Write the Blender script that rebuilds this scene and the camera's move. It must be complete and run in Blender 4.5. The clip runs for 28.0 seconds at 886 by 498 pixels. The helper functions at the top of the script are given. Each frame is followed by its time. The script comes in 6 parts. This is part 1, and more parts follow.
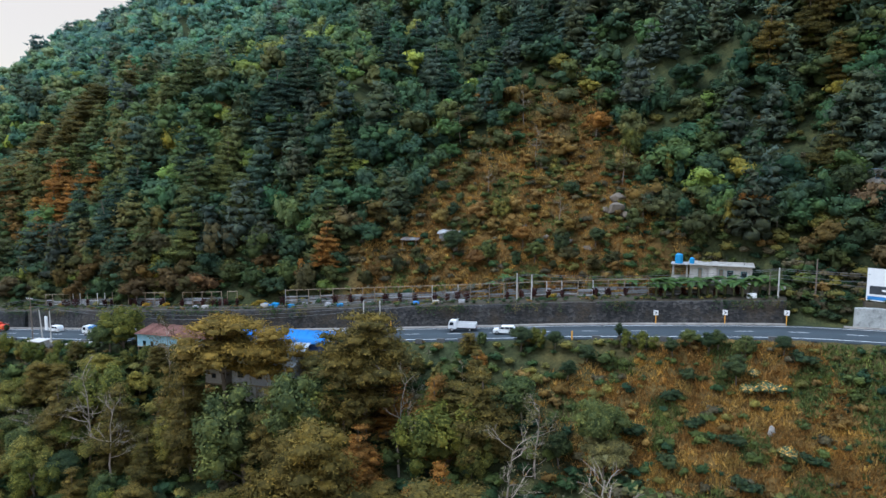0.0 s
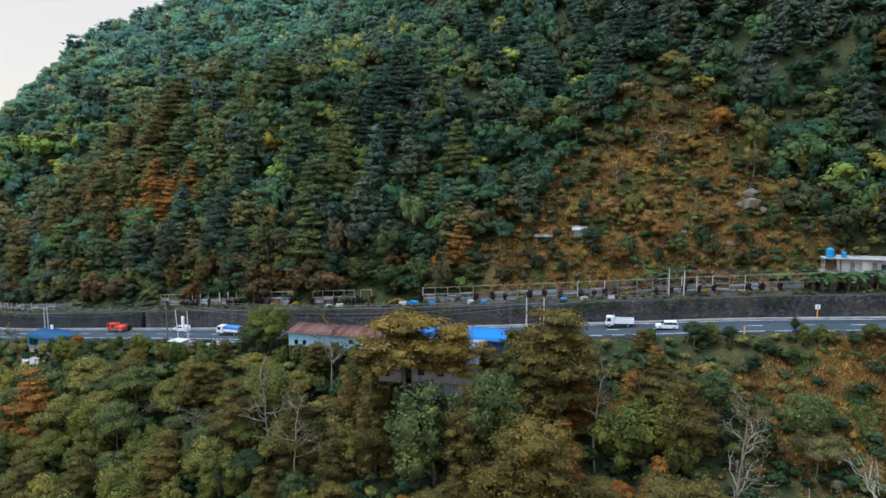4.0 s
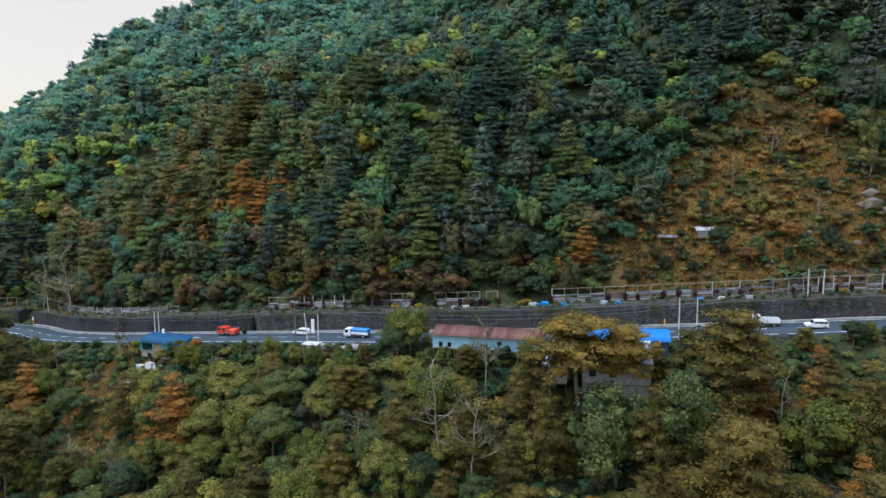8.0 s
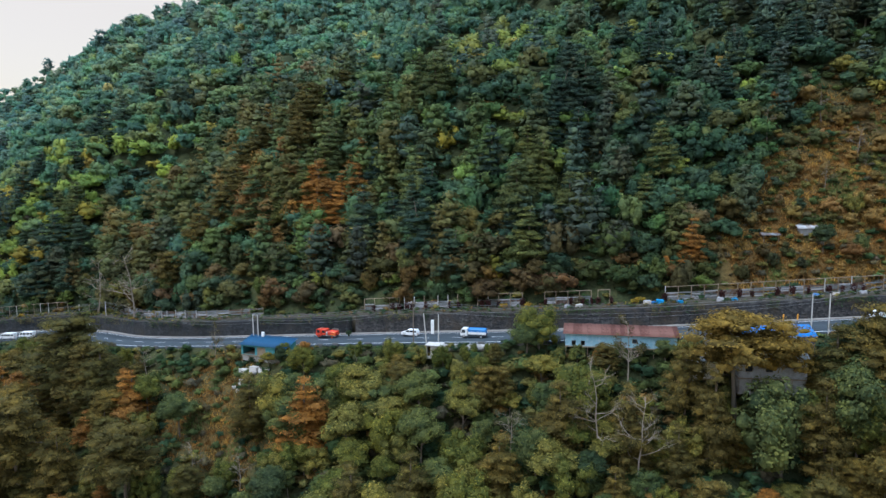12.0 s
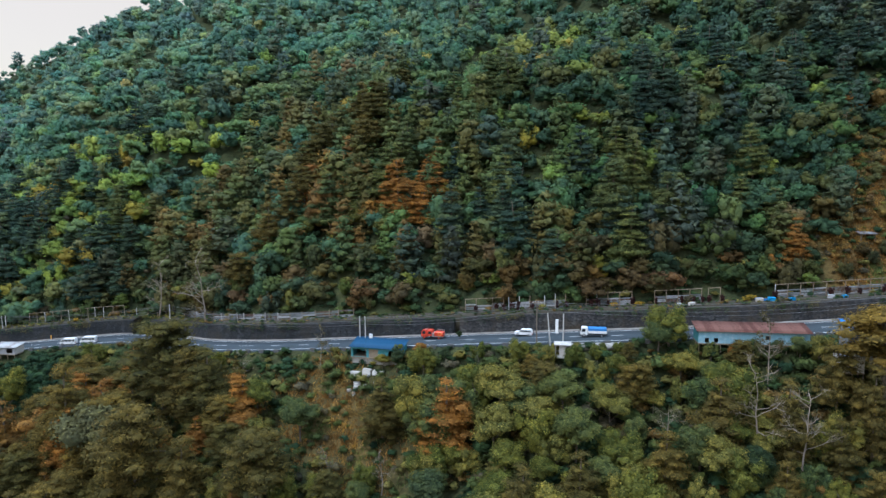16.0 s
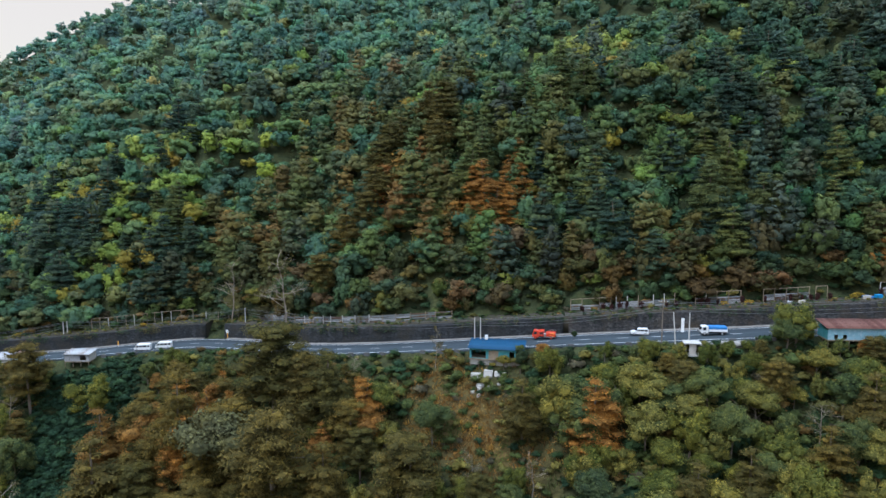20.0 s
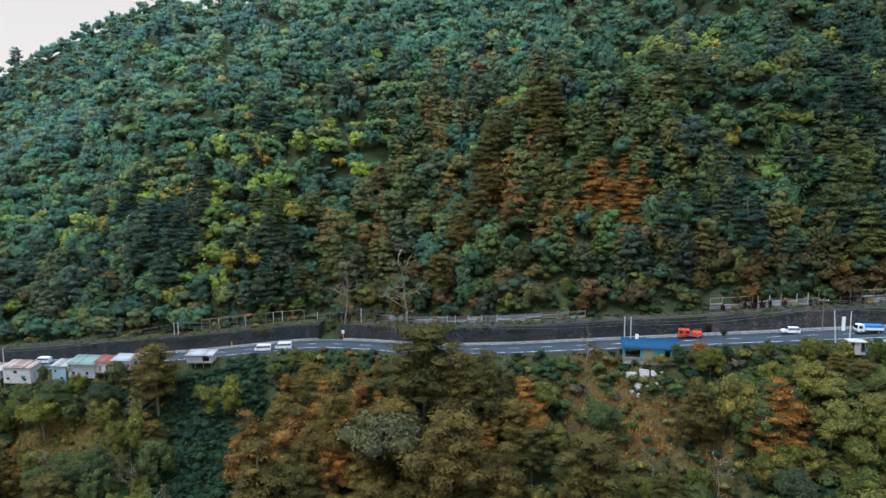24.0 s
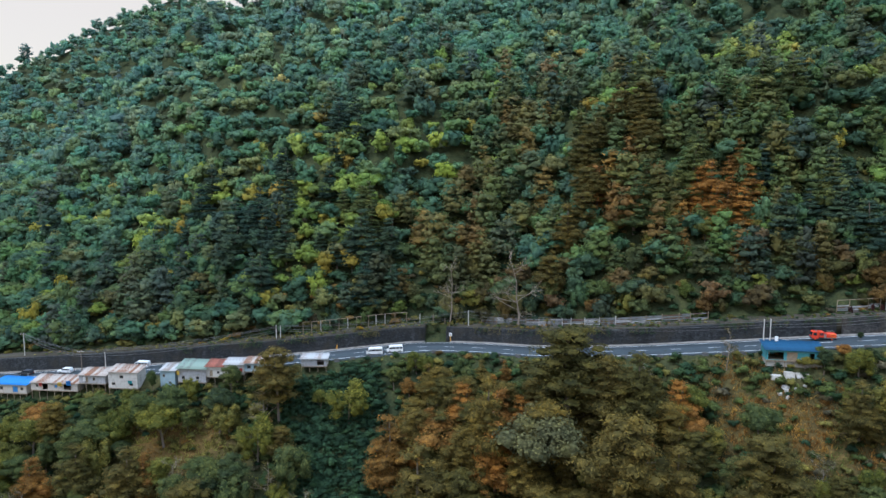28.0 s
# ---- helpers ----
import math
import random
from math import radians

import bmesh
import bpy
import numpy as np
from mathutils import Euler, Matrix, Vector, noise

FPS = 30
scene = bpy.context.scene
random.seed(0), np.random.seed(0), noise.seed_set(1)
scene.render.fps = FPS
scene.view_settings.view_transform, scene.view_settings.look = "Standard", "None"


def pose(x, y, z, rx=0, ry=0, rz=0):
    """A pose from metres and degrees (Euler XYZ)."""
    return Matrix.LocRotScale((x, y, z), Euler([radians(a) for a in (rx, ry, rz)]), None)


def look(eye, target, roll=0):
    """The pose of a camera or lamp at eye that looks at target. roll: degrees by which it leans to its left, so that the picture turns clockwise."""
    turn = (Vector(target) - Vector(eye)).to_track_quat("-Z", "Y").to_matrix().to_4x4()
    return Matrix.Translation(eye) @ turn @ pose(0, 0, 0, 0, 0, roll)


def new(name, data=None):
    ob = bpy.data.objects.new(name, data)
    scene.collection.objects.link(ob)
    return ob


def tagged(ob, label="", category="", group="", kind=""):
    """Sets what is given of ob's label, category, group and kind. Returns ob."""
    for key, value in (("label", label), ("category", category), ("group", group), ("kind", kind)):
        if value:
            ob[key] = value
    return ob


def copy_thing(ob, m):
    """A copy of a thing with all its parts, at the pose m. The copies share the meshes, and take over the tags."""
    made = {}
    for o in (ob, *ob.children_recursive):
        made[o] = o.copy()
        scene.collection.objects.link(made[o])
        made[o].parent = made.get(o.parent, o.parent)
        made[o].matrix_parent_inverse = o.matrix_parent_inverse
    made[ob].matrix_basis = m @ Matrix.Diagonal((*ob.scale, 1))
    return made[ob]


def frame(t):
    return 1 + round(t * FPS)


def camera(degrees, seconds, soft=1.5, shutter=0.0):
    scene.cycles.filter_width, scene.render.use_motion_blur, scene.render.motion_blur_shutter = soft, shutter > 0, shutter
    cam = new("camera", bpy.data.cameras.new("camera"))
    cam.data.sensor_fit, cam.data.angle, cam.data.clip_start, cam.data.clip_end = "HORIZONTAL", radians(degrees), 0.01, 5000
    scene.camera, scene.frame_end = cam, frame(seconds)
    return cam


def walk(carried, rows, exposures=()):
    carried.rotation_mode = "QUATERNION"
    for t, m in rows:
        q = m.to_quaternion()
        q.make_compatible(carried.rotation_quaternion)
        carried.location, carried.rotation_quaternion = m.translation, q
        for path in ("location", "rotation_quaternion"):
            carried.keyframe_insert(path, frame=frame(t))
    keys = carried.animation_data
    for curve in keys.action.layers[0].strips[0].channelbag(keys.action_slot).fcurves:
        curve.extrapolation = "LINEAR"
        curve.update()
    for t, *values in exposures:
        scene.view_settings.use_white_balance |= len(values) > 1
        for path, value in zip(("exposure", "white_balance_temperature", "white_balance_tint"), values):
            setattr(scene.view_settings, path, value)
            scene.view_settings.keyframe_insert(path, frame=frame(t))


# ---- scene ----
import itertools

cam = camera(65.0, 28.0, soft=1.5)
METRES, EYE, TILT, LEAN, TURN = 276.0, 31.0, -6.8, 0.0, 0.0
ROWS = [
    (0.0, 0.0, 0.0, 0.0, 0.0, 0.0, -0.0),
    (0.5, -0.0152, -0.0002, -0.0005, -0.23, -0.02, 0.09),
    (1.0, -0.0309, -0.0002, -0.0008, -0.45, -0.06, 0.17),
    (1.5, -0.047, -0.0004, -0.001, -0.51, -0.07, 0.22),
    (2.0, -0.0633, -0.0003, -0.0012, -0.52, -0.09, 0.29),
    (2.5, -0.08, -0.0004, -0.0011, -0.54, -0.12, 0.3),
    (3.0, -0.0967, -0.0003, -0.0009, -0.56, -0.13, 0.31),
    (3.5, -0.1131, 0.0001, -0.0007, -0.6, -0.12, 0.37),
    (5.5, -0.1783, 0.0016, -0.0011, -1.15, -0.2, 0.59),
    (6.0, -0.1946, 0.0018, -0.0009, -1.33, -0.19, 0.64),
    (6.5, -0.2111, 0.0021, -0.0002, -1.54, -0.22, 0.69),
    (7.0, -0.2275, 0.0023, 0.0006, -1.73, -0.22, 0.74),
    (7.5, -0.2428, 0.0024, 0.0015, -1.93, -0.23, 0.76),
    (8.0, -0.2596, 0.0027, 0.0027, -2.13, -0.22, 0.78),
    (8.5, -0.2763, 0.0032, 0.0037, -2.4, -0.22, 0.85),
    (9.0, -0.2935, 0.004, 0.0042, -2.74, -0.22, 0.9),
    (9.5, -0.3112, 0.0047, 0.0047, -3.12, -0.25, 0.93),
    (10.0, -0.3288, 0.0058, 0.0049, -3.5, -0.25, 0.97),
    (10.5, -0.3464, 0.0071, 0.005, -3.99, -0.24, 1.04),
    (11.0, -0.3644, 0.0085, 0.005, -4.53, -0.26, 1.08),
    (11.5, -0.3823, 0.01, 0.0049, -5.04, -0.26, 1.15),
    (12.0, -0.4004, 0.0115, 0.0047, -5.56, -0.26, 1.21),
    (12.5, -0.4187, 0.0135, 0.0046, -6.08, -0.26, 1.26),
    (14.5, -0.4928, 0.0237, 0.006, -8.07, -0.3, 1.39),
    (15.0, -0.5114, 0.0268, 0.0064, -8.54, -0.3, 1.42),
    (15.5, -0.5301, 0.0298, 0.0072, -9.0, -0.32, 1.43),
    (16.0, -0.5487, 0.0331, 0.0079, -9.46, -0.34, 1.44),
    (16.5, -0.5673, 0.0366, 0.0088, -9.94, -0.35, 1.44),
    (17.0, -0.5859, 0.0402, 0.0096, -10.41, -0.35, 1.44),
    (17.5, -0.6044, 0.0442, 0.0105, -10.88, -0.36, 1.45),
    (18.0, -0.6226, 0.0483, 0.011, -11.37, -0.33, 1.49),
    (18.5, -0.6407, 0.0526, 0.0111, -11.85, -0.32, 1.56),
    (19.0, -0.6589, 0.0569, 0.0111, -12.35, -0.32, 1.6),
    (19.5, -0.6771, 0.0613, 0.0109, -12.76, -0.31, 1.65),
    (20.0, -0.6952, 0.0658, 0.0108, -13.04, -0.29, 1.69),
    (20.5, -0.7131, 0.0704, 0.0105, -13.1, -0.28, 1.72),
    (21.0, -0.731, 0.0751, 0.0105, -13.16, -0.26, 1.73),
    (21.5, -0.749, 0.08, 0.0104, -13.2, -0.24, 1.73),
    (23.5, -0.8211, 0.1001, 0.0125, -13.58, -0.23, 1.76),
    (24.0, -0.8393, 0.1053, 0.0132, -13.79, -0.22, 1.77),
    (24.5, -0.8572, 0.1106, 0.0139, -13.99, -0.22, 1.77),
    (25.0, -0.8751, 0.1159, 0.015, -14.19, -0.22, 1.76),
    (25.5, -0.8929, 0.1213, 0.0159, -14.4, -0.22, 1.76),
    (26.0, -0.9107, 0.1268, 0.0165, -14.61, -0.22, 1.77),
    (26.5, -0.9286, 0.1325, 0.0171, -14.82, -0.22, 1.78),
    (27.0, -0.9463, 0.1381, 0.0178, -15.0, -0.24, 1.77),
    (27.5, -0.964, 0.1438, 0.0185, -15.21, -0.23, 1.76),
    (28.0, -0.9819, 0.1497, 0.0193, -15.41, -0.23, 1.74),
]
walk(cam, [(t, pose(0, 0, EYE, TILT, LEAN, TURN) @ pose(METRES * x, METRES * y, METRES * z, 90 + pitch, roll, yaw)) for t, x, y, z, yaw, pitch, roll in ROWS], [(0.0, 0.12, 5150, 14), (28.0, 0.12, 5150, 14)])

# ---------------------------------------------------------------- sky and sun
world = bpy.data.worlds.new("overcast")
scene.world = world
world.use_nodes = True
wn, wl = world.node_tree.nodes, world.node_tree.links
wn.clear()
w_out = wn.new("ShaderNodeOutputWorld")
w_add = wn.new("ShaderNodeAddShader")
w_sky = wn.new("ShaderNodeTexSky")
w_sky.sky_type = "NISHITA"
w_sky.sun_disc = False
w_sky.sun_elevation, w_sky.sun_rotation = radians(60), radians(-108)
w_sky.dust_density, w_sky.altitude = 4.0, 900
w_bg = wn.new("ShaderNodeBackground")
w_bg.inputs["Strength"].default_value = 0.06
w_cloud = wn.new("ShaderNodeBackground")
w_cloud.inputs["Strength"].default_value = 1.0
# a veil of pale warm cloud over the ridges, brighter and bluer overhead
w_at, w_up, w_veil = wn.new("ShaderNodeTexCoord"), wn.new("ShaderNodeSeparateXYZ"), wn.new("ShaderNodeValToRGB")
wl.new(w_at.outputs["Generated"], w_up.inputs[0])
wl.new(w_up.outputs["Z"], w_veil.inputs["Fac"])
w_veil.color_ramp.elements[0].position, w_veil.color_ramp.elements[0].color = 0.2, (0.73, 0.545, 0.28, 1)
w_veil.color_ramp.elements[1].position, w_veil.color_ramp.elements[1].color = 0.85, (1.45, 1.72, 1.85, 1)
wl.new(w_veil.outputs["Color"], w_cloud.inputs["Color"])
wl.new(w_sky.outputs[0], w_bg.inputs["Color"])
wl.new(w_bg.outputs[0], w_add.inputs[0])
wl.new(w_cloud.outputs[0], w_add.inputs[1])
wl.new(w_add.outputs[0], w_out.inputs["Surface"])

sun_data = bpy.data.lights.new("sun", "SUN")
sun_data.energy, sun_data.angle, sun_data.color = 2.4, radians(14), (1.0, 0.92, 0.8)
sun = new("sun", sun_data)
sun.matrix_world = look((-245, 140, 330), (-80, 200, 0))


# ---------------------------------------------------------------- materials
class Mat:
    """A node material in the making."""

    def __init__(self, name, rough=0.8, metal=0.0):
        self.m = bpy.data.materials.new(name)
        self.m.use_nodes = True
        self.n, self.l = self.m.node_tree.nodes, self.m.node_tree.links
        self.b = self.n["Principled BSDF"]
        self.b.inputs["Roughness"].default_value = rough
        self.b.inputs["Metallic"].default_value = metal

    def coord(self, scale=(1, 1, 1)):
        c, mp = self.n.new("ShaderNodeTexCoord"), self.n.new("ShaderNodeMapping")
        mp.inputs["Scale"].default_value = scale
        self.l.new(c.outputs["Object"], mp.inputs["Vector"])
        return mp.outputs[0]

    def noise(self, scale, detail=4, rough=0.6, vec=None):
        t = self.n.new("ShaderNodeTexNoise")
        t.inputs["Scale"].default_value, t.inputs["Detail"].default_value, t.inputs["Roughness"].default_value = scale, detail, rough
        self.l.new(vec if vec else self.coord(), t.inputs["Vector"])
        return t.outputs["Fac"]

    def ramp(self, fac, stops):
        r = self.n.new("ShaderNodeValToRGB")
        e = r.color_ramp.elements
        e[0].position, e[0].color = stops[0][0], (*stops[0][1], 1)
        e[1].position, e[1].color = stops[-1][0], (*stops[-1][1], 1)
        for p, c in stops[1:-1]:
            k = e.new(p)
            k.color = (*c, 1)
        self.l.new(fac, r.inputs["Fac"])
        return r.outputs["Color"]

    def mix(self, fac, a, b, how="MIX"):
        x = self.n.new("ShaderNodeMix")
        x.data_type, x.blend_type = "RGBA", how
        for socket, v in ((x.inputs["Factor"], fac), (x.inputs[6], a), (x.inputs[7], b)):
            if isinstance(v, (int, float)):
                socket.default_value = v
            elif isinstance(v, tuple):
                socket.default_value = (*v, 1)
            else:
                self.l.new(v, socket)
        return x.outputs[2]

    def colour(self, c):
        if isinstance(c, tuple):
            self.b.inputs["Base Color"].default_value = (*c, 1)
        else:
            self.l.new(c, self.b.inputs["Base Color"])
        return self

    def bump(self, h, strength=0.4, dist=0.05):
        k = self.n.new("ShaderNodeBump")
        k.inputs["Strength"].default_value, k.inputs["Distance"].default_value = strength, dist
        self.l.new(h, k.inputs["Height"])
        self.l.new(k.outputs[0], self.b.inputs["Normal"])
        return self

    def island(self):
        return self.n.new("ShaderNodeNewGeometry").outputs["Random Per Island"]

    def instance(self):
        return self.n.new("ShaderNodeObjectInfo").outputs["Random"]

    def attribute(self, name):
        a = self.n.new("ShaderNodeAttribute")
        a.attribute_name = name
        return a.outputs["Color"]


def scaled(c, k):
    return tuple(v * k for v in c)


def worn(name, base, rough=0.8, metal=0.0, spread=0.35, scale=0.7, stain=None, bump=0.3):
    """A surface of one colour with grain, and stains of a second colour."""
    m = Mat(name, rough, metal)
    big, fine = m.noise(scale, 5, 0.65), m.noise(scale * 9, 3, 0.6)
    c = m.ramp(big, [(0.3, scaled(base, 1 - spread)), (0.7, scaled(base, 1 + spread * 0.4))])
    if stain:
        c = m.mix(m.ramp(m.noise(scale * 1.7, 6, 0.7), [(0.5, (0, 0, 0)), (0.66, (1, 1, 1))]), c, stain)
    c = m.mix(0.3, c, m.ramp(fine, [(0.3, scaled(base, 0.5)), (0.7, scaled(base, 1.2))]))
    return m.colour(c).bump(fine, bump, 0.03).m


def leafy(name, dark, light, attr=False, gloss=0.7, grain=38.0):
    """Leaves: colour differs from leaf to leaf and from plant to plant."""
    m = Mat(name, gloss)
    if attr:
        base = m.attribute("tint")
        leaf = m.ramp(m.island(), [(0.0, (0.84, 0.84, 0.84)), (0.7, (1, 1, 1)), (1.0, (1.24, 1.2, 1.1))])
        c = m.mix(1.0, base, leaf, "MULTIPLY")
    else:
        leaf = m.ramp(m.island(), [(0.0, dark), (0.65, tuple((a + b) / 2 for a, b in zip(dark, light))), (1.0, light)])
        plant = m.ramp(m.instance(), [(0.0, (0.7, 0.8, 0.82)), (0.5, (1, 1, 1)), (1.0, (1.22, 1.15, 0.95))])
        c = m.mix(1.0, leaf, plant, "MULTIPLY")
    # fine random grain, with shaded gaps between leaves painted in as dark spots
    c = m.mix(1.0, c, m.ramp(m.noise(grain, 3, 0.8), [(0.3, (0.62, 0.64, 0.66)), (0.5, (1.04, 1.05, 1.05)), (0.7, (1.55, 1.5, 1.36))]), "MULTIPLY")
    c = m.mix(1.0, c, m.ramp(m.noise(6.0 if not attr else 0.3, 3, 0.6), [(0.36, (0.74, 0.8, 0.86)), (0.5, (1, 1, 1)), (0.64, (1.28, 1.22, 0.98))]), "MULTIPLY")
    m.colour(c).bump(m.noise(grain * 1.3, 3, 0.7), 0.7, 12.0 / grain ** 1.6 if not attr else 0.5)
    tr = m.n.new("ShaderNodeBsdfTranslucent")
    m.l.new(c, tr.inputs["Color"])
    mixs = m.n.new("ShaderNodeMixShader")
    mixs.inputs[0].default_value = 0.3
    m.l.new(m.b.outputs[0], mixs.inputs[1])
    m.l.new(tr.outputs[0], mixs.inputs[2])
    m.l.new(mixs.outputs[0], m.n["Material Output"].inputs["Surface"])
    m.b.inputs["Specular IOR Level"].default_value = 0.08
    return m.m


def build_ground_material():
    m = Mat("undergrowth_soil", 0.95)
    m.b.inputs["Specular IOR Level"].default_value = 0.05
    big, mid, fine = m.noise(0.035, 4, 0.6), m.noise(0.22, 5, 0.65), m.noise(1.6, 4, 0.7)
    green = m.ramp(mid, [(0.3, (0.024, 0.032, 0.016)), (0.5, (0.04, 0.048, 0.021)), (0.7, (0.066, 0.068, 0.026))])
    dry = m.ramp(mid, [(0.3, (0.07, 0.045, 0.016)), (0.55, (0.13, 0.08, 0.026)), (0.75, (0.21, 0.128, 0.04))])
    c = m.mix(m.attribute("dry"), green, dry)
    c = m.mix(1.0, c, m.ramp(fine, [(0.3, (0.5, 0.5, 0.5)), (0.7, (1.35, 1.35, 1.3))]), "MULTIPLY")
    return m.colour(c).bump(fine, 0.7, 0.25).m


def build_asphalt():
    m = Mat("asphalt", 0.9)
    m.b.inputs["Specular IOR Level"].default_value = 0.25
    v = m.coord()
    c = m.ramp(m.noise(0.12, 5, 0.7, v), [(0.3, (0.024, 0.036, 0.044)), (0.7, (0.042, 0.058, 0.067))])
    c = m.mix(0.35, c, m.ramp(m.noise(6, 3, 0.7), [(0.3, (0.022, 0.026, 0.028)), (0.7, (0.08, 0.084, 0.085))]))
    return m.colour(c).bump(m.noise(9, 2), 0.2, 0.01).m


def build_masonry(name="dark_stone_masonry", tone=(1, 1, 1)):
    m = Mat(name, 0.9)
    v = m.coord((1, 1, 1.5))
    vor = m.n.new("ShaderNodeTexVoronoi")
    vor.inputs["Scale"].default_value = 1.6
    m.l.new(v, vor.inputs["Vector"])
    stone = m.ramp(vor.outputs["Color"], [(0.1, (0.014, 0.014, 0.015)), (0.5, (0.034, 0.033, 0.032)), (0.9, (0.085, 0.08, 0.072))])
    streak = m.ramp(m.noise(0.5, 5, 0.7, m.coord((1, 1, 0.12))), [(0.42, (0.3, 0.3, 0.3)), (0.62, (1, 1, 1))])
    c = m.mix(0.8, stone, streak, "MULTIPLY")
    moss = m.ramp(m.noise(0.16, 5, 0.7), [(0.48, (0, 0, 0)), (0.66, (1, 1, 1))])
    c = m.mix(moss, c, m.ramp(m.noise(2.2, 4), [(0.3, (0.02, 0.016, 0.01)), (0.7, (0.06, 0.044, 0.026))]))
    c = m.mix(1.0, c, tone, "MULTIPLY")
    return m.colour(c).bump(vor.outputs["Distance"], 0.8, 0.12).m


def corrugated(name, base, rust, amount=0.55, metal=0.0):
    m = Mat(name, 0.7, metal)
    m.b.inputs["Specular IOR Level"].default_value = 0.2
    add = m.n.new("ShaderNodeMath")
    add.operation = "MULTIPLY_ADD"
    add.inputs[1].default_value, add.inputs[2].default_value = 0.3, -0.15
    m.l.new(m.instance(), add.inputs[0])
    total = m.n.new("ShaderNodeMath")
    m.l.new(m.noise(0.9, 6, 0.75), total.inputs[0])
    m.l.new(add.outputs[0], total.inputs[1])
    n = total.outputs[0]
    mask = m.ramp(n, [(amount, (0, 0, 0)), (amount + 0.12, (1, 1, 1))])
    plate = m.ramp(m.noise(0.35, 3), [(0.3, scaled(base, 0.75)), (0.7, scaled(base, 1.1))])
    c = m.mix(mask, plate, m.ramp(m.noise(4, 3), [(0.3, scaled(rust, 0.6)), (0.7, rust)]))
    return m.colour(c).bump(m.noise(5, 3), 0.15, 0.02).m


GROUND = build_ground_material()
ASPHALT = build_asphalt()
MASONRY = build_masonry()
# the same masonry in a darker, bluer tone for the stretches to the left
SLATE_MASONRY = build_masonry("slate_dark_masonry", (0.5, 0.58, 0.66))
KERB_CONCRETE = worn("dirty_kerb_concrete", (0.24, 0.22, 0.19), 0.9, spread=0.5, stain=(0.05, 0.048, 0.04), scale=0.35)
CONCRETE = worn("weathered_concrete", (0.36, 0.34, 0.3), 0.9, stain=(0.12, 0.11, 0.09), scale=0.5)
OLD_CONCRETE = worn("stained_concrete_wall", (0.33, 0.34, 0.32), 0.9, stain=(0.07, 0.075, 0.07), scale=0.45)
SOIL = worn("earth_bank", (0.045, 0.036, 0.02), 0.95, stain=(0.024, 0.032, 0.014), scale=0.5)
WHITE_LINE = worn("road_paint", (0.62, 0.62, 0.6), 0.7, stain=(0.25, 0.25, 0.25), scale=2.0)
WHITE_WALL = worn("white_wall_paint", (0.52, 0.49, 0.44), 0.85, spread=0.35, stain=(0.25, 0.22, 0.18))
CREAM_WALL = worn("cream_wall_paint", (0.46, 0.42, 0.36), 0.85, spread=0.2, stain=(0.33, 0.27, 0.2))
GREY_BOARD = worn("grey_weathered_boards", (0.36, 0.36, 0.36), 0.9, stain=(0.16, 0.14, 0.12))
BLUE_WALL = worn("faded_blue_board_wall", (0.28, 0.38, 0.42), 0.8, spread=0.35, stain=(0.36, 0.36, 0.34))
TEAL_WALL = worn("teal_painted_wall", (0.05, 0.22, 0.24), 0.7, stain=(0.12, 0.26, 0.28))
BLUE_ROOF = corrugated("blue_roof_sheet", (0.03, 0.165, 0.43), (0.02, 0.1, 0.27), 0.62)
DEEP_BLUE_ROOF = corrugated("deep_blue_roof_sheet", (0.012, 0.06, 0.125), (0.01, 0.04, 0.08), 0.6)
GREY_ROOF = corrugated("grey_roof_sheet", (0.37, 0.41, 0.45), (0.26, 0.28, 0.3), 0.6)
RUST_ROOF = corrugated("rusty_roof_sheet", (0.25, 0.085, 0.055), (0.13, 0.05, 0.032), 0.5)
PALE_RUST_ROOF = corrugated("half_rusted_roof_sheet", (0.37, 0.32, 0.27), (0.22, 0.105, 0.055), 0.46)
WHITE_ROOF = corrugated("whitish_roof_sheet", (0.38, 0.38, 0.37), (0.25, 0.2, 0.16), 0.5)
SHED_WALL = worn("pale_blue_sheet_wall", (0.23, 0.4, 0.47), 0.7, spread=0.25, stain=(0.4, 0.5, 0.54))
SHED_ROOF = corrugated("patchy_rust_roof_sheet", (0.15, 0.07, 0.05), (0.095, 0.034, 0.022), 0.47)
GREEN_ROOF = corrugated("pale_green_roof_sheet", (0.19, 0.25, 0.2), (0.15, 0.17, 0.14), 0.55)
SHEET_FENCE = corrugated("old_fence_sheet", (0.17, 0.18, 0.18), (0.12, 0.07, 0.045), 0.5)
TIMBER = worn("bare_timber", (0.26, 0.2, 0.13), 0.9, stain=(0.12, 0.09, 0.06), scale=1.5)
POLE_CONCRETE = worn("pale_pole_concrete", (0.5, 0.48, 0.44), 0.85)
DARK_STEEL = worn("dark_steel", (0.05, 0.05, 0.05), 0.6, 0.4)
BARK = worn("grey_bark", (0.17, 0.135, 0.1), 0.95, stain=(0.07, 0.055, 0.04), scale=1.2)
PALE_BARK = worn("pale_bare_bark", (0.27, 0.22, 0.165), 0.95, stain=(0.2, 0.16, 0.12), scale=1.2)
ROCK = worn("weathered_rock", (0.15, 0.12, 0.085), 0.95, stain=(0.085, 0.066, 0.045), scale=0.6, bump=0.7)
GLASS_DARK = Mat("dark_window_glass", 0.08).colour((0.02, 0.025, 0.03)).m
YELLOW_PAINT = worn("yellow_post_paint", (0.75, 0.36, 0.03), 0.6)
RED_PAINT = worn("fire_red_paint", (0.62, 0.055, 0.02), 0.35, spread=0.2)
WHITE_PAINT = worn("white_vehicle_paint", (0.78, 0.78, 0.76), 0.35, spread=0.12)
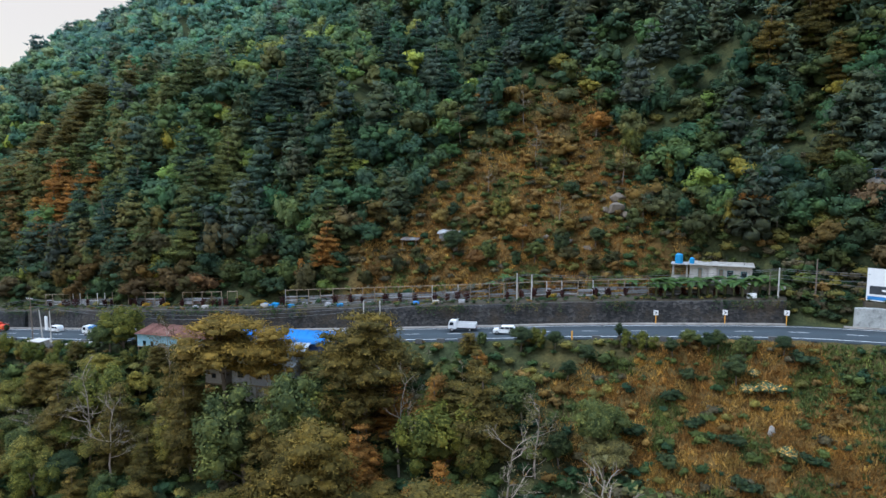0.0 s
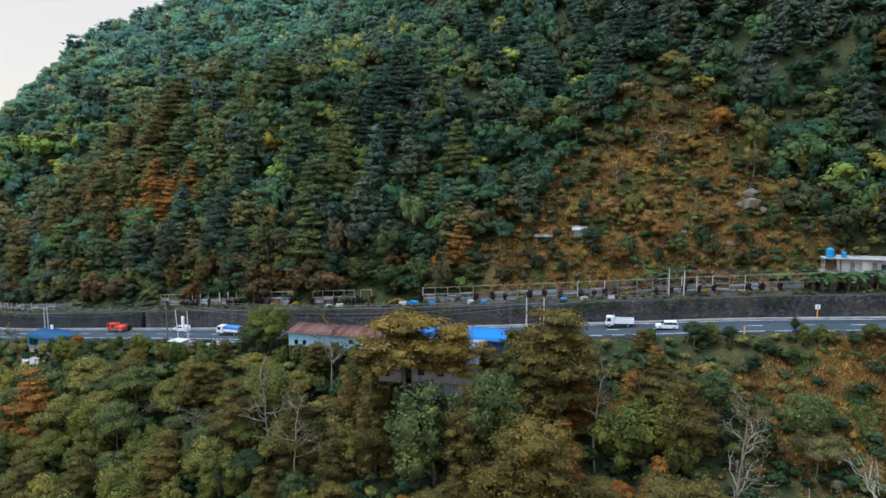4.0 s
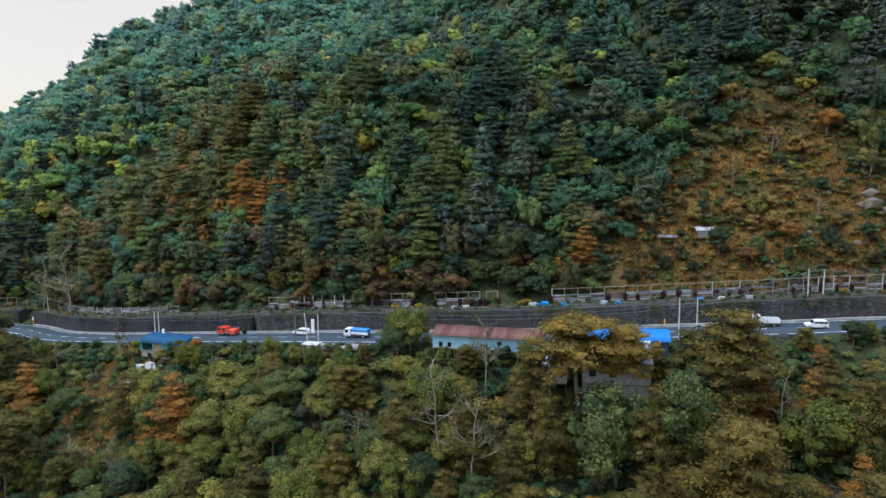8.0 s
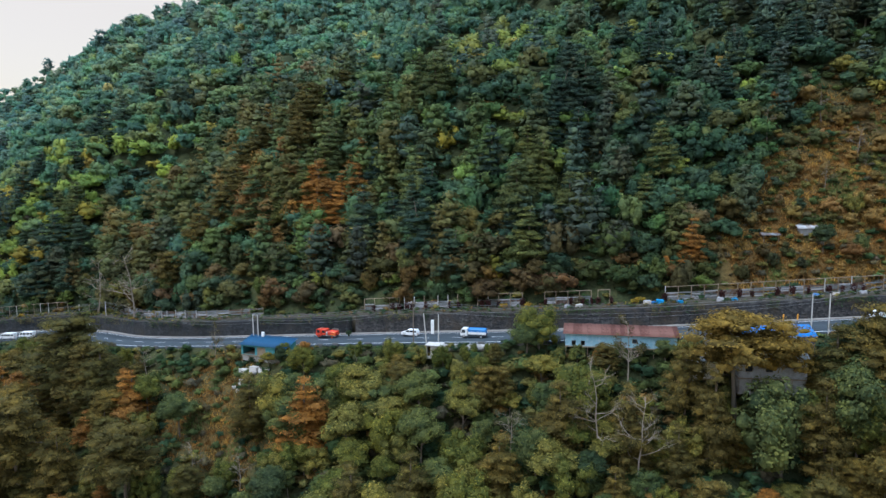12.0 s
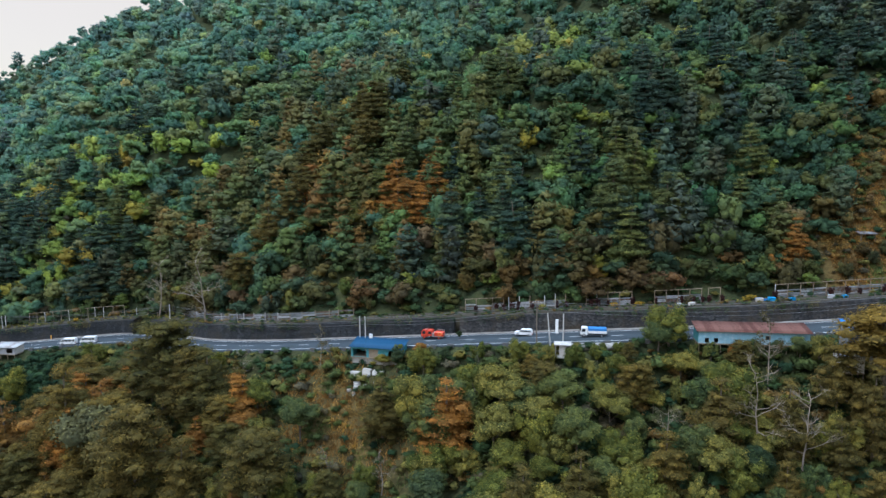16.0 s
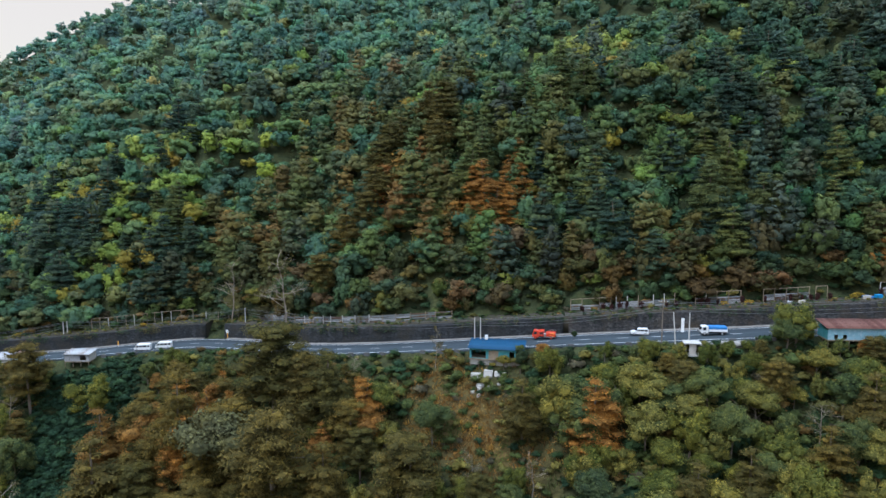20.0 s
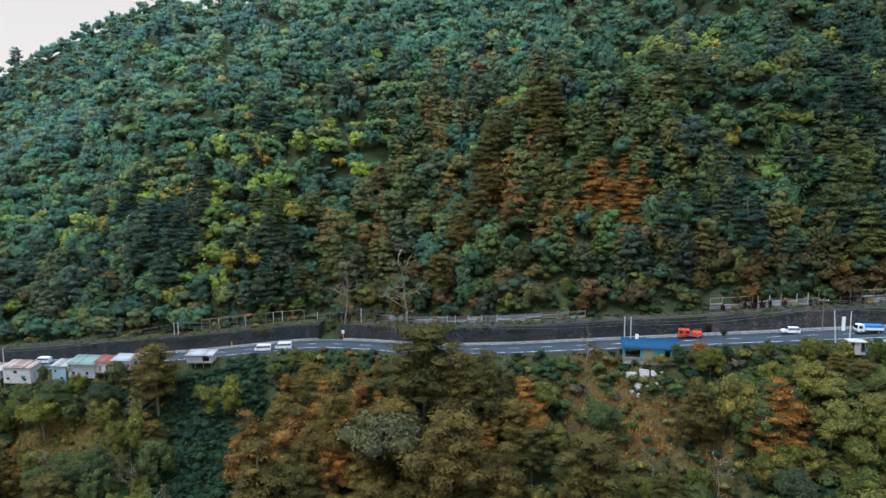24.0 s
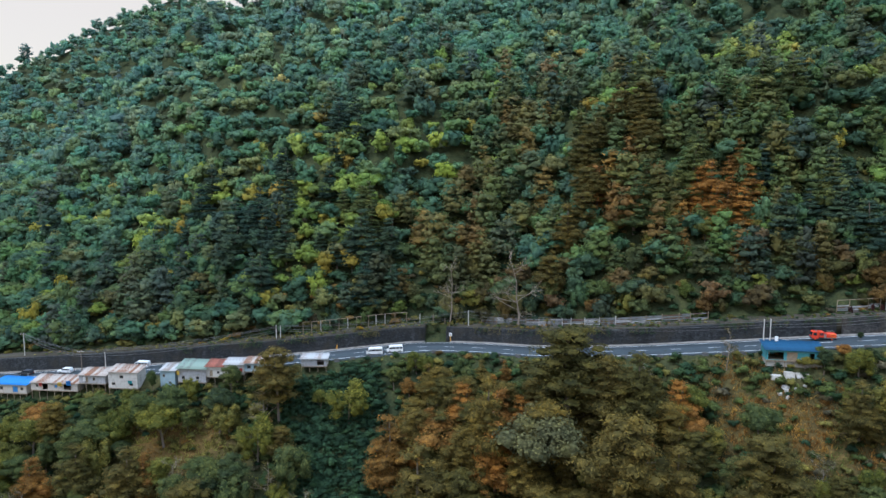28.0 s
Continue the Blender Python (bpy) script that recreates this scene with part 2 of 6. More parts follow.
BLUE_PAINT = worn("blue_tarpaulin", (0.04, 0.2, 0.5), 0.5)
DARK_PAINT = worn("dark_vehicle_paint", (0.045, 0.05, 0.06), 0.35)
BLACK_RUBBER = worn("tyre_rubber", (0.02, 0.02, 0.02), 0.9)
CHROME = Mat("bright_metal", 0.3, 1.0).colour((0.6, 0.6, 0.6)).m
NAVY_WALL = worn("navy_sheet_wall", (0.02, 0.05, 0.16), 0.6)
TANK_BLUE = worn("blue_plastic_tank", (0.03, 0.27, 0.55), 0.5)

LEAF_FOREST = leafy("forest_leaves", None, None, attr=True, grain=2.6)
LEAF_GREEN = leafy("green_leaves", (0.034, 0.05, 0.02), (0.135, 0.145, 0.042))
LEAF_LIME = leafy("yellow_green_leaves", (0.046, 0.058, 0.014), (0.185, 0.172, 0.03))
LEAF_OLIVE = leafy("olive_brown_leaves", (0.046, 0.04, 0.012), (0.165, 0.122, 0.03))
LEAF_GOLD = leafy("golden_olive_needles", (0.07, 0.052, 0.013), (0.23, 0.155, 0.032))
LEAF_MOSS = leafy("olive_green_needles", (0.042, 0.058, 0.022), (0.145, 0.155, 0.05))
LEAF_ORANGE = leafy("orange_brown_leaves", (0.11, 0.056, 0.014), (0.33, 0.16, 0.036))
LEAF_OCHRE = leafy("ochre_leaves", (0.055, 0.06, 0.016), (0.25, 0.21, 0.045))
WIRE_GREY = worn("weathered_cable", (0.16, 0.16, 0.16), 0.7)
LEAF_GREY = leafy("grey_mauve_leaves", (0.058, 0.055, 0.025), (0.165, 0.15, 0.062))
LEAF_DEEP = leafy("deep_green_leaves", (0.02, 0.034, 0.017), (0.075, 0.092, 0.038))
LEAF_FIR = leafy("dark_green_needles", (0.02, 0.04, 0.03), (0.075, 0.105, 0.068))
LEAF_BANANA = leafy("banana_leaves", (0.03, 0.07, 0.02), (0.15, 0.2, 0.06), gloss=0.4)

# ---------------------------------------------------------------- the lie of the land
rng = np.random.default_rng(7)

# centre line of the road: x, y, height
ROAD = np.array([(420, -30, 22), (230, 52, 9), (140, 92, 3.6), (100, 111, 1.7), (80, 121.2, 0.7), (65, 128, 0), (47, 134.7, -1.4), (27, 140.4, -2.8),
                 (8, 144.4, -4.2), (-15, 149.4, -5.8), (-45, 157, -8.0), (-75, 166.4, -10.2), (-99, 175, -11.9), (-125, 188, -14.8), (-150, 200.4, -17.6),
                 (-172, 212.6, -20.3), (-190, 225, -22.3), (-205, 240, -24.0), (-220, 250, -25.2), (-238, 253, -26.4), (-256, 257.5, -28.2),
                 (-275, 263.5, -30.0), (-305, 275, -33.2), (-350, 293, -37.5), (-430, 330, -45), (-620, 430, -60)], float)


def spline(p, step=1.5):
    out = []
    for i in range(1, len(p) - 2):
        a, b, c, d = p[i - 1:i + 3]
        n = max(2, int(np.linalg.norm(c - b) / step))
        for t in np.linspace(0, 1, n, endpoint=False):
            out.append(0.5 * (2 * b + (c - a) * t + (2 * a - 5 * b + 4 * c - d) * t * t + (3 * b - a - 3 * c + d) * t ** 3))
    return np.array(out)


LINE = spline(np.vstack([2 * ROAD[0] - ROAD[1], ROAD, 2 * ROAD[-1] - ROAD[-2]]))
TAN = np.gradient(LINE[:, :2], axis=0)
TAN /= np.linalg.norm(TAN, axis=1)[:, None]
SIDE = np.stack([TAN[:, 1], -TAN[:, 0]], 1)
SIDE *= np.sign(SIDE[:, 1:2])
ALONG = np.r_[0, np.cumsum(np.linalg.norm(np.diff(LINE[:, :2], axis=0), axis=1))]
HALF, WALL_D, WALL_H = 5.6, 6.7, 4.6


def place(x, d, dz=0.0):
    """The place d metres uphill of the road's centre line, where that line has this x; dz over the road."""
    i = int(np.argmin(abs(LINE[:, 0] - x)))
    p = LINE[i, :2] + SIDE[i] * d
    return Vector((p[0], p[1], LINE[i, 2] + dz))


def heading(x):
    """The direction of the road at x, in degrees, seen as a turn about z of something that faces along -x."""
    i = int(np.argmin(abs(LINE[:, 0] - x)))
    return math.degrees(math.atan2(-TAN[i, 1], -TAN[i, 0]))


def wave(x, y, size, seed):
    """Smooth noise in -1..1 from a few sines."""
    r = np.random.default_rng(seed)
    v = 0
    for k in range(5):
        a, f, ph = r.uniform(0, 6.28), r.uniform(0.6, 1.7) / size * 6.28, r.uniform(0, 6.28)
        v = v + np.sin((x * math.cos(a) + y * math.sin(a)) * f + ph + 0.8 * np.sin((x * math.sin(a) - y * math.cos(a)) * f * 0.7 + ph * 2))
    return v / 3.2


def smooth(a, b, v):
    t = np.clip((v - a) / (b - a), 0, 1)
    return t * t * (3 - 2 * t)


def land(x, y):
    """Height of the ground, the signed distance from the road and the road's height there."""
    x, y = np.atleast_1d(np.asarray(x, float)), np.atleast_1d(np.asarray(y, float))
    z, d, zr, xl = np.empty_like(x), np.empty_like(x), np.empty_like(x), np.empty_like(x)
    P = LINE[::2]
    N, Zr = SIDE[::2], LINE[::2, 2]
    for s in range(0, len(x), 20000):
        q = slice(s, s + 20000)
        dx, dy = x[q, None] - P[None, :, 0], y[q, None] - P[None, :, 1]
        i = np.argmin(dx * dx + dy * dy, axis=1)
        k = np.arange(len(i))
        dist = np.sqrt(dx[k, i] ** 2 + dy[k, i] ** 2)
        perp = dx[k, i] * N[i, 0] + dy[k, i] * N[i, 1]
        d[q] = np.where(dist < 12, perp, np.sign(perp) * dist)
        zr[q] = Zr[i]
        xl[q] = P[i, 0]
    u = np.clip(d - 13.5, 0, None)
    steep = 1.0 * np.minimum(u, 60) + 0.55 * np.clip(u - 60, 0, 215) - 0.35 * np.clip(u - 275, 0, None)
    gentle = 0.46 * np.minimum(u, 100) + 0.85 * np.clip(u - 100, 0, 140) + 0.15 * np.clip(u - 240, 0, 40) - 0.3 * np.clip(u - 280, 0, None)
    left = smooth(-262, -325, x)
    hill = steep * (1 - left) + gentle * left
    grow = smooth(0, 60, u)
    hill = hill + grow * (7 * wave(x, y, 120, 3) + 2.2 * wave(x, y, 34, 4)) + smooth(0, 12, u) * 0.5 * wave(x, y, 9, 5)
    hill = hill - smooth(100, 235, u) * np.clip((-298 - x) * 0.68, 0, 95)
    pad = smooth(14, 8, abs(x - 59)) * smooth(27, 22, d)
    hill = hill * (1 - pad) + np.minimum(hill, 1.6) * pad
    up = np.where(d < 9.6, -0.12, WALL_H * np.clip((d - 9.6) / 1.6, 0, 1))
    gap = np.maximum(smooth(4.6, 3.0, abs(xl - 70)), smooth(3.0, 1.8, abs(xl + 218)))
    up = up * (1 - gap) + gap * (-0.12 + (WALL_H + 0.3) * smooth(6.5, 14.5, d))
    e = np.clip(-d - HALF - 1.3, 0, None)
    down = -0.72 * np.minimum(e, 55) - 0.42 * np.clip(e - 55, 0, None) + smooth(0, 20, e) * (2.0 * wave(x, y, 45, 6) + 0.7 * wave(x, y, 13, 8))
    z[:] = zr + np.where(d > 0, up + hill, -0.12 + down)
    # the farther ridge, beyond the near one, that falls to the left
    crest = np.clip(128 + 0.52 * (x + 527), 20, 215)
    far = crest - 0.55 * np.abs(y - 915) + 5 * wave(x, y, 110, 15)
    z = np.where(y > 640, np.maximum(z, far), z)
    z = np.maximum(z, -170)
    return z, d, zr


def ground_at(x, y):
    return float(land(x, y)[0][0])


def dryness(x, y, d):
    """Where the slope carries dry grass and bare earth rather than green."""
    u = d - 13.5
    a = smooth(-12, 3, x + 24 - u + 5 * wave(x, y, 22, 12)) * smooth(72, 50, x + 0.35 * u + 6 * wave(x, y, 26, 13)) * smooth(66, 50, u) * smooth(-3, 2, u) * (0.55 + 0.35 * smooth(50, 20, u))
    b = np.exp(-(((x - 52) / 24) ** 2 + ((d + 22) / 16) ** 2)) * 1.1
    c = 0.5 * np.exp(-(((x + 150) / 20) ** 2 + ((d + 25) / 14) ** 2))
    e = 0.7 * np.exp(-(((x + 295) / 20) ** 2 + ((d + 25) / 12) ** 2))
    return np.clip(1.25 * (a + b + c + e) + 0.22 * wave(x, y, 25, 11) * ((a + b + c + e) > 0.1), 0, 1)


# ---------------------------------------------------------------- mesh helpers
def mesh_of(name, verts, faces, material, tint=None, tint_name="tint", smooth_shade=False):
    """A mesh from arrays: verts n x 3, faces m x 3 or m x 4."""
    me = bpy.data.meshes.new(name)
    verts, faces = np.asarray(verts, np.float32), np.asarray(faces, np.int32)
    me.vertices.add(len(verts))
    me.vertices.foreach_set("co", verts.ravel())
    me.loops.add(faces.size)
    me.loops.foreach_set("vertex_index", faces.ravel())
    me.polygons.add(len(faces))
    me.polygons.foreach_set("loop_start", np.arange(0, faces.size, faces.shape[1], dtype=np.int32))
    if smooth_shade:
        me.polygons.foreach_set("use_smooth", np.ones(len(faces), bool))
    if tint is not None:
        at = me.attributes.new(tint_name, "FLOAT_COLOR", "POINT")
        at.data.foreach_set("color", np.c_[tint, np.ones(len(tint))].astype(np.float32).ravel())
    me.update(calc_edges=True)
    me.materials.append(material)
    return me


def part(name, bm, material, parent=None, label=""):
    """Links a bmesh as one mesh object under a thing or a part."""
    me = bpy.data.meshes.new(name)
    bm.normal_update()
    bm.to_mesh(me)
    bm.free()
    me.materials.append(material)
    ob = new(name, me)
    if parent:
        ob.parent = parent
    if label:
        tagged(ob, label)
    return ob


def child(name, me, parent, m=None, label=""):
    ob = new(name, me)
    ob.parent = parent
    if m is not None:
        ob.matrix_basis = m
    if label:
        tagged(ob, label)
    return ob


def box(bm, x0, x1, y0, y1, z0, z1, bevel=0.0):
    vs = [bm.verts.new((x, y, z)) for z in (z0, z1) for x, y in ((x0, y0), (x1, y0), (x1, y1), (x0, y1))]
    fs = [bm.faces.new([vs[k] for k in f]) for f in ((3, 2, 1, 0), (4, 5, 6, 7), (0, 1, 5, 4), (1, 2, 6, 5), (2, 3, 7, 6), (3, 0, 4, 7))]
    if bevel:
        bmesh.ops.bevel(bm, geom=list({e for f in fs for e in f.edges}), offset=bevel, segments=1, affect="EDGES")
    return bm


def boxed(*a, bevel=0.0):
    return box(bmesh.new(), *a, bevel=bevel)


def prism(bm, outline, axis, a, b):
    """Pulls a closed outline from a to b along an axis; the outline's pairs are the two other axes in order."""
    def at(p, s):
        return {"x": (s, p[0], p[1]), "y": (p[0], s, p[1]), "z": (p[0], p[1], s)}[axis]
    v0, v1 = [bm.verts.new(at(p, a)) for p in outline], [bm.verts.new(at(p, b)) for p in outline]
    n = len(outline)
    bm.faces.new(v0[::-1])
    bm.faces.new(v1)
    for i in range(n):
        bm.faces.new((v0[i], v0[(i + 1) % n], v1[(i + 1) % n], v1[i]))
    bmesh.ops.recalc_face_normals(bm, faces=bm.faces)
    return bm


def tube(bm, pts, radii, sides=6):
    """A tapered limb through points."""
    rings = []
    pts = [Vector(p) for p in pts]
    for i, p in enumerate(pts):
        t = (pts[min(i + 1, len(pts) - 1)] - pts[max(i - 1, 0)]).normalized()
        a = t.orthogonal().normalized()
        b = t.cross(a)
        rings.append([bm.verts.new(p + radii[i] * (a * math.cos(k * math.tau / sides) + b * math.sin(k * math.tau / sides))) for k in range(sides)])
    for r0, r1 in zip(rings, rings[1:]):
        # keep the rings from twisting against one another
        o = min(range(sides), key=lambda s: (r0[0].co - r1[s].co).length)
        for k in range(sides):
            bm.faces.new((r0[k], r0[(k + 1) % sides], r1[(o + k + 1) % sides], r1[(o + k) % sides]))
    bm.faces.new(rings[0][::-1])
    bm.faces.new(rings[-1])
    bmesh.ops.recalc_face_normals(bm, faces=bm.faces)
    return bm


def leaf_quads(centres, out, size, r, flat=0.0, long=1.0, thin=1.0):
    """Small leaf sprays: one pointed blade a centre, facing more or less along out."""
    n = len(centres)
    nor = out + r.normal(0, 0.42, (n, 3)) + np.array([0, 0, 0.35 + flat])
    nor /= np.linalg.norm(nor, axis=1)[:, None] + 1e-9
    a = np.cross(nor, r.normal(0, 1, (n, 3)))
    a /= np.linalg.norm(a, axis=1)[:, None] + 1e-9
    b = np.cross(nor, a)
    s = (size * r.uniform(0.6, 1.4, n))[:, None]
    tip = a * s * long
    v = np.stack([centres + tip * 1.25, centres - tip * 0.6 + b * s * 0.75 * thin - nor * s * 0.2, centres - tip * 0.6 - b * s * 0.75 * thin - nor * s * 0.2], 1)
    # a fourth row: the direction in which the crown's surface faces there
    soft = out / (np.linalg.norm(out, axis=1)[:, None] + 1e-9) + 0.4 * nor
    soft /= np.linalg.norm(soft, axis=1)[:, None] + 1e-9
    return np.concatenate([v, soft[:, None]], 1)


def clumps(kind, r, rich=True):
    """Foliage masses of a crown of unit height that stands on the origin: centres and radii, n x 3 each."""
    cs, rs = [], []
    if kind in ("pine", "dome", "parasol"):
        # tiers of flat sprays: a pine narrows to its top, an old one spreads to a dome
        tiers = (9 if kind == "pine" else 6) if rich else (7 if kind == "pine" else 5)
        low = {"pine": 0.2, "dome": 0.42, "parasol": 0.64}[kind]
        for k in range(tiers):
            h = low + (0.95 - low) * k / (tiers - 1) + r.normal(0, 0.014)
            f = max(0.0, (h - low) / (1 - low))
            reach = (0.25 * max(0, 1 - f ** 1.3) ** 0.85 + 0.012 if kind == "pine" else 0.27 * max(0, 1 - max(0, f - 0.12) ** 2.2) ** 0.6 * min(1, 0.72 + f)) * r.uniform(0.8, 1.15)
            n = max(2, int(round((22 if rich else 15) * reach)) + 1)
            a0 = r.uniform(0, 6.28)
            for j in range(n):
                a = a0 + j * 6.28 / n + r.normal(0, 0.3)
                for q in ((0.4, 0.92) if reach > 0.13 and rich else (0.62,)):
                    w = reach * q * r.uniform(0.8, 1.15)
                    cs.append((w * math.cos(a), w * math.sin(a), h - 0.1 * w + r.normal(0, 0.016)))
                    b = (0.062 + 0.16 * reach) * r.uniform(0.75, 1.2) * (1.0 if rich else 1.35)
                    rs.append((b, b, b * (r.uniform(0.4, 0.62) if rich else r.uniform(0.55, 0.85))))
        return np.array(cs), np.array(rs)
    if kind == "vine":
        # creepers hang from the crown in curtains
        for k in range(12 if rich else 8):
            a, q, top = r.uniform(0, 6.28), 0.26 * math.sqrt(r.random()), r.uniform(0.6, 0.95)
            for j in range(3 if rich else 2):
                b = r.uniform(0.075, 0.12) * (1.0 if rich else 1.3)
                cs.append((q * math.cos(a) + r.normal(0, 0.03), q * math.sin(a) + r.normal(0, 0.03), top - 0.17 * j - r.uniform(0, 0.06)))
                rs.append((b, b, b * r.uniform(1.0, 1.7)))
        return np.array(cs), np.array(rs)
    rx, rz, mid, n, b0, b1 = {"round": (0.31, 0.32, 0.58, 24, 0.08, 0.16), "tall": (0.22, 0.4, 0.54, 24, 0.075, 0.14), "shrub": (0.42, 0.26, 0.36, 8, 0.16, 0.28)}[kind]
    if not rich:
        n, b0, b1 = int(n * 0.42), b0 * 1.4, b1 * 1.3
    d = r.normal(0, 1, (n, 3))
    d[:, 2] = np.where(d[:, 2] < -0.3, -d[:, 2], d[:, 2])
    d /= np.linalg.norm(d, axis=1)[:, None]
    b = r.uniform(b0, b1, (n, 1))
    cs = d * r.uniform(0.55, 1.05, (n, 1)) * [rx, rx, rz] + [0, 0, mid]
    # one larger mass fills the middle of the crown
    return np.vstack([cs, [(0, 0, mid)]]), np.vstack([b * [1, 1, 0.78], [(rx * 0.7, rx * 0.7, rz * 0.7)]])


GOLD = (1 + 5 ** 0.5) / 2
ICO_V = np.array([(s, t * GOLD, 0) for s in (-1, 1) for t in (-1, 1)])
ICO_V = np.vstack([ICO_V, ICO_V[:, [2, 0, 1]], ICO_V[:, [1, 2, 0]]]) / math.sqrt(1 + GOLD * GOLD)


def hull_faces(v):
    """The triangles of the regular twenty-sided solid: all triples of corners that touch."""
    edge = min(np.linalg.norm(v[0] - q) for q in v[1:]) * 1.01
    near = lambda i, j: np.linalg.norm(v[i] - v[j]) < edge
    out = []
    for i, j, k in itertools.combinations(range(12), 3):
        if near(i, j) and near(j, k) and near(i, k):
            out.append((i, j, k) if np.dot(np.cross(v[j] - v[i], v[k] - v[i]), v[i]) > 0 else (i, k, j))
    return np.array(out)


ICO_F = hull_faces(ICO_V)


def crown(kind, r, leaves, leaf, rich=True, cores=True):
    """A crown of unit height as loose triangles: rough foliage masses under a cover of leaf sprays. Corners, faces and the way each corner is shaded."""
    cs, rs = clumps(kind, r, rich)
    V, F, N, at = [], [], [], 0
    for c, q in zip(cs, rs) if cores else ():
        a = r.uniform(0, 6.28)
        rot = np.array([[math.cos(a), math.sin(a), 0], [-math.sin(a), math.cos(a), 0], [0, 0, 1]])
        v = ICO_V @ rot
        V.append(c + v * q * (0.62 if kind in ("pine", "dome", "parasol") else 0.74) * r.uniform(0.65, 1.2, (12, 1)))
        N.append(v / q)
        F.append(ICO_F + at)
        at += 12
    w = (rs[:, 0] * rs[:, 2]) ** 0.9
    i = r.choice(len(cs), leaves, p=w / w.sum())
    d = r.normal(0, 1, (leaves, 3))
    d[:, 2] = np.where(d[:, 2] < -0.45, -d[:, 2], d[:, 2])
    d /= np.linalg.norm(d, axis=1)[:, None]
    p = cs[i] + d * rs[i] * r.uniform(0.72, 1.18, (leaves, 1))
    n = d / rs[i]
    n /= np.linalg.norm(n, axis=1)[:, None]
    needle = kind in ("pine", "dome", "parasol")
    face = n + r.normal(0, 0.4, (leaves, 3)) + [0, 0, 0.3]
    face /= np.linalg.norm(face, axis=1)[:, None]
    along = (d * [1, 1, 0.2] + [0, 0, 0.35] + r.normal(0, 0.3, (leaves, 3))) if needle else r.normal(0, 1, (leaves, 3))
    a = along - face * (along * face).sum(1)[:, None]
    a /= np.linalg.norm(a, axis=1)[:, None] + 1e-9
    b = np.cross(face, a)
    z = (leaf * r.uniform(0.6, 1.4, leaves))[:, None]
    long, thin = (1.5, 0.5) if needle else (1.0, 0.75)
    V.append(np.stack([p + a * z * long * 1.2, p - a * z * 0.6 + b * z * thin, p - a * z * 0.6 - b * z * thin], 1).reshape(-1, 3))
    N.append(np.repeat(n + 0.6 * face, 3, axis=0))
    F.append(np.arange(3 * leaves).reshape(-1, 3) + at)
    V, F, N = np.concatenate(V), np.concatenate(F), np.concatenate(N)
    N = N / np.linalg.norm(N, axis=1)[:, None]
    # the crown as a whole faces outwards too
    whole = V - [0, 0, 0.45]
    N = N + 0.5 * whole / (np.linalg.norm(whole, axis=1)[:, None] + 1e-6) + [0, 0, 0.2]
    return V, F, N / np.linalg.norm(N, axis=1)[:, None], cs


def soft_mesh(name, V, F, N, material, tint=None):
    me = mesh_of(name, V, F, material, tint, smooth_shade=True)
    me.normals_split_custom_set_from_vertices(N.astype(np.float32))
    return me


def quads_mesh(name, v, material, tint=None):
    """One loose blade a row of v: three corners, and a fourth row for the way it is shaded, if there is one."""
    n, k = len(v), 3
    me = mesh_of(name, v[:, :3].reshape(-1, 3), np.arange(k * n).reshape(n, k), material, None if tint is None else np.repeat(tint, k, axis=0), smooth_shade=v.shape[1] == 4)
    if v.shape[1] == 4:
        me.normals_split_custom_set_from_vertices(np.repeat(v[:, 3], 3, axis=0).astype(np.float32))
    return me

# ---------------------------------------------------------------- ground, road, walls
def axis(*spans):
    out = []
    for a, b, s in spans:
        out += list(np.arange(a, b, s))
    return np.array(out + [spans[-1][1]])


def build_ground():
    gx = axis((-3600, -1000, 260), (-1000, -560, 22), (-560, -360, 6), (-360, 110, 2.2), (110, 260, 6), (260, 900, 40), (900, 3600, 270))
    gy = axis((-3600, -300, 330), (-300, 60, 18), (60, 330, 2.2), (330, 640, 6), (640, 1200, 40), (1200, 4200, 300))
    X, Y = np.meshgrid(gx, gy)
    z, d, zr = land(X.ravel(), Y.ravel())
    dry = dryness(X.ravel(), Y.ravel(), d)
    n, m = len(gx), len(gy)
    a = np.arange(n * m).reshape(m, n)
    f = np.stack([a[:-1, :-1], a[:-1, 1:], a[1:, 1:], a[1:, :-1]], -1).reshape(-1, 4)
    me = mesh_of("ground", np.c_[X.ravel(), Y.ravel(), z], f, GROUND, np.repeat(dry[:, None], 3, 1), "dry", True)
    tagged(new("ground", me), "steep forest slopes of soil, dry grass and undergrowth", "ground", kind="structure")


def ribbon(x_from, x_to, profile, close=False, step=2):
    """Sweeps a profile of (d, height over road) pairs along the road. x runs downwards, from the right to the left."""
    idx = np.where((LINE[:, 0] <= x_from) & (LINE[:, 0] >= x_to))[0][::step]
    verts, faces, k = [], [], len(profile)
    for i in idx:
        for d, h in profile:
            p = LINE[i, :2] + SIDE[i] * d
            verts.append((p[0], p[1], LINE[i, 2] + h))
    for r in range(len(idx) - 1):
        for c in range(k if close else k - 1):
            e = (c + 1) % k
            faces.append((r * k + c, r * k + e, (r + 1) * k + e, (r + 1) * k + c))
    return np.array(verts), np.array(faces)


def solid_ribbon(name, x_from, x_to, profile, material, label, category, step=2):
    v, f = ribbon(x_from, x_to, profile, True, step)
    me = mesh_of(name, v, f, material)
    bm = bmesh.new()
    bm.from_mesh(me)
    k = len(profile)
    bm.verts.ensure_lookup_table()
    bm.faces.new([bm.verts[i] for i in range(k)])
    bm.faces.new([bm.verts[len(v) - 1 - i] for i in range(k)])
    bmesh.ops.recalc_face_normals(bm, faces=bm.faces)
    bm.to_mesh(me)
    bm.free()
    return tagged(new(name, me), label, category, kind="structure")


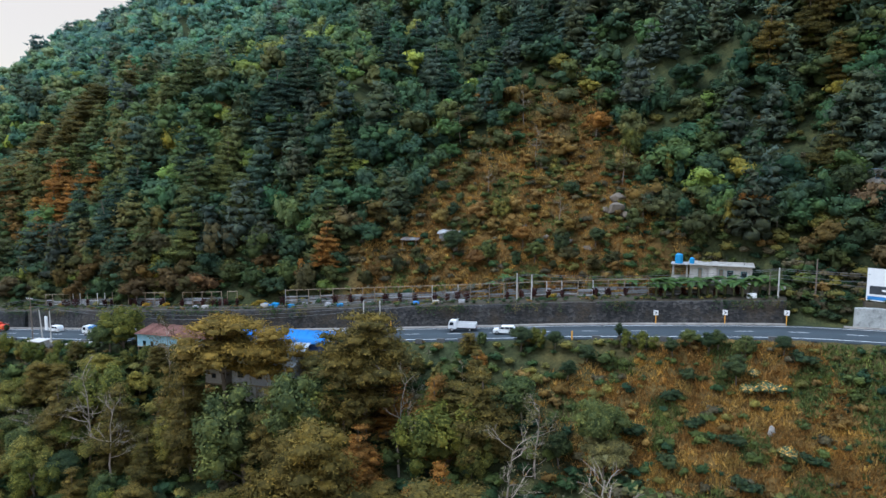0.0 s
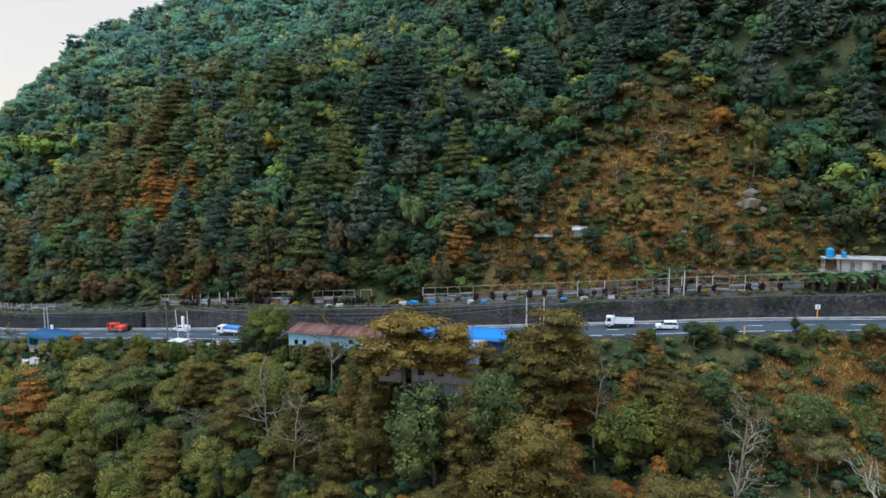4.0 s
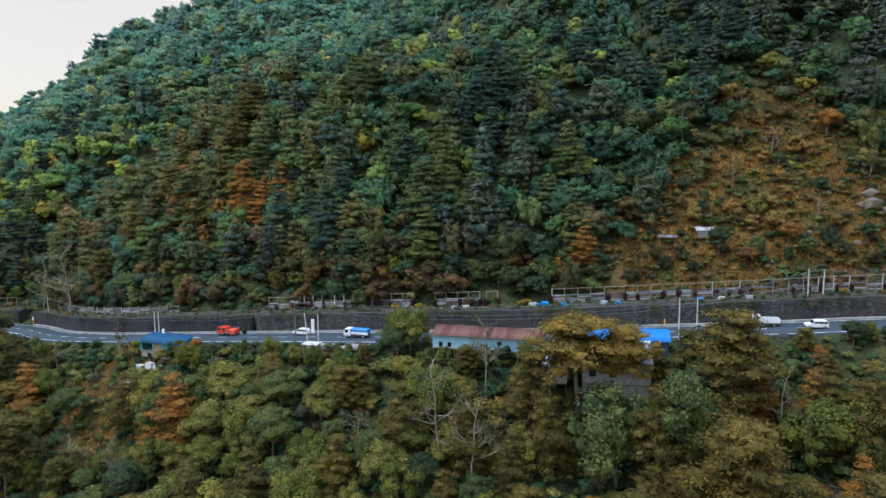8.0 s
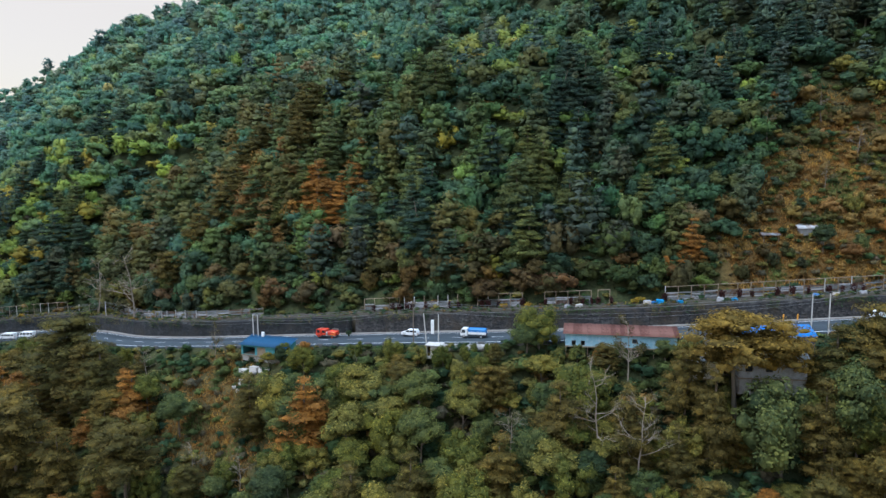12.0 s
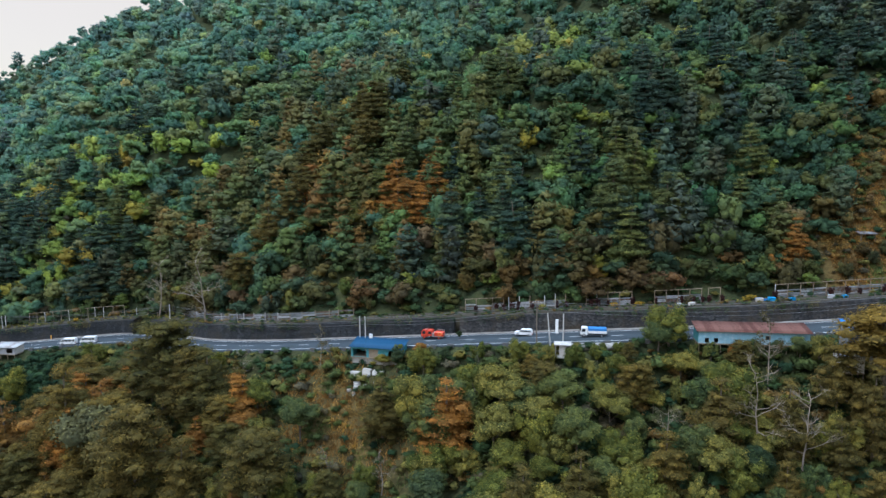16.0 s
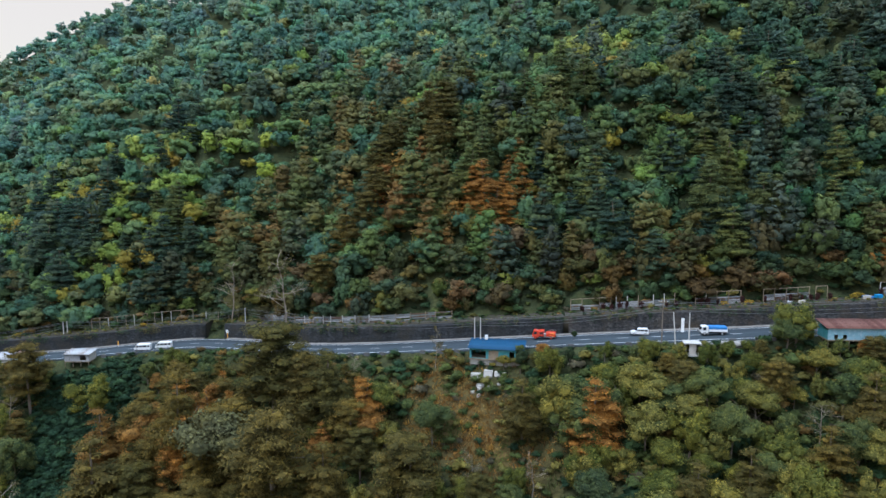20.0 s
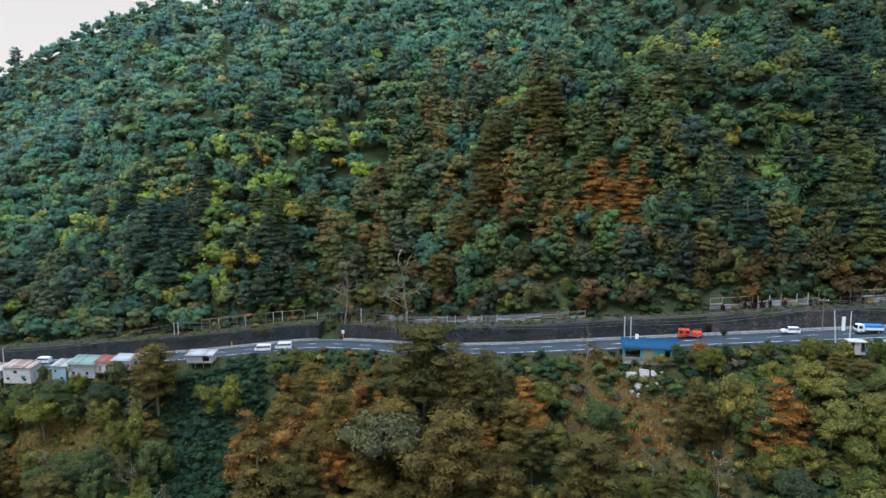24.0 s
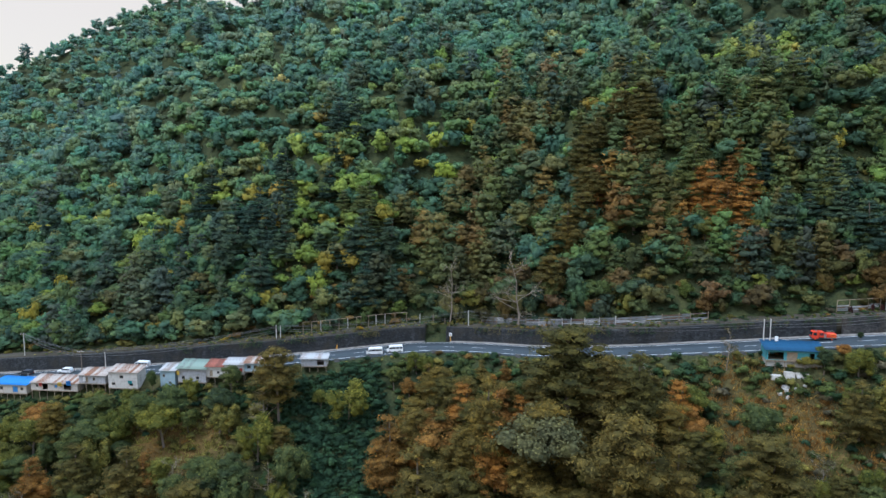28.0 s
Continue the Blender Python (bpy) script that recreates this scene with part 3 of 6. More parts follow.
def build_road():
    road = solid_ribbon("road", 330, -560, [(-HALF - 0.6, -0.5), (-HALF - 0.6, 0.0), (HALF, 0.03), (HALF, -0.5)], ASPHALT, "two-lane grey asphalt mountain road, curving along the slope", "road")
    # edge lines and dashes of worn paint
    for d, w in ((-HALF + 0.7, 0.14), (HALF - 0.9, 0.14)):
        v, f = ribbon(330, -560, [(d - w, 0.036), (d + w, 0.036)])
        child("edge_line", mesh_of("edge_line", v, f, WHITE_LINE), road)
    s = 0.0
    while s < ALONG[-1]:
        i = int(np.searchsorted(ALONG, s))
        j = int(np.searchsorted(ALONG, s + 3.4))
        if j < len(LINE) and -420 < LINE[i, 0] < 130:
            q = []
            for k, side in ((i, -1), (i, 1), (j, 1), (j, -1)):
                p = LINE[k, :2] + SIDE[k] * (side * 0.12 - 0.1)
                q.append((p[0], p[1], LINE[k, 2] + 0.04))
            child("lane_dash", mesh_of("lane_dash", np.array(q), np.array([[0, 1, 2, 3]]), WHITE_LINE), road)
        s += 9.6
    for k, (a, b) in enumerate(((66, -216), (-219, -560), (330, 73))):
        solid_ribbon("kerb", a, b, [(HALF, -0.3), (HALF, 0.16), (HALF + 0.9, 0.24), (WALL_D + 0.15, 0.22), (WALL_D + 0.15, -0.3)], KERB_CONCRETE,
                     "pale concrete gutter and kerb at the foot of the wall", "kerb")


def build_apron():
    solid_ribbon("pavement", -80, -95, [(-8.8, -1.2), (-8.8, -0.1), (-6.25, -0.03), (-6.25, -1.2)], CONCRETE, "pale dusty concrete apron beside the road", "pavement")


def build_walls():
    def wall(n, a, b, h, mat, label):
        prof = [(WALL_D + 0.45 * k / 8, -0.4 + (h + 0.3) * k / 8) for k in range(9)] + [(WALL_D + 0.5, h + 0.03), (WALL_D + 1.3, h + 0.05), (WALL_D + 1.4, -0.4)]
        ob = solid_ribbon("wall_%d" % n, a, b, prof, mat, label, "retaining wall", step=1)
        # bulging, uneven courses
        co = np.empty(len(ob.data.vertices) * 3)
        ob.data.vertices.foreach_get("co", co)
        co = co.reshape(-1, 3)
        s = co[:, 0] - 0.4 * co[:, 1]
        push = 0.12 * wave(s, co[:, 2] * 1.7, 5.0, 91) + 0.07 * wave(s, co[:, 2] * 2, 2.0, 92)
        co[:, 1] += push
        co[:, 2] += 0.10 * wave(s, co[:, 2] * 0, 7.0, 93)
        ob.data.vertices.foreach_set("co", co.ravel())
        ob.data.update()
        return ob
    wall(1, 66.5, -120, WALL_H, MASONRY, "tall dark stone retaining wall, mossy and water-stained, along the road")
    wall(5, -120.5, -216, WALL_H, SLATE_MASONRY, "tall slate-dark stone retaining wall along the road")
    wall(2, -220, -560, WALL_H, SLATE_MASONRY, "tall dark stone retaining wall along the downhill stretch of road")
    wall(3, 330, 74, 3.7, OLD_CONCRETE, "streaked grey concrete retaining wall at the road")
    # earth terrace above the walls
    for a, b in ((330, 74), (66, -216), (-220, -560)):
        solid_ribbon("bank", a, b, [(WALL_D + 1.2, -0.3), (WALL_D + 1.2, WALL_H + 0.1), (WALL_D + 4.0, WALL_H + 0.45), (13.8, WALL_H + 0.4), (15, WALL_H - 0.3), (15, -0.3)], SOIL,
                     "earth terrace with weeds above the retaining wall", "bank")


build_ground()
build_road()
build_apron()
build_walls()


# ---------------------------------------------------------------- forest on the hillside
def patch(x, u, x0, u0, rx, ru):
    return np.exp(-(((x - x0) / rx) ** 2 + ((u - u0) / ru) ** 2))


def stands(x, u):
    """How much each spot of the hillside belongs to a stand: browned pines on a spur, rust-orange pines, olive pines, dark firs, lime patches."""
    spur = np.exp(-((x + 204 - 0.75 * (u - 14) + 7 * wave(x, u, 40, 61)) / 14) ** 2) * smooth(2, 10, u) * smooth(118, 96, u)
    rust = patch(x, u, -144, 27, 13, 12)
    olive = np.clip(patch(x, u, -94, 40, 24, 13) + patch(x, u, -127, 50, 14, 14) + 0.8 * patch(x, u, -130, 12, 26, 10) + 0.7 * patch(x, u, -85, 18, 20, 10) + 0.8 * patch(x, u, -30, 12, 8, 9), 0, 1)
    # dark firs; the right-hand patches also paint that dimmer side of the slope darker
    dark = np.clip(patch(x, u, -306, 18, 40, 17) + 0.8 * patch(x, u, -232, 6, 18, 9) + patch(x, u, -158, 82, 14, 12) + 0.9 * patch(x, u, 58, 95, 50, 34) + patch(x, u, -60, 14, 16, 14)
                   + 0.8 * patch(x, u, -45, 42, 16, 16) + 0.7 * patch(x, u, -85, 62, 16, 10) + 0.9 * patch(x, u, 82, 40, 16, 26), 0, 1)
    lime = np.clip(0.8 * patch(x, u, -240, 36, 26, 17) + 0.7 * patch(x, u, -254, 14, 12, 8) + patch(x, u, -100, 53, 15, 5) + 0.7 * patch(x, u, -129, 75, 10, 6) + 0.6 * patch(x, u, -114, 95, 12, 6)
                   + 0.8 * patch(x, u, -56, 109, 30, 8) + 0.5 * patch(x, u, -200, 68, 20, 10) + 0.5 * patch(x, u, -290, 70, 40, 18), 0, 1)
    return spur, rust, olive, dark, lime


def forest_mix(x, y, d, r):
    """Kind of crown and leaf colour of each tree on the hillside; the colour includes painted haze."""
    n = len(x)
    u = d - 13.5
    spur, rust, olive, dark, lime = stands(x, u)
    dry = dryness(x, y, d)
    pick = lambda cols: np.array(cols)[r.integers(0, len(cols), n)]
    left = smooth(-120, -215, x)[:, None]
    c = pick([(0.066, 0.12, 0.064), (0.048, 0.092, 0.06), (0.086, 0.132, 0.052), (0.058, 0.11, 0.066), (0.1, 0.122, 0.05), (0.044, 0.084, 0.056)])
    kind = r.choice(["round", "tall", "vine", "round", "round"], n).astype(object)
    # painted light gradient: leaf colour hazier blue to the left, dimmer to the right
    c = c * (1 - 0.34 * smooth(-150, 10, x)[:, None]) * (1 + left * [0.1, 0.08, 0.18])
    is_lime = r.random(n) < 1.3 * lime * np.clip(0.7 + 0.9 * wave(x, y, 24, 21), 0.15, 1.2) + 0.05
    c = np.where(is_lime[:, None], pick([(0.17, 0.2, 0.04), (0.14, 0.18, 0.045), (0.11, 0.165, 0.045), (0.2, 0.17, 0.035)]), c)
    c = c * (1 - 0.3 * dark[:, None]) * [1.4, 1.36, 1.16]
    foot = (smooth(26, 4, u) * smooth(-225, -190, x) * 0.38)
    is_ochre = r.random(n) < foot
    c = np.where(is_ochre[:, None], pick([(0.13, 0.105, 0.035), (0.1, 0.095, 0.04), (0.075, 0.085, 0.036), (0.15, 0.115, 0.055)]), c)
    for weight, cols in ((dark * 0.42 + 0.03, [(0.062, 0.088, 0.064), (0.07, 0.092, 0.062), (0.084, 0.1, 0.054)]), (olive * 0.6, [(0.1, 0.125, 0.044), (0.13, 0.128, 0.042), (0.085, 0.117, 0.048)]),
                         (spur * 0.68, [(0.125, 0.12, 0.042), (0.155, 0.117, 0.038), (0.11, 0.126, 0.048), (0.09, 0.115, 0.052)]), (rust * 0.75, [(0.24, 0.13, 0.034), (0.17, 0.108, 0.034), (0.11, 0.1, 0.034)])):
        hit = r.random(n) < weight
        c = np.where(hit[:, None], pick(cols), c)
        kind = np.where(hit, np.where(r.random(n) < 0.7, "pine", "dome"), kind)
    scrub = pick([(0.19, 0.13, 0.04), (0.14, 0.105, 0.04), (0.075, 0.082, 0.034), (0.05, 0.07, 0.034), (0.23, 0.15, 0.045), (0.1, 0.1, 0.035)])
    is_dry = dry > r.uniform(0.25, 0.7, n)
    c = np.where(is_dry[:, None], scrub, c)
    kind = np.where(is_dry & (kind != "vine"), r.choice(["shrub", "round", "tall"], n), kind)
    # haze painted into the leaf colour, bluer with height up the valley
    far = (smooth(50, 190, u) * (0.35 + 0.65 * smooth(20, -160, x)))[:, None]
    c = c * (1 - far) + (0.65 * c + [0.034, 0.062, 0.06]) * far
    # leaf colour darker and warmer at the hill's foot, paled upslope as painted haze
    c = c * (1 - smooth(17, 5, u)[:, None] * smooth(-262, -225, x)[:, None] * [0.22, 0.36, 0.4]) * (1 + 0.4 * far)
    return kind, c * r.uniform(0.82, 1.2, (n, 1)) * (1 + r.normal(0, 0.05, (n, 3)))


def scatter(x0, x1, y0, y1, gap, r):
    gx, gy = np.meshgrid(np.arange(x0, x1, gap), np.arange(y0, y1, gap))
    x, y = gx.ravel() + r.uniform(-0.45, 0.45, gx.size) * gap, gy.ravel() + r.uniform(-0.45, 0.45, gx.size) * gap
    return x, y


def build_forest():
    r = np.random.default_rng(21)
    near = {k: [crown(k, r, 380, 0.034, False)[:3] for _ in range(6)] for k in ("round", "tall", "vine", "pine", "dome", "shrub")}
    far = {k: [crown(k, r, 140, 0.054, False)[:3] for _ in range(6)] for k in ("round", "tall", "vine", "pine", "dome", "shrub")}
    V, F, N, T, at = [], [], [], [], 0
    for gap, lo, hi in ((3.9, 13.6, 20), (4.8, 19, 62), (6.2, 62, 150), (8.8, 150, 330), (10.5, 330, 1200)):
        x, y = scatter(-760, 190, 110, 900, gap, r) if gap < 10 else scatter(-760, -300, 640, 925, gap, r)
        z, d, zr = land(x, y)
        left = -271 + (-0.85) * (y - 40)
        keep = (d > lo) & (d <= hi) & (x > left - 15) & (x < 0.75 * y + 25) & (r.random(len(x)) > 0.42 * dryness(x, y, d)) & ~((x > 46) & (x < 76) & (d < 24)) & ~((x > 76) & (d < 17))
        x, y, z, d = x[keep], y[keep], z[keep], d[keep]
        # tint is the leaf colour with the painted haze in it
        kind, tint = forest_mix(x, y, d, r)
        dry = dryness(x, y, d)
        for t in range(len(x)):
            k = kind[t]
            needle = k in ("pine", "dome")
            if needle and gap < 6 and r.random() < (0.75 if d[t] < 20 else 0.3):
                continue                                    # pines stand wider apart
            V0, F0, N0 = (near if gap < 5.5 else far)[k][int(r.integers(0, 6))]
            s = (r.uniform(12, 20) if needle else r.uniform(7, 14)) * (0.85 if d[t] < 20 else 1.0) * (1.25 if gap > 10 else 1.2 if gap > 8 else 1.0) * (1 - 0.42 * dry[t])
            wide = r.uniform(0.95, 1.2) if needle else r.uniform(0.95, 1.3)
            a = r.uniform(0, 6.28)
            rot = np.array([[math.cos(a), math.sin(a), 0], [-math.sin(a), math.cos(a), 0], [0, 0, 1]])
            V.append(((V0 @ rot) * [wide * s, wide * s, s] + [x[t], y[t], z[t] - (0.12 if needle else 0.24) * s]).astype(np.float32))
            N.append((N0 @ rot).astype(np.float32))
            F.append((F0 + at).astype(np.int32))
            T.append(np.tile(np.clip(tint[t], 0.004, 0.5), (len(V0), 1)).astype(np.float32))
            at += len(V0)
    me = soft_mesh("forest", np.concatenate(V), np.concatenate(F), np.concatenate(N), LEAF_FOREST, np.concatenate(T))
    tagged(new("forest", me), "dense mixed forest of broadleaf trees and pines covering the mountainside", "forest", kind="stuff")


build_forest()


# ---------------------------------------------------------------- single trees
def make_tree(name, kind, leaf_mat, leaves, leaf, seed, label, category="tree", bark=None, limbs=8, cores=True):
    """A tree of unit height at the origin: trunk with limbs, and a crown of many leaves."""
    r = np.random.default_rng(seed)
    top = new(name)
    V, F, N, c = crown(kind, r, leaves, leaf, True, cores)
    bm = bmesh.new()
    lean = r.normal(0, 0.02, 2)
    hi = {"pine": 0.95, "dome": 0.86, "parasol": 0.9, "round": 0.7, "tall": 0.8, "shrub": 0.3, "vine": 0.7}[kind]
    stem = [(lean[0] * t * t * 2, lean[1] * t * t * 2, -0.06 + (hi + 0.06) * t) for t in (0, 0.3, 0.6, 1)]
    rad = 0.016 if kind != "shrub" else 0.01
    tube(bm, stem, [rad * 1.3, rad, rad * 0.75, rad * 0.25])
    for k in r.choice(len(c), min(limbs, len(c)), replace=False):
        q = c[k]
        h0 = q[2] - 0.02 if kind in ("pine", "dome", "parasol") else max(0.12, q[2] - r.uniform(0.18, 0.3))
        h0 = min(h0, hi * 0.97)
        b = Vector((lean[0] * h0, lean[1] * h0, h0))
        e = Vector(q)
        mid = b.lerp(e, 0.5) + Vector((0, 0, 0.02))
        tube(bm, [b, mid, e], [rad * 0.5, rad * 0.35, rad * 0.12], 4)
    part("trunk", bm, bark or BARK, top)
    child("crown", soft_mesh("crown", V, F, N, leaf_mat), top)
    top.location = (0, -900, -300)
    return tagged(top, label, category)


def make_bare_tree(name, seed, label, leaf_mat=None, leaves=0, spread=0.5):
    """A leafless or nearly leafless tree: forking pale limbs down to twigs."""
    r = np.random.default_rng(seed)
    top = new(name)
    bm = bmesh.new()
    tips = []

    bend = r.normal(0, 0.013, (6, 2))
    stem = [Vector((bend[:k, 0].sum(), bend[:k, 1].sum(), -0.05 + 0.19 * k)) for k in range(6)]
    tube(bm, stem, [0.012, 0.0105, 0.009, 0.007, 0.0045, 0.002], 6)

    def grow(p, dirn, length, rad, depth):
        mid = p + dirn * length * 0.5 + Vector(r.normal(0, 0.06, 3)) * length
        e = p + dirn * length + Vector(r.normal(0, 0.1, 3)) * length
        tube(bm, [p, mid, e], [rad, rad * 0.8, rad * 0.5], 3)
        tips.extend((mid, e))
        if depth < 2:
            for _ in range(3):
                dd = (dirn + Vector(r.normal(0, 1, 3)) * spread + Vector((0, 0, 0.15))).normalized()
                grow(p.lerp(e, r.uniform(0.5, 1.0)), dd, length * r.uniform(0.45, 0.7), rad * 0.55, depth + 1)

    for k in range(13):
        t = r.uniform(0.42, 1.0) * 5 if k else 5
        i = min(4, int(t))
        p = stem[i].lerp(stem[i + 1], min(1, t - i))
        an = r.uniform(0, 6.28)
        up = r.uniform(0.25, 0.9)
        grow(p, Vector((math.cos(an), math.sin(an), up)).normalized(), r.uniform(0.10, 0.24) * (1.25 - 0.12 * t), 0.0045, 0)
    part("trunk", bm, PALE_BARK, top)
    if leaves:
        t = np.array([tuple(v) for v in tips])
        c = t[r.integers(0, len(t), leaves)] + r.normal(0, 0.025, (leaves, 3))
        child("crown", quads_mesh("crown", leaf_quads(c, r.normal(0, 1, (leaves, 3)), 0.011, r), leaf_mat), top)
    top.location = (0, -900, -300)
    return tagged(top, label, "tree")


PROTOS = {
    "green": [make_tree("broadleaf_tree", k, LEAF_GREEN, 5200, 0.0145, s, "broad-leaved tree with a dense green crown on the slope") for k, s in (("vine", 1), ("tall", 2), ("round", 3))],
    "lime": [make_tree("vine_draped_tree", k, LEAF_LIME, 5200, 0.0145, s, "vine-draped tree with a yellow-green crown on the slope") for k, s in (("vine", 4), ("tall", 5), ("vine", 6))],
    "olive": [make_tree("pine_tree", k, LEAF_OLIVE, 11000, 0.0098, s, "tall pine with layered olive-brown needles", limbs=14) for k, s in (("dome", 7), ("dome", 8), ("pine", 9))],
    "orange": [make_tree("pine_tree", "pine", LEAF_ORANGE, 10000, 0.011, s, "browned pine with layered rust-orange needles", limbs=14) for s in (10, 11)],
    "parasol": [make_tree("umbrella_pine", "parasol", LEAF_GOLD, 8000, 0.0098, s, "tall flat-topped pine with golden-olive tiers on a bare trunk", limbs=16) for s in (51, 52)],
    "moss": [make_tree("pine_tree", "pine", LEAF_MOSS, 9000, 0.012, s, "tall pine with layered olive-green needles", limbs=14) for s in (41, 42, 43)],
    "ochre": [make_tree("ochre_tree", k, LEAF_OCHRE, 5200, 0.0145, s, "broad-leaved tree with golden ochre foliage on the slope") for k, s in (("vine", 26), ("round", 27))],
    "fir": [make_tree("pine_tree", "pine", LEAF_FIR, 9000, 0.012, s, "tall dark green pine with layered drooping branches", limbs=14) for s in (31, 32, 33)],
    "grey": [make_tree("flowering_tree", "round", LEAF_GREY, 5200, 0.0145, s, "tree with pale mauve-grey flowering crown") for s in (12, 13)],
    "deep": [make_tree("broadleaf_tree", "tall", LEAF_DEEP, 5200, 0.0145, s, "dark deep-green broad-leaved tree beside the road") for s in (14, 15)],
    "rust": [make_tree("rust_leaved_tree", k, LEAF_ORANGE, 5200, 0.0145, s, "broad-leaved tree with orange-brown dry foliage") for k, s in (("round", 16), ("tall", 17))],
    "bare": [make_bare_tree("bare_tree", 18, "leafless pale-limbed tree standing on the slope", LEAF_GREY, 250),
             make_bare_tree("bare_tree", 19, "nearly bare tree with thin brown-grey foliage", LEAF_GREY, 900),
             make_bare_tree("bare_tree", 20, "nearly bare tree with a thin brown crown", LEAF_OLIVE, 800, 0.42)],
}
USED = set()


def plant(kind, x, y, height, wide=1.0, which=None, turn=None, z=None, r=rng):
    """Sets a tree of this kind at x, y on the ground."""
    ps = PROTOS[kind]
    k = int(r.integers(0, len(ps))) if which is None else which
    gz = ground_at(x, y) if z is None else z
    m = pose(x, y, gz - 0.2, r.normal(0, 2), r.normal(0, 2), r.uniform(0, 360) if turn is None else turn) @ Matrix.Diagonal((height * wide, height * wide, height, 1))
    key = (kind, k)
    if key in USED:
        return copy_thing(ps[k], m @ Matrix.Diagonal((*(1 / s for s in ps[k].scale), 1)))
    USED.add(key)
    ps[k].matrix_basis = m
    return ps[k]


MARKS = []


def plant_marked_trees():
    """The trees that stand out, and some placed to cover buildings from the camera: kind, x, y, height of the top,
    breadth.
    """
    def mark(kind, x, y, top, wide):
        if kind in ("olive", "orange", "bare", "parasol"):
            MARKS.append((x, y))
        plant(kind, x, y, max(3.0, top - ground_at(x, y)), wide)
    mark("lime", -306, 252, -35, 1.4)
    mark("green", -300.5, 259, -29, 0.8)
    mark("lime", -283, 246, -33, 1.2)
    mark("green", -278, 248, -25.5, 0.9)
    mark("olive", -264.9, 236.9, -18.6, 1.0)
    mark("orange", -238, 208, -30, 1.1)
    mark("olive", -236.5, 186.3, -30, 1.1)
    mark("rust", -226, 205, -30, 1.2)
    mark("olive", -218, 194, -16.5, 0.85)
    mark("orange", -217, 190, -28, 1.2)
    mark("grey", -208.8, 184.9, -22.5, 1.1)
    mark("olive", -205, 187, -24, 1.2)
    mark("olive", -195.2, 197.2, -8.6, 1.3)
    mark("olive", -195.2, 169, -20, 1.0)
    mark("orange", -192, 176, -29, 1.1)
    mark("olive", -188, 190, -13.5, 1.2)
    mark("olive", -187, 192, -15, 1.2)
    mark("olive", -184.8, 165.2, -27, 1.1)
    mark("olive", -181.8, 186.6, -12, 1.2)
    mark("rust", -178, 192, -22, 1.2)
    mark("olive", -176, 171, -28, 1.15)
    mark("bare", -154, 189.9, -9.4, 0.75)
    mark("bare", -152.9, 158.4, -30, 1.2)
    mark("olive", -140, 162, -15.4, 1.25)
    mark("deep", -135, 178, -13, 1.0)
    mark("orange", -127, 152.8, -14, 1.35)
    mark("deep", -118, 184, -13.5, 1.0)
    mark("ochre", -114, 156.3, -12.1, 1.4)
    mark("deep", -103, 187.2, -6.5, 0.9)
    mark("green", -102, 166.5, -12, 1.3)
    mark("ochre", -98, 164.5, -11.6, 1.3)
    mark("green", -88, 160.6, -10.6, 1.3)
    mark("olive", -88, 129, -19, 1.35)
    mark("lime", -84.5, 159.5, -10.2, 1.4)
    mark("green", -81, 158.5, -9.6, 1.3)
    mark("green", -76.5, 156, -3.5, 1.4)
    mark("lime", -73.5, 156.5, -0.8, 1.45)
    mark("bare", -69, 129.3, -7.0, 1.0)
    mark("green", -66, 151, -8.2, 1.3)
    mark("bare", -61.8, 124.3, -11, 1.0)
    mark("rust", -61.5, 149, -8.2, 1.3)
    mark("bare", -57.4, 142, 0.4, 0.8)
    mark("green", -57, 148.5, -7.2, 1.3)
    mark("deep", -53, 147, -7.3, 1.3)
    mark("olive", -51, 130, -4.5, 0.8)
    mark("green", -48.5, 144.5, -6.0, 1.3)
    mark("ochre", -45, 143, -5.8, 1.3)
    mark("olive", -47, 124, -6, 0.8)
    mark("parasol", -41, 128.5, 3.6, 1.25)
    # the next three are placed to cover the lean-to's wall from the camera
    mark("olive", -29.5, 117.5, -6.5, 0.9)
    mark("green", -36, 120.5, -7.5, 1.2)
    mark("lime", -24.5, 118, -8, 1.2)
    mark("parasol", -32.5, 127, 0.8, 0.95)
    mark("green", -25.3, 115, -3.5, 0.8)
    mark("olive", -22, 126, 1.2, 1.1)
    mark("olive", -20.8, 104.6, -9.3, 1.1)
    mark("green", -20, 123, -3, 1.3)
    mark("olive", -18, 120.5, -2, 1.1)
    mark("deep", -16.5, 128.5, 1.0, 1.2)
    mark("olive", -14.7, 124, 5.4, 1.15)
    mark("orange", -14.5, 114, -12.5, 1.2)
    mark("bare", -7.7, 117, -4, 1.0)
    mark("green", 8, 136.5, -1.8, 1.3)
    mark("bare", 10, 100, -8, 1.1)
    mark("deep", 15.3, 133.4, 0.2, 1.5)
    mark("bare", 19.4, 84, -8, 1.3)
    mark("deep", 34, 131.2, 1.2, 1.0)
    for x, d, top, wide in ((20, -8.6, 1.6, 1.2), (24, -9.2, 1.0, 1.3), (38, -8.8, 0.8, 1.3), (41, -9.4, 0.6, 1.3), (45, -10.5, -0.2, 1.3), (49, -8.8, 1.0, 1.4), (51.5, -9.8, 0.6, 1.4), (54, -9.2, 0.9, 1.4), (58, -10.2, 0.2, 1.4), (63, -10, 0.3, 1.4), (57, -15, -2.2, 1.4), (30, -12, -1, 1.4), (27, -16, -3, 1.4)):
        p = place(x, d)
        plant(("deep", "green", "lime")[int(x) % 3], p.x, p.y, max(2.2, p.z + top + 1.6 - ground_at(p.x, p.y)), wide)
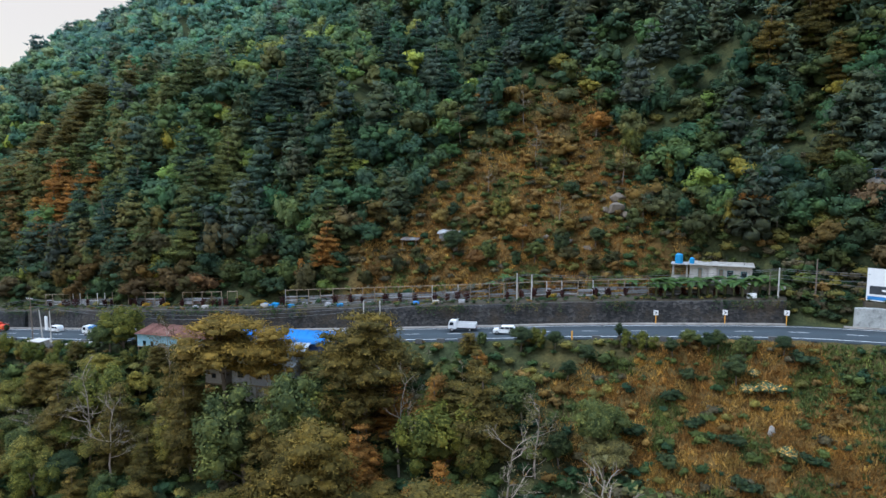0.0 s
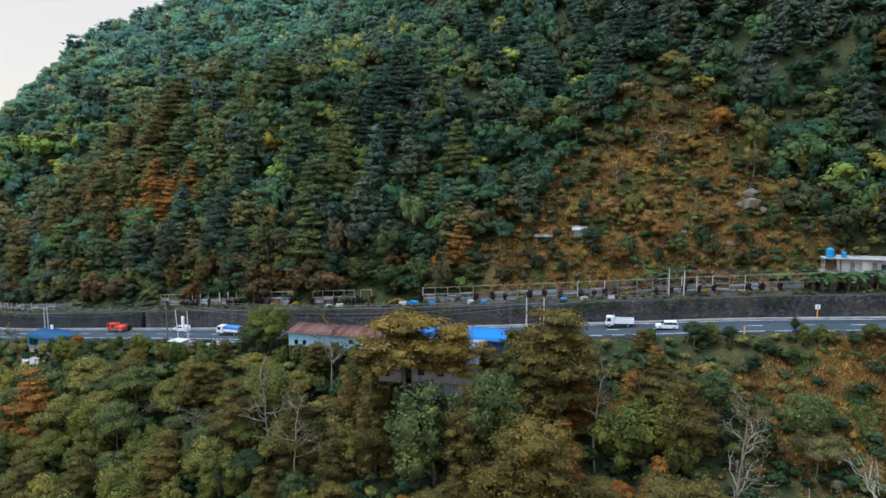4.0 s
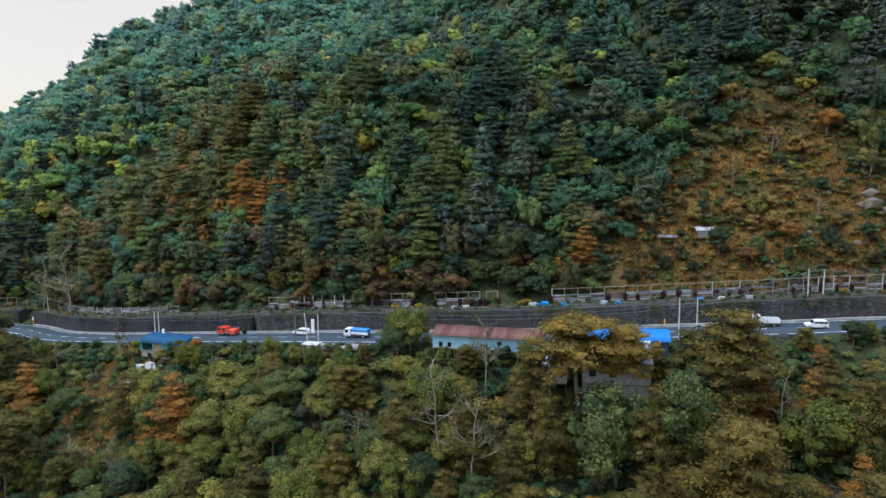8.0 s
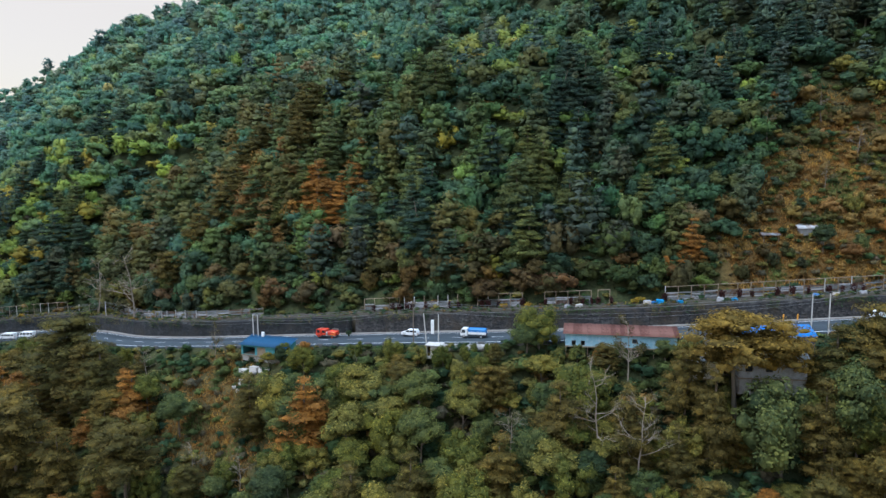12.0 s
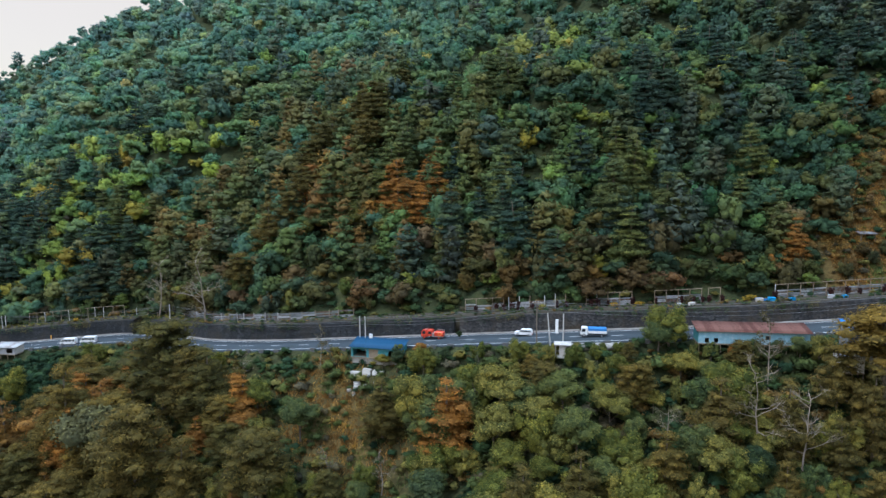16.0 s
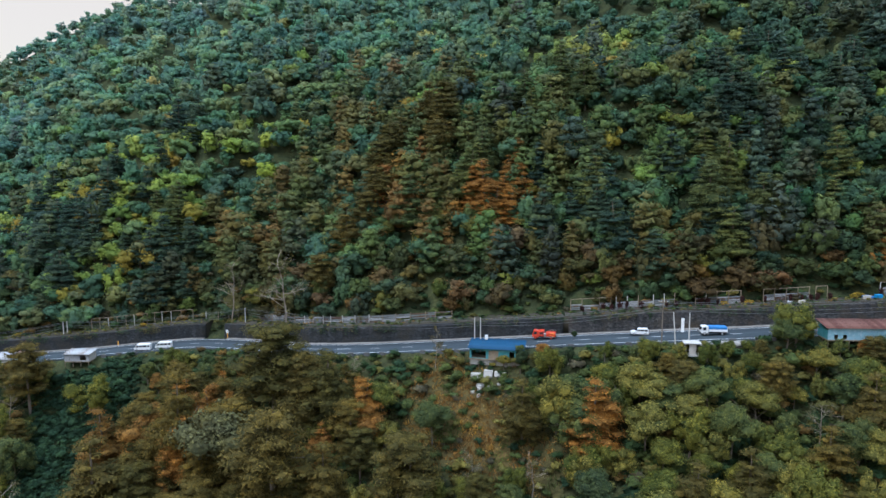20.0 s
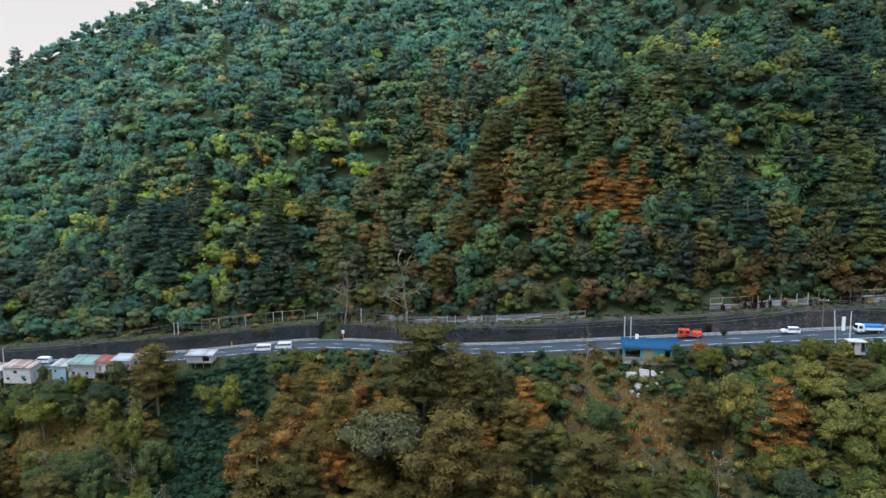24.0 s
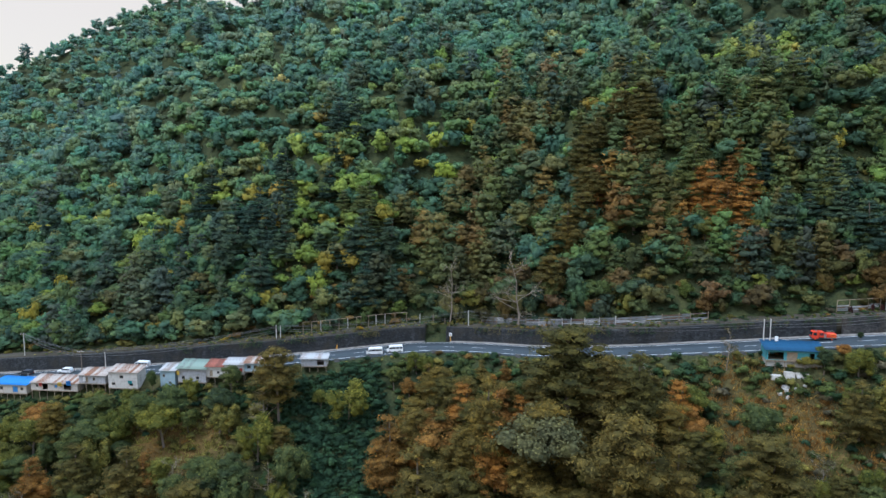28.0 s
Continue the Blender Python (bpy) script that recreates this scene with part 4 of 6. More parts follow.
    for kind, x, d, h in (("green", 50, 25, 7), ("ochre", 55, 27, 7), ("rust", 59, 29, 8), ("deep", 63, 26, 7), ("green", 67, 28, 9), ("ochre", 71, 24, 7), ("deep", 75, 30, 11), ("olive", 72, 36, 15), ("bare", 64, 33, 9),
                          ("bare", 34, 40, 10), ("bare", 16, 46, 11), ("bare", 4, 38, 9), ("bare", 22, 30, 8), ("bare", 40, 30, 8), ("bare", 12, 60, 12), ("bare", -6, 54, 11), ("ochre", 8, 30, 7), ("rust", 28, 52, 9), ("ochre", 36, 47, 8), ("rust", 0, 62, 9), ("ochre", 20, 70, 9), ("ochre", 46, 42, 8), ("rust", 14, 24, 6), ("deep", -2, 22, 8), ("green", 6, 21, 6), ("deep", 30, 23, 6), ("green", 18, 20, 6)):
        p = place(x, d)
        plant(kind, p.x, p.y, h, 1.2)
    # behind the fence and low on the hill
    for kind, x, y, top, wide in (("bare", -191.9, 240.5, 3.6, 1.2), ("bare", -209.4, 257, 0.5, 1.0), ("orange", -29.5, 174, 17.8, 1.0), ("orange", 90, 186, 60, 1.0), ("rust", -36, 174, 8, 1.0),
                                  ("deep", -24, 172, 8, 0.8), ("bare", 10, 192, 33, 0.8), ("bare", 26, 186, 28, 0.8), ("bare", 44, 178, 24, 0.8), ("bare", 60, 168, 22, 0.8)):
        g = ground_at(x, y)
        plant(kind, x, y, max(4.0, top - g), wide, 0 if kind == "bare" else None)


def plant_slope_below(r):
    """Trees of the slope under the road, mixed by stretch."""
    x, y = scatter(-345, 34, 70, 268, 5.7, r)
    z, d, zr = land(x, y)
    keep = (d < np.where((x < -262) | ((x > -70) & (x < -43)), -15.0, -10.2)) & (d > -60)
    for a, b, dd, g in zip(x[keep], y[keep], d[keep], z[keep]):
        if -172 < a < -138 and -40 < dd and r.random() < 0.82:
            continue                                    # grassy gap under the blue-roofed house
        if -262 < a < -236 and r.random() < 0.93:
            continue                                    # gully overgrown with creepers
        if -318 < a < -268 and dd > -40 and r.random() < 0.5:
            continue
        if a > 8 and (dd > -40 or r.random() < 0.6) and r.random() < 0.8:
            continue
        pine = 0.0 if a < -268 and r.random() < 0.6 else 0.68 if (-235 < a < -172 or -28 < a < 0) else 0.13
        k = r.random()
        if k < pine:
            kind = "olive" if r.random() < 0.72 or -85 < a < -20 else "orange"
        elif k < pine + 0.06:
            kind = "bare"
        elif k < pine + 0.10:
            kind = "rust"
        else:
            kind = r.choice(["green", "lime", "deep", "ochre", "grey"], p=[0.33, 0.33, 0.16, 0.175, 0.005])
        if -122 < a < -72 and kind not in ("bare", "olive"):
            kind = r.choice(["lime", "green", "ochre"], p=[0.45, 0.33, 0.22])
        tall = {"olive": (14, 21), "orange": (12, 19), "bare": (9, 15), "grey": (8, 13)}.get(kind, (7, 14))
        h = r.uniform(*tall) * (0.62 if dd > -24 else 1.0)
        # keep the crowns under the road's edge
        h = max(2.2, min(h, 3.6 - 0.66 * (dd + 11.5) + r.uniform(-0.5, 3.0)))
        # clear the spots of marked trees, and lower neighbours that hide them from the camera
        if any(math.hypot(a - mx, b - my) < 3.4 for mx, my in MARKS):
            continue
        if any(abs(a - mx) < 4.6 and 0 < my - b < 17 for mx, my in MARKS):
            h *= 0.68
        plant(kind, a, b, h, r.uniform(0.95, 1.4) * (0.92 if kind in ("olive", "orange") else 1.05), z=g, r=r)


def plant_hill_foot(r):
    """Pines and broad-leaved trees that can be told apart on the lower hillside."""
    def grove(x0, u0, kind, n, su, sx):
        for _ in range(n):
            p = place(x0 + r.normal(0, sx * 0.6), 15.5 + abs(u0 + r.normal(0, su * 0.6)))
            plant(kind, p.x, p.y, r.uniform(12, 20) if kind in ("olive", "orange", "fir", "moss") else r.uniform(6, 10), r.uniform(0.9, 1.25), r=r)
    grove(-144, 26, "orange", 6, 9, 12)
    grove(-188, 34, "olive", 10, 20, 8)
    grove(-150, 24, "orange", 3, 8, 16)
    grove(-150, 30, "moss", 10, 16, 24)
    grove(-170, 58, "olive", 9, 14, 9)
    grove(-120, 24, "fir", 5, 10, 16)
    grove(-150, 22, "ochre", 9, 8, 26)
    grove(-98, 14, "fir", 8, 8, 24)
    grove(-98, 14, "moss", 4, 8, 24)
    grove(-128, 60, "moss", 12, 20, 16)
    grove(-240, 18, "fir", 9, 10, 18)
    grove(-240, 24, "moss", 5, 10, 18)
    grove(-285, 22, "fir", 12, 14, 24)
    grove(-300, 40, "fir", 8, 20, 24)
    grove(-255, 60, "fir", 8, 24, 24)
    grove(30, 85, "fir", 14, 18, 34)
    grove(70, 70, "fir", 10, 16, 16)
    grove(-20, 70, "fir", 10, 22, 22)
    grove(-75, 45, "fir", 10, 22, 22)
    grove(-60, 20, "moss", 8, 10, 20)
    grove(72, 52, "olive", 8, 12, 12)
    grove(-310, 14, "grey", 5, 6, 16)


def build_undergrowth():
    """Shrubs, creepers and saplings that cover the slopes between the trees."""
    r = np.random.default_rng(33)
    protos = [crown("shrub", r, 66, 0.09, False)[:3] for _ in range(5)]
    small = [crown("shrub", r, 26, 0.2, False, False)[:3] for _ in range(5)]
    V, F, N, T, at = [], [], [], [], 0
    for what, area, gap in (("below", (-350, 95, 60, 270), 2.5), ("hill", (-370, 110, 120, 335), 2.9), ("scrub", (-34, 72, 148, 226), 2.2), ("creeper", (-264, -235, 185, 252), 1.0), ("vines", (50, 98, 66, 128), 1.4), ("house", (44, 112, 128, 184), 2.0), ("ledge", (-350, -262, 232, 285), 1.6), ("edge", (-360, 95, 95, 300), 1.25)):
        x, y = scatter(*area, gap, r)
        z, d, zr = land(x, y)
        dry = dryness(x, y, d)
        if what == "below":
            keep = (d < -7.4) & (d > -62) & (r.random(len(x)) > 0.45 * dry)
        elif what == "hill":
            keep = (d > 13) & ((d < 64) | ((d < 84) & (dry > 0.03))) & (r.random(len(x)) > 0.12 * dry)
        elif what == "scrub":
            keep = (d > 14) & (dry > 0.12) & (r.random(len(x)) < 0.75)
        elif what == "creeper":
            keep = (d < -8) & (d > -60)
        elif what == "vines":
            keep = (d < -8) & (d > -52) & (r.random(len(x)) < smooth(54, 68, x + 3 * wave(x, y, 14, 47)))
        elif what == "house":
            keep = (((d > 22) & (d < 44)) | ((x > 66) & (d > 8.2) & (d < 44))) & ((x > 73) | (x < 64) | (d > 9.4)) & ~((x > 85) & (x < 105) & (d > 13)) & ~((x > 68) & (x < 84) & (d > 24) & (d < 34))
        elif what == "ledge":
            keep = (d < -12.3) & (d > -20)
        else:
            keep = ((d > 7.9) & (d < 13.5)) | ((d < -6.9) & (d > -8.6) & (dry < 0.4))
            keep &= r.random(len(x)) < 0.62
            z = np.where(d > 0, zr + WALL_H + 0.25, z)
        keep &= ~((x > 52) & (x < 71) & (d > 13.5) & (d < 22)) & ~((x < -246) & (d < 0) & (d > np.where(x > -262, -11.0, -12.4)) & (x > -347))
        x, y, z, d, dry = x[keep], y[keep], z[keep], d[keep], dry[keep]
        n = len(x)
        pal = np.array([(0.042, 0.072, 0.028), (0.078, 0.1, 0.03), (0.165, 0.148, 0.04), (0.034, 0.064, 0.032), (0.18, 0.115, 0.036), (0.1, 0.086, 0.05)])
        k = r.choice(6, n, p=[0.3, 0.24, 0.18, 0.14, 0.09, 0.05])
        k = np.where((dry > 0.35) & (r.random(n) < 0.6), r.choice([2, 4, 5, 1], n), k)
        k = np.where((x > -264) & (x < -234) & (d < 0), 3, k)
        k = np.where((x > 68) & (d < 0), r.choice([3, 1], n), k)
        if what == "edge":
            k = np.where((x < -190) & (r.random(n) < 0.6), 2, k)
        k = np.where((x < -262) & (dry > 0.25) & (r.random(n) < 0.6), 2, k)
        k = np.where((x > -176) & (x < -134) & (d < 0) & (k == 4), 1, k)
        if what == "house":
            k = r.choice([0, 1, 2, 3, 5], n)
        if what == "scrub":
            k = r.choice([0, 1, 2, 2, 4, 4, 5], n)
        if what == "vines":
            k = r.choice([0, 1, 1, 3], n)
        if what == "ledge":
            k = r.choice([0, 1, 2, 3], n)
        tint = pal[k] * r.uniform(0.7, 1.35, (n, 1))
        size = {"below": r.uniform(1.6, 4.4, n), "hill": r.uniform(1.6, 4.6, n), "creeper": r.uniform(0.7, 2.3, n), "scrub": r.uniform(1.3, 3.9, n), "house": r.uniform(1.6, 3.8, n), "vines": r.uniform(0.9, 1.8, n), "ledge": r.uniform(1.5, 3.0, n), "edge": r.uniform(0.5, 1.15, n)}[what] * np.where((x > -124) & (x < 8) & (d < -14), 1.4, 1) * np.where((d < 0) & (d > -10), 0.75, 1) * np.where(dry > 0.4, 0.7, 1)
        for t in range(n):
            V0, F0, N0 = (small if what in ("edge", "creeper") else protos)[t % 5]
            a, q = r.uniform(0, 6.28), size[t]
            rot = np.array([[math.cos(a), math.sin(a), 0], [-math.sin(a), math.cos(a), 0], [0, 0, 1]])
            V.append(((V0 @ rot) * [q * 1.25, q * 1.25, q] + [x[t], y[t], z[t] - 0.12 * q]).astype(np.float32))
            N.append((N0 @ rot).astype(np.float32))
            F.append((F0 + at).astype(np.int32))
            T.append(np.tile(np.clip(tint[t], 0.004, 0.5), (len(V0), 1)).astype(np.float32))
            at += len(V0)
    # creepers that hang over the retaining wall's edge
    xs = np.arange(-300, 66, 0.45)
    keep = (wave(xs, xs * 0, 16, 51) > r.uniform(-0.3, 1.0, len(xs))) & (abs(xs + 218) > 5)
    for x in xs[keep]:
        fall = r.uniform(0.4, 2.2)
        m = int(8 + 9 * fall)
        q = place(x, WALL_D - 0.22, WALL_H + 0.25)
        p = np.array(q) + np.c_[r.normal(0, 0.45, (m, 2)) * [1, 0.12], -fall * r.random(m) ** 1.4]
        i = int(np.argmin(abs(LINE[:, 0] - x)))
        out = np.tile([-SIDE[i][0], -SIDE[i][1], 0.3], (m, 1))
        v = leaf_quads(p, out, 0.17, r)
        V.append(v[:, :3].reshape(-1, 3).astype(np.float32))
        N.append(np.repeat(v[:, 3], 3, axis=0).astype(np.float32))
        F.append(np.arange(3 * m, dtype=np.int32).reshape(-1, 3) + at)
        T.append(np.repeat(np.array([(0.05, 0.075, 0.03), (0.11, 0.095, 0.04), (0.035, 0.06, 0.03)])[int(r.integers(0, 3))] * r.uniform(0.8, 1.25, (m, 1)), 3, axis=0).astype(np.float32))
        at += 3 * m
    me = soft_mesh("undergrowth", np.concatenate(V), np.concatenate(F), np.concatenate(N), LEAF_FOREST, np.concatenate(T))
    tagged(new("undergrowth", me), "shrubs, creepers and saplings between the trees on the slopes", "undergrowth", kind="stuff")


def build_grass():
    """Dry tussock grass on the open slopes."""
    r = np.random.default_rng(35)
    vs, ts = [], []
    for area, n in (((-8, 98, 72, 128), 26000), ((-20, 75, 150, 222), 20000), ((-176, -132, 150, 196), 5000), ((-325, -262, 205, 262), 5000)):
        x, y = r.uniform(area[0], area[1], n), r.uniform(area[2], area[3], n)
        z, d, zr = land(x, y)
        keep = (dryness(x, y, d) > r.uniform(0.05, 0.6, n)) & ((d < -7.5) | (d > 14.5))
        x, y, z, d = x[keep], y[keep], z[keep], d[keep]
        base = np.repeat(np.c_[x, y, z], 9, axis=0)
        m = len(base)
        base[:, :2] += r.normal(0, 0.45, (m, 2))
        tip = base + np.c_[r.normal(0, 0.35, m), r.normal(0, 0.35, m), r.uniform(0.35, 1.0, m)]
        sidev = np.c_[r.normal(0, 0.085, m), r.normal(0, 0.085, m), np.zeros(m)]
        mid = (base + tip) / 2
        vs.append(np.stack([mid - sidev - (tip - base) * 0.55, mid + sidev - (tip - base) * 0.55, tip], 1))
        green = ((x > 66) | (wave(x, y, 18, 41) > 0.45) | ((x < -200) & (wave(x, y, 11, 44) > -0.4)))[:, None]
        t = np.where(green, np.where((x < -200)[:, None], (0.23, 0.22, 0.055), (0.1, 0.125, 0.036)), np.where((wave(x, y, 9, 43) > 0.1)[:, None], (0.33, 0.2, 0.05), (0.25, 0.135, 0.036))) * r.uniform(0.7, 1.3, (len(x), 1))
        ts.append(np.repeat(t, 9, axis=0) * r.uniform(0.6, 1.4, (len(t) * 9, 1)))
    me = quads_mesh("dry_grass", np.concatenate(vs), LEAF_FOREST, np.concatenate(ts))
    tagged(new("dry_grass", me), "orange-brown dry tussock grass on the open slope", "grass", kind="stuff")


plant_marked_trees()
plant_slope_below(np.random.default_rng(5))
plant_hill_foot(np.random.default_rng(6))
build_undergrowth()
build_grass()


# ---------------------------------------------------------------- buildings
def upright(x, d, dz=0.0, turn=0.0):
    """A frame at the road's side: X along the road to the right, Y uphill."""
    p = place(x, d, dz)
    return pose(p.x, p.y, p.z, 0, 0, heading(x) + turn)


def roof_sheet_mesh(width, length, name, material):
    """One corrugated sheet, lying flat: ribs run along Y."""
    n = max(3, int(width / 0.17))
    xs = np.linspace(0, width, n + 1)
    zs = np.where(np.arange(n + 1) % 2 == 0, 0.0, 0.045)
    top0 = np.c_[xs, np.zeros(n + 1), zs]
    top1 = np.c_[xs, np.full(n + 1, length), zs]
    v = np.vstack([top0, top1, top0 - [0, 0, 0.03], top1 - [0, 0, 0.03]])
    k = n + 1
    f = []
    for i in range(n):
        f.append((i, i + 1, k + i + 1, k + i))
        f.append((2 * k + i + 1, 2 * k + i, 3 * k + i, 3 * k + i + 1))
        f.append((2 * k + i, 2 * k + i + 1, i + 1, i))
        f.append((k + i, k + i + 1, 3 * k + i + 1, 3 * k + i))
    return mesh_of(name, v, np.array(f), material)


def sheet_roof(parent, x0, x1, y0, z0, y1, z1, material, r, name="roof"):
    """A pitched roof of lapped corrugated sheets between two edges: y0, z0 and y1, z1."""
    roof = new(name)
    roof.parent = parent
    length, ang = math.hypot(y1 - y0, z1 - z0), math.degrees(math.atan2(z1 - z0, y1 - y0))
    n = max(1, round((x1 - x0) / 1.05))
    w = (x1 - x0) / n
    me = roof_sheet_mesh(w + 0.08, length, "roof_sheet", material)
    for i in range(n):
        child("roof_sheet", me, roof, pose(x0 + i * w, y0, z0 + 0.012 * (i % 2) + r.uniform(0, 0.015), ang + r.normal(0, 0.35), 0, r.normal(0, 0.25)))
    return roof


def wall_with_openings(parent, x0, x1, y, z0, z1, thick, material, openings, frame_mat, name="wall"):
    """A wall along X with real openings: (u0, u1, v0, v1, kind) in metres from x0 and z0."""
    bm = bmesh.new()
    ops = sorted(openings)
    xs = sorted({x0, x1, *(x0 + o[0] for o in ops), *(x0 + o[1] for o in ops)})
    zs = sorted({z0, z1, *(z0 + o[2] for o in ops), *(z0 + o[3] for o in ops)})
    grid = {}

    def vert(i, k, j):
        if (i, k, j) not in grid:
            grid[i, k, j] = bm.verts.new((xs[i], y + k * thick, zs[j]))
        return grid[i, k, j]

    def solid(i, j):
        if not (0 <= i < len(xs) - 1 and 0 <= j < len(zs) - 1):
            return False
        cx, cz = (xs[i] + xs[i + 1]) / 2 - x0, (zs[j] + zs[j + 1]) / 2 - z0
        return not any(o[0] < cx < o[1] and o[2] < cz < o[3] for o in ops)

    for i in range(len(xs) - 1):
        for j in range(len(zs) - 1):
            if not solid(i, j):
                continue
            bm.faces.new([vert(i, 0, j), vert(i + 1, 0, j), vert(i + 1, 0, j + 1), vert(i, 0, j + 1)])
            bm.faces.new([vert(i, 1, j + 1), vert(i + 1, 1, j + 1), vert(i + 1, 1, j), vert(i, 1, j)])
            for di, dj, e0, e1 in ((-1, 0, (0, 0), (0, 1)), (1, 0, (1, 1), (1, 0)), (0, -1, (1, 0), (0, 0)), (0, 1, (0, 1), (1, 1))):
                if not solid(i + di, j + dj):
                    p0, p1 = (i + e0[0], j + e0[1]), (i + e1[0], j + e1[1])
                    bm.faces.new([vert(p0[0], 0, p0[1]), vert(p1[0], 0, p1[1]), vert(p1[0], 1, p1[1]), vert(p0[0], 1, p0[1])])
    bmesh.ops.recalc_face_normals(bm, faces=bm.faces)
    part(name, bm, material, parent)
    for u0, u1, v0, v1, kind in ops:
        a, b, c, e = x0 + u0, x0 + u1, z0 + v0, z0 + v1
        if kind == "open":
            continue
        fr = bmesh.new()
        for q in ((a, a + 0.08, c, e), (b - 0.08, b, c, e), (a + 0.08, b - 0.08, e - 0.08, e), (a + 0.08, b - 0.08, c, c + 0.08)):
            box(fr, q[0], q[1], y - 0.025, y + 0.06, q[2], q[3])
        holder = part("window" if kind == "window" else "door", fr, frame_mat, parent)
        mat = GLASS_DARK if kind == "window" else (BLUE_PAINT if kind == "blue_door" else TIMBER)
        part("pane" if kind == "window" else "door_leaf", boxed(a + 0.08, b - 0.08, y + 0.05, y + 0.08, c + 0.08, e - 0.08), mat, holder)


def shack(name, label, x, d, width, depth, floor, wall_h, rise, walls, roof, r, openings=(), stilts=0.0, turn=0.0, over=0.4, high="back", frame_mat=None, category="house", side=None, skirt=None):
    """A small building beside the road: walls, corrugated roof, openings to the valley side, stilts down the slope."""
    top = new(name)
    h = width / 2
    frame_mat = frame_mat or TIMBER
    wall_with_openings(top, -h, h, 0, 0, wall_h, 0.14, walls, openings, frame_mat)
    back = wall_h + rise if high == "back" else wall_h
    side_mat = side or walls
    for sx in (-h, h - 0.14):
        bm = bmesh.new()
        prism(bm, [(0.145, 0), (depth, 0), (depth, back - 0.02), (0.145, wall_h - 0.02)], "x", sx, sx + 0.14)
        part("wall", bm, side_mat, top)
    part("wall", boxed(-h + 0.145, h - 0.145, depth - 0.14, depth, 0, back - 0.04), walls, top)
    part("floor", boxed(-h - 0.05, h + 0.05, -0.1, depth + 0.05, -0.25, -0.01), CONCRETE if not stilts else TIMBER, top)
    if high == "back":
        k = rise / depth
        sheet_roof(top, -h - over, h + over, -over, wall_h - k * over + 0.05, depth + over, back + k * over + 0.05, roof, r)
    else:
        mid = depth * 0.5
        sheet_roof(top, -h - over, h + over, -over, wall_h - 0.1, mid, wall_h + rise + 0.03, roof, r)
        sheet_roof(top, -h - over, h + over, mid + 0.01, wall_h + rise + 0.03, depth + over, wall_h - 0.1, roof, r)
        for sx in (-h, h - 0.14):
            bm = bmesh.new()
            prism(bm, [(0.0, wall_h - 0.02), (depth, wall_h - 0.02), (mid, wall_h + rise - 0.03)], "x", sx + 0.01, sx + 0.13)
            part("gable", bm, side_mat, top)
    if stilts:
        n = max(2, round(width / 2.4) + 1)
        for i in range(n):
            px = -h + 0.15 + (width - 0.3) * i / (n - 1)
            for py, ln in ((0.1, stilts), (depth * 0.55, stilts * 0.6)):
                bm = bmesh.new()
                tube(bm, [(px, py, -ln), (px + r.normal(0, 0.04), py, -ln / 2), (px, py, -0.24)], [0.09, 0.085, 0.08], 6)
                part("stilt", bm, TIMBER, top)
    if skirt:
        part("foundation", boxed(-h, h, 0.25, depth - 0.1, -skirt, -0.26), CONCRETE, top)
    top.matrix_basis = upright(x, d, floor, turn)
    return tagged(top, label, category)


rb = np.random.default_rng(50)
W, D = "window", "door"

# row of stalls and dwellings on the valley side of the lower road
shack("roadside_house", "cream house with a bright blue sheet roof and blue door", -340, -12.2, 11, 5, -1.6, 2.7, 0.9, CREAM_WALL, BLUE_ROOF, rb, [(2.2, 3.2, 1.0, 2.0, W), (6.4, 8.2, 0.3, 2.2, "blue_door"), (9.0, 10.0, 1.0, 1.9, W)], 3.0)
shack("roadside_house", "long low dwelling with a patchy rusted sheet roof", -326, -12.4, 15, 5, -1.4, 2.3, 1.0, CREAM_WALL, PALE_RUST_ROOF, rb, [(1.6, 2.4, 0.9, 1.7, W), (3.8, 5.4, 0.2, 2.0, "open"), (7.6, 8.6, 0.8, 1.7, "blue_door"), (10.6, 13.0, 0.2, 2.0, "open")], 3.2)
shack("roadside_house", "grey board shack on tall stilts with a tan sheet roof", -314, -12.2, 8.4, 5, 0.0, 2.5, 0.9, GREY_BOARD, PALE_RUST_ROOF, rb, [(2.1, 2.9, 0.2, 2.1, D), (4.4, 5.1, 0.9, 1.9, W)], 4.2)
shack("roadside_house", "tall whitewashed two-level house with a half-rusted sheet roof", -304.5, -12.4, 9.2, 5, -2.0, 4.9, 0.9, WHITE_WALL, PALE_RUST_ROOF, rb, [(1.0, 2.2, 0.9, 1.7, W), (3.6, 4.8, 3.0, 3.9, W), (6.6, 7.8, 0.8, 1.6, W)], 3.0)
shack("roadside_house", "small dwelling with pale blue walls and whitish sheet roof", -291.3, -12.0, 4.6, 4.5, -2.6, 5.0, 0.8, BLUE_WALL, WHITE_ROOF, rb, [(0.8, 1.5, 3.0, 3.8, W), (2.6, 3.4, 0.9, 1.7, W)], 2.6)
shack("roadside_house", "grey-walled house under a pale green sheet roof", -285, -12.2, 8.6, 5.4, -1.6, 4.2, 1.1, GREY_BOARD, GREEN_ROOF, rb, [(1.2, 2.2, 0.9, 1.8, W), (5.6, 6.6, 0.9, 1.8, W)], 3.0, over=0.6)
shack("roadside_stall", "white stall with a rusty red-brown sheet roof", -278.7, -11.8, 5.4, 4.6, -0.6, 3.1, 0.9, WHITE_WALL, RUST_ROOF, rb, [(1.2, 2.1, 0.2, 2.0, D), (3.4, 4.2, 1.0, 1.8, W)], 2.8)
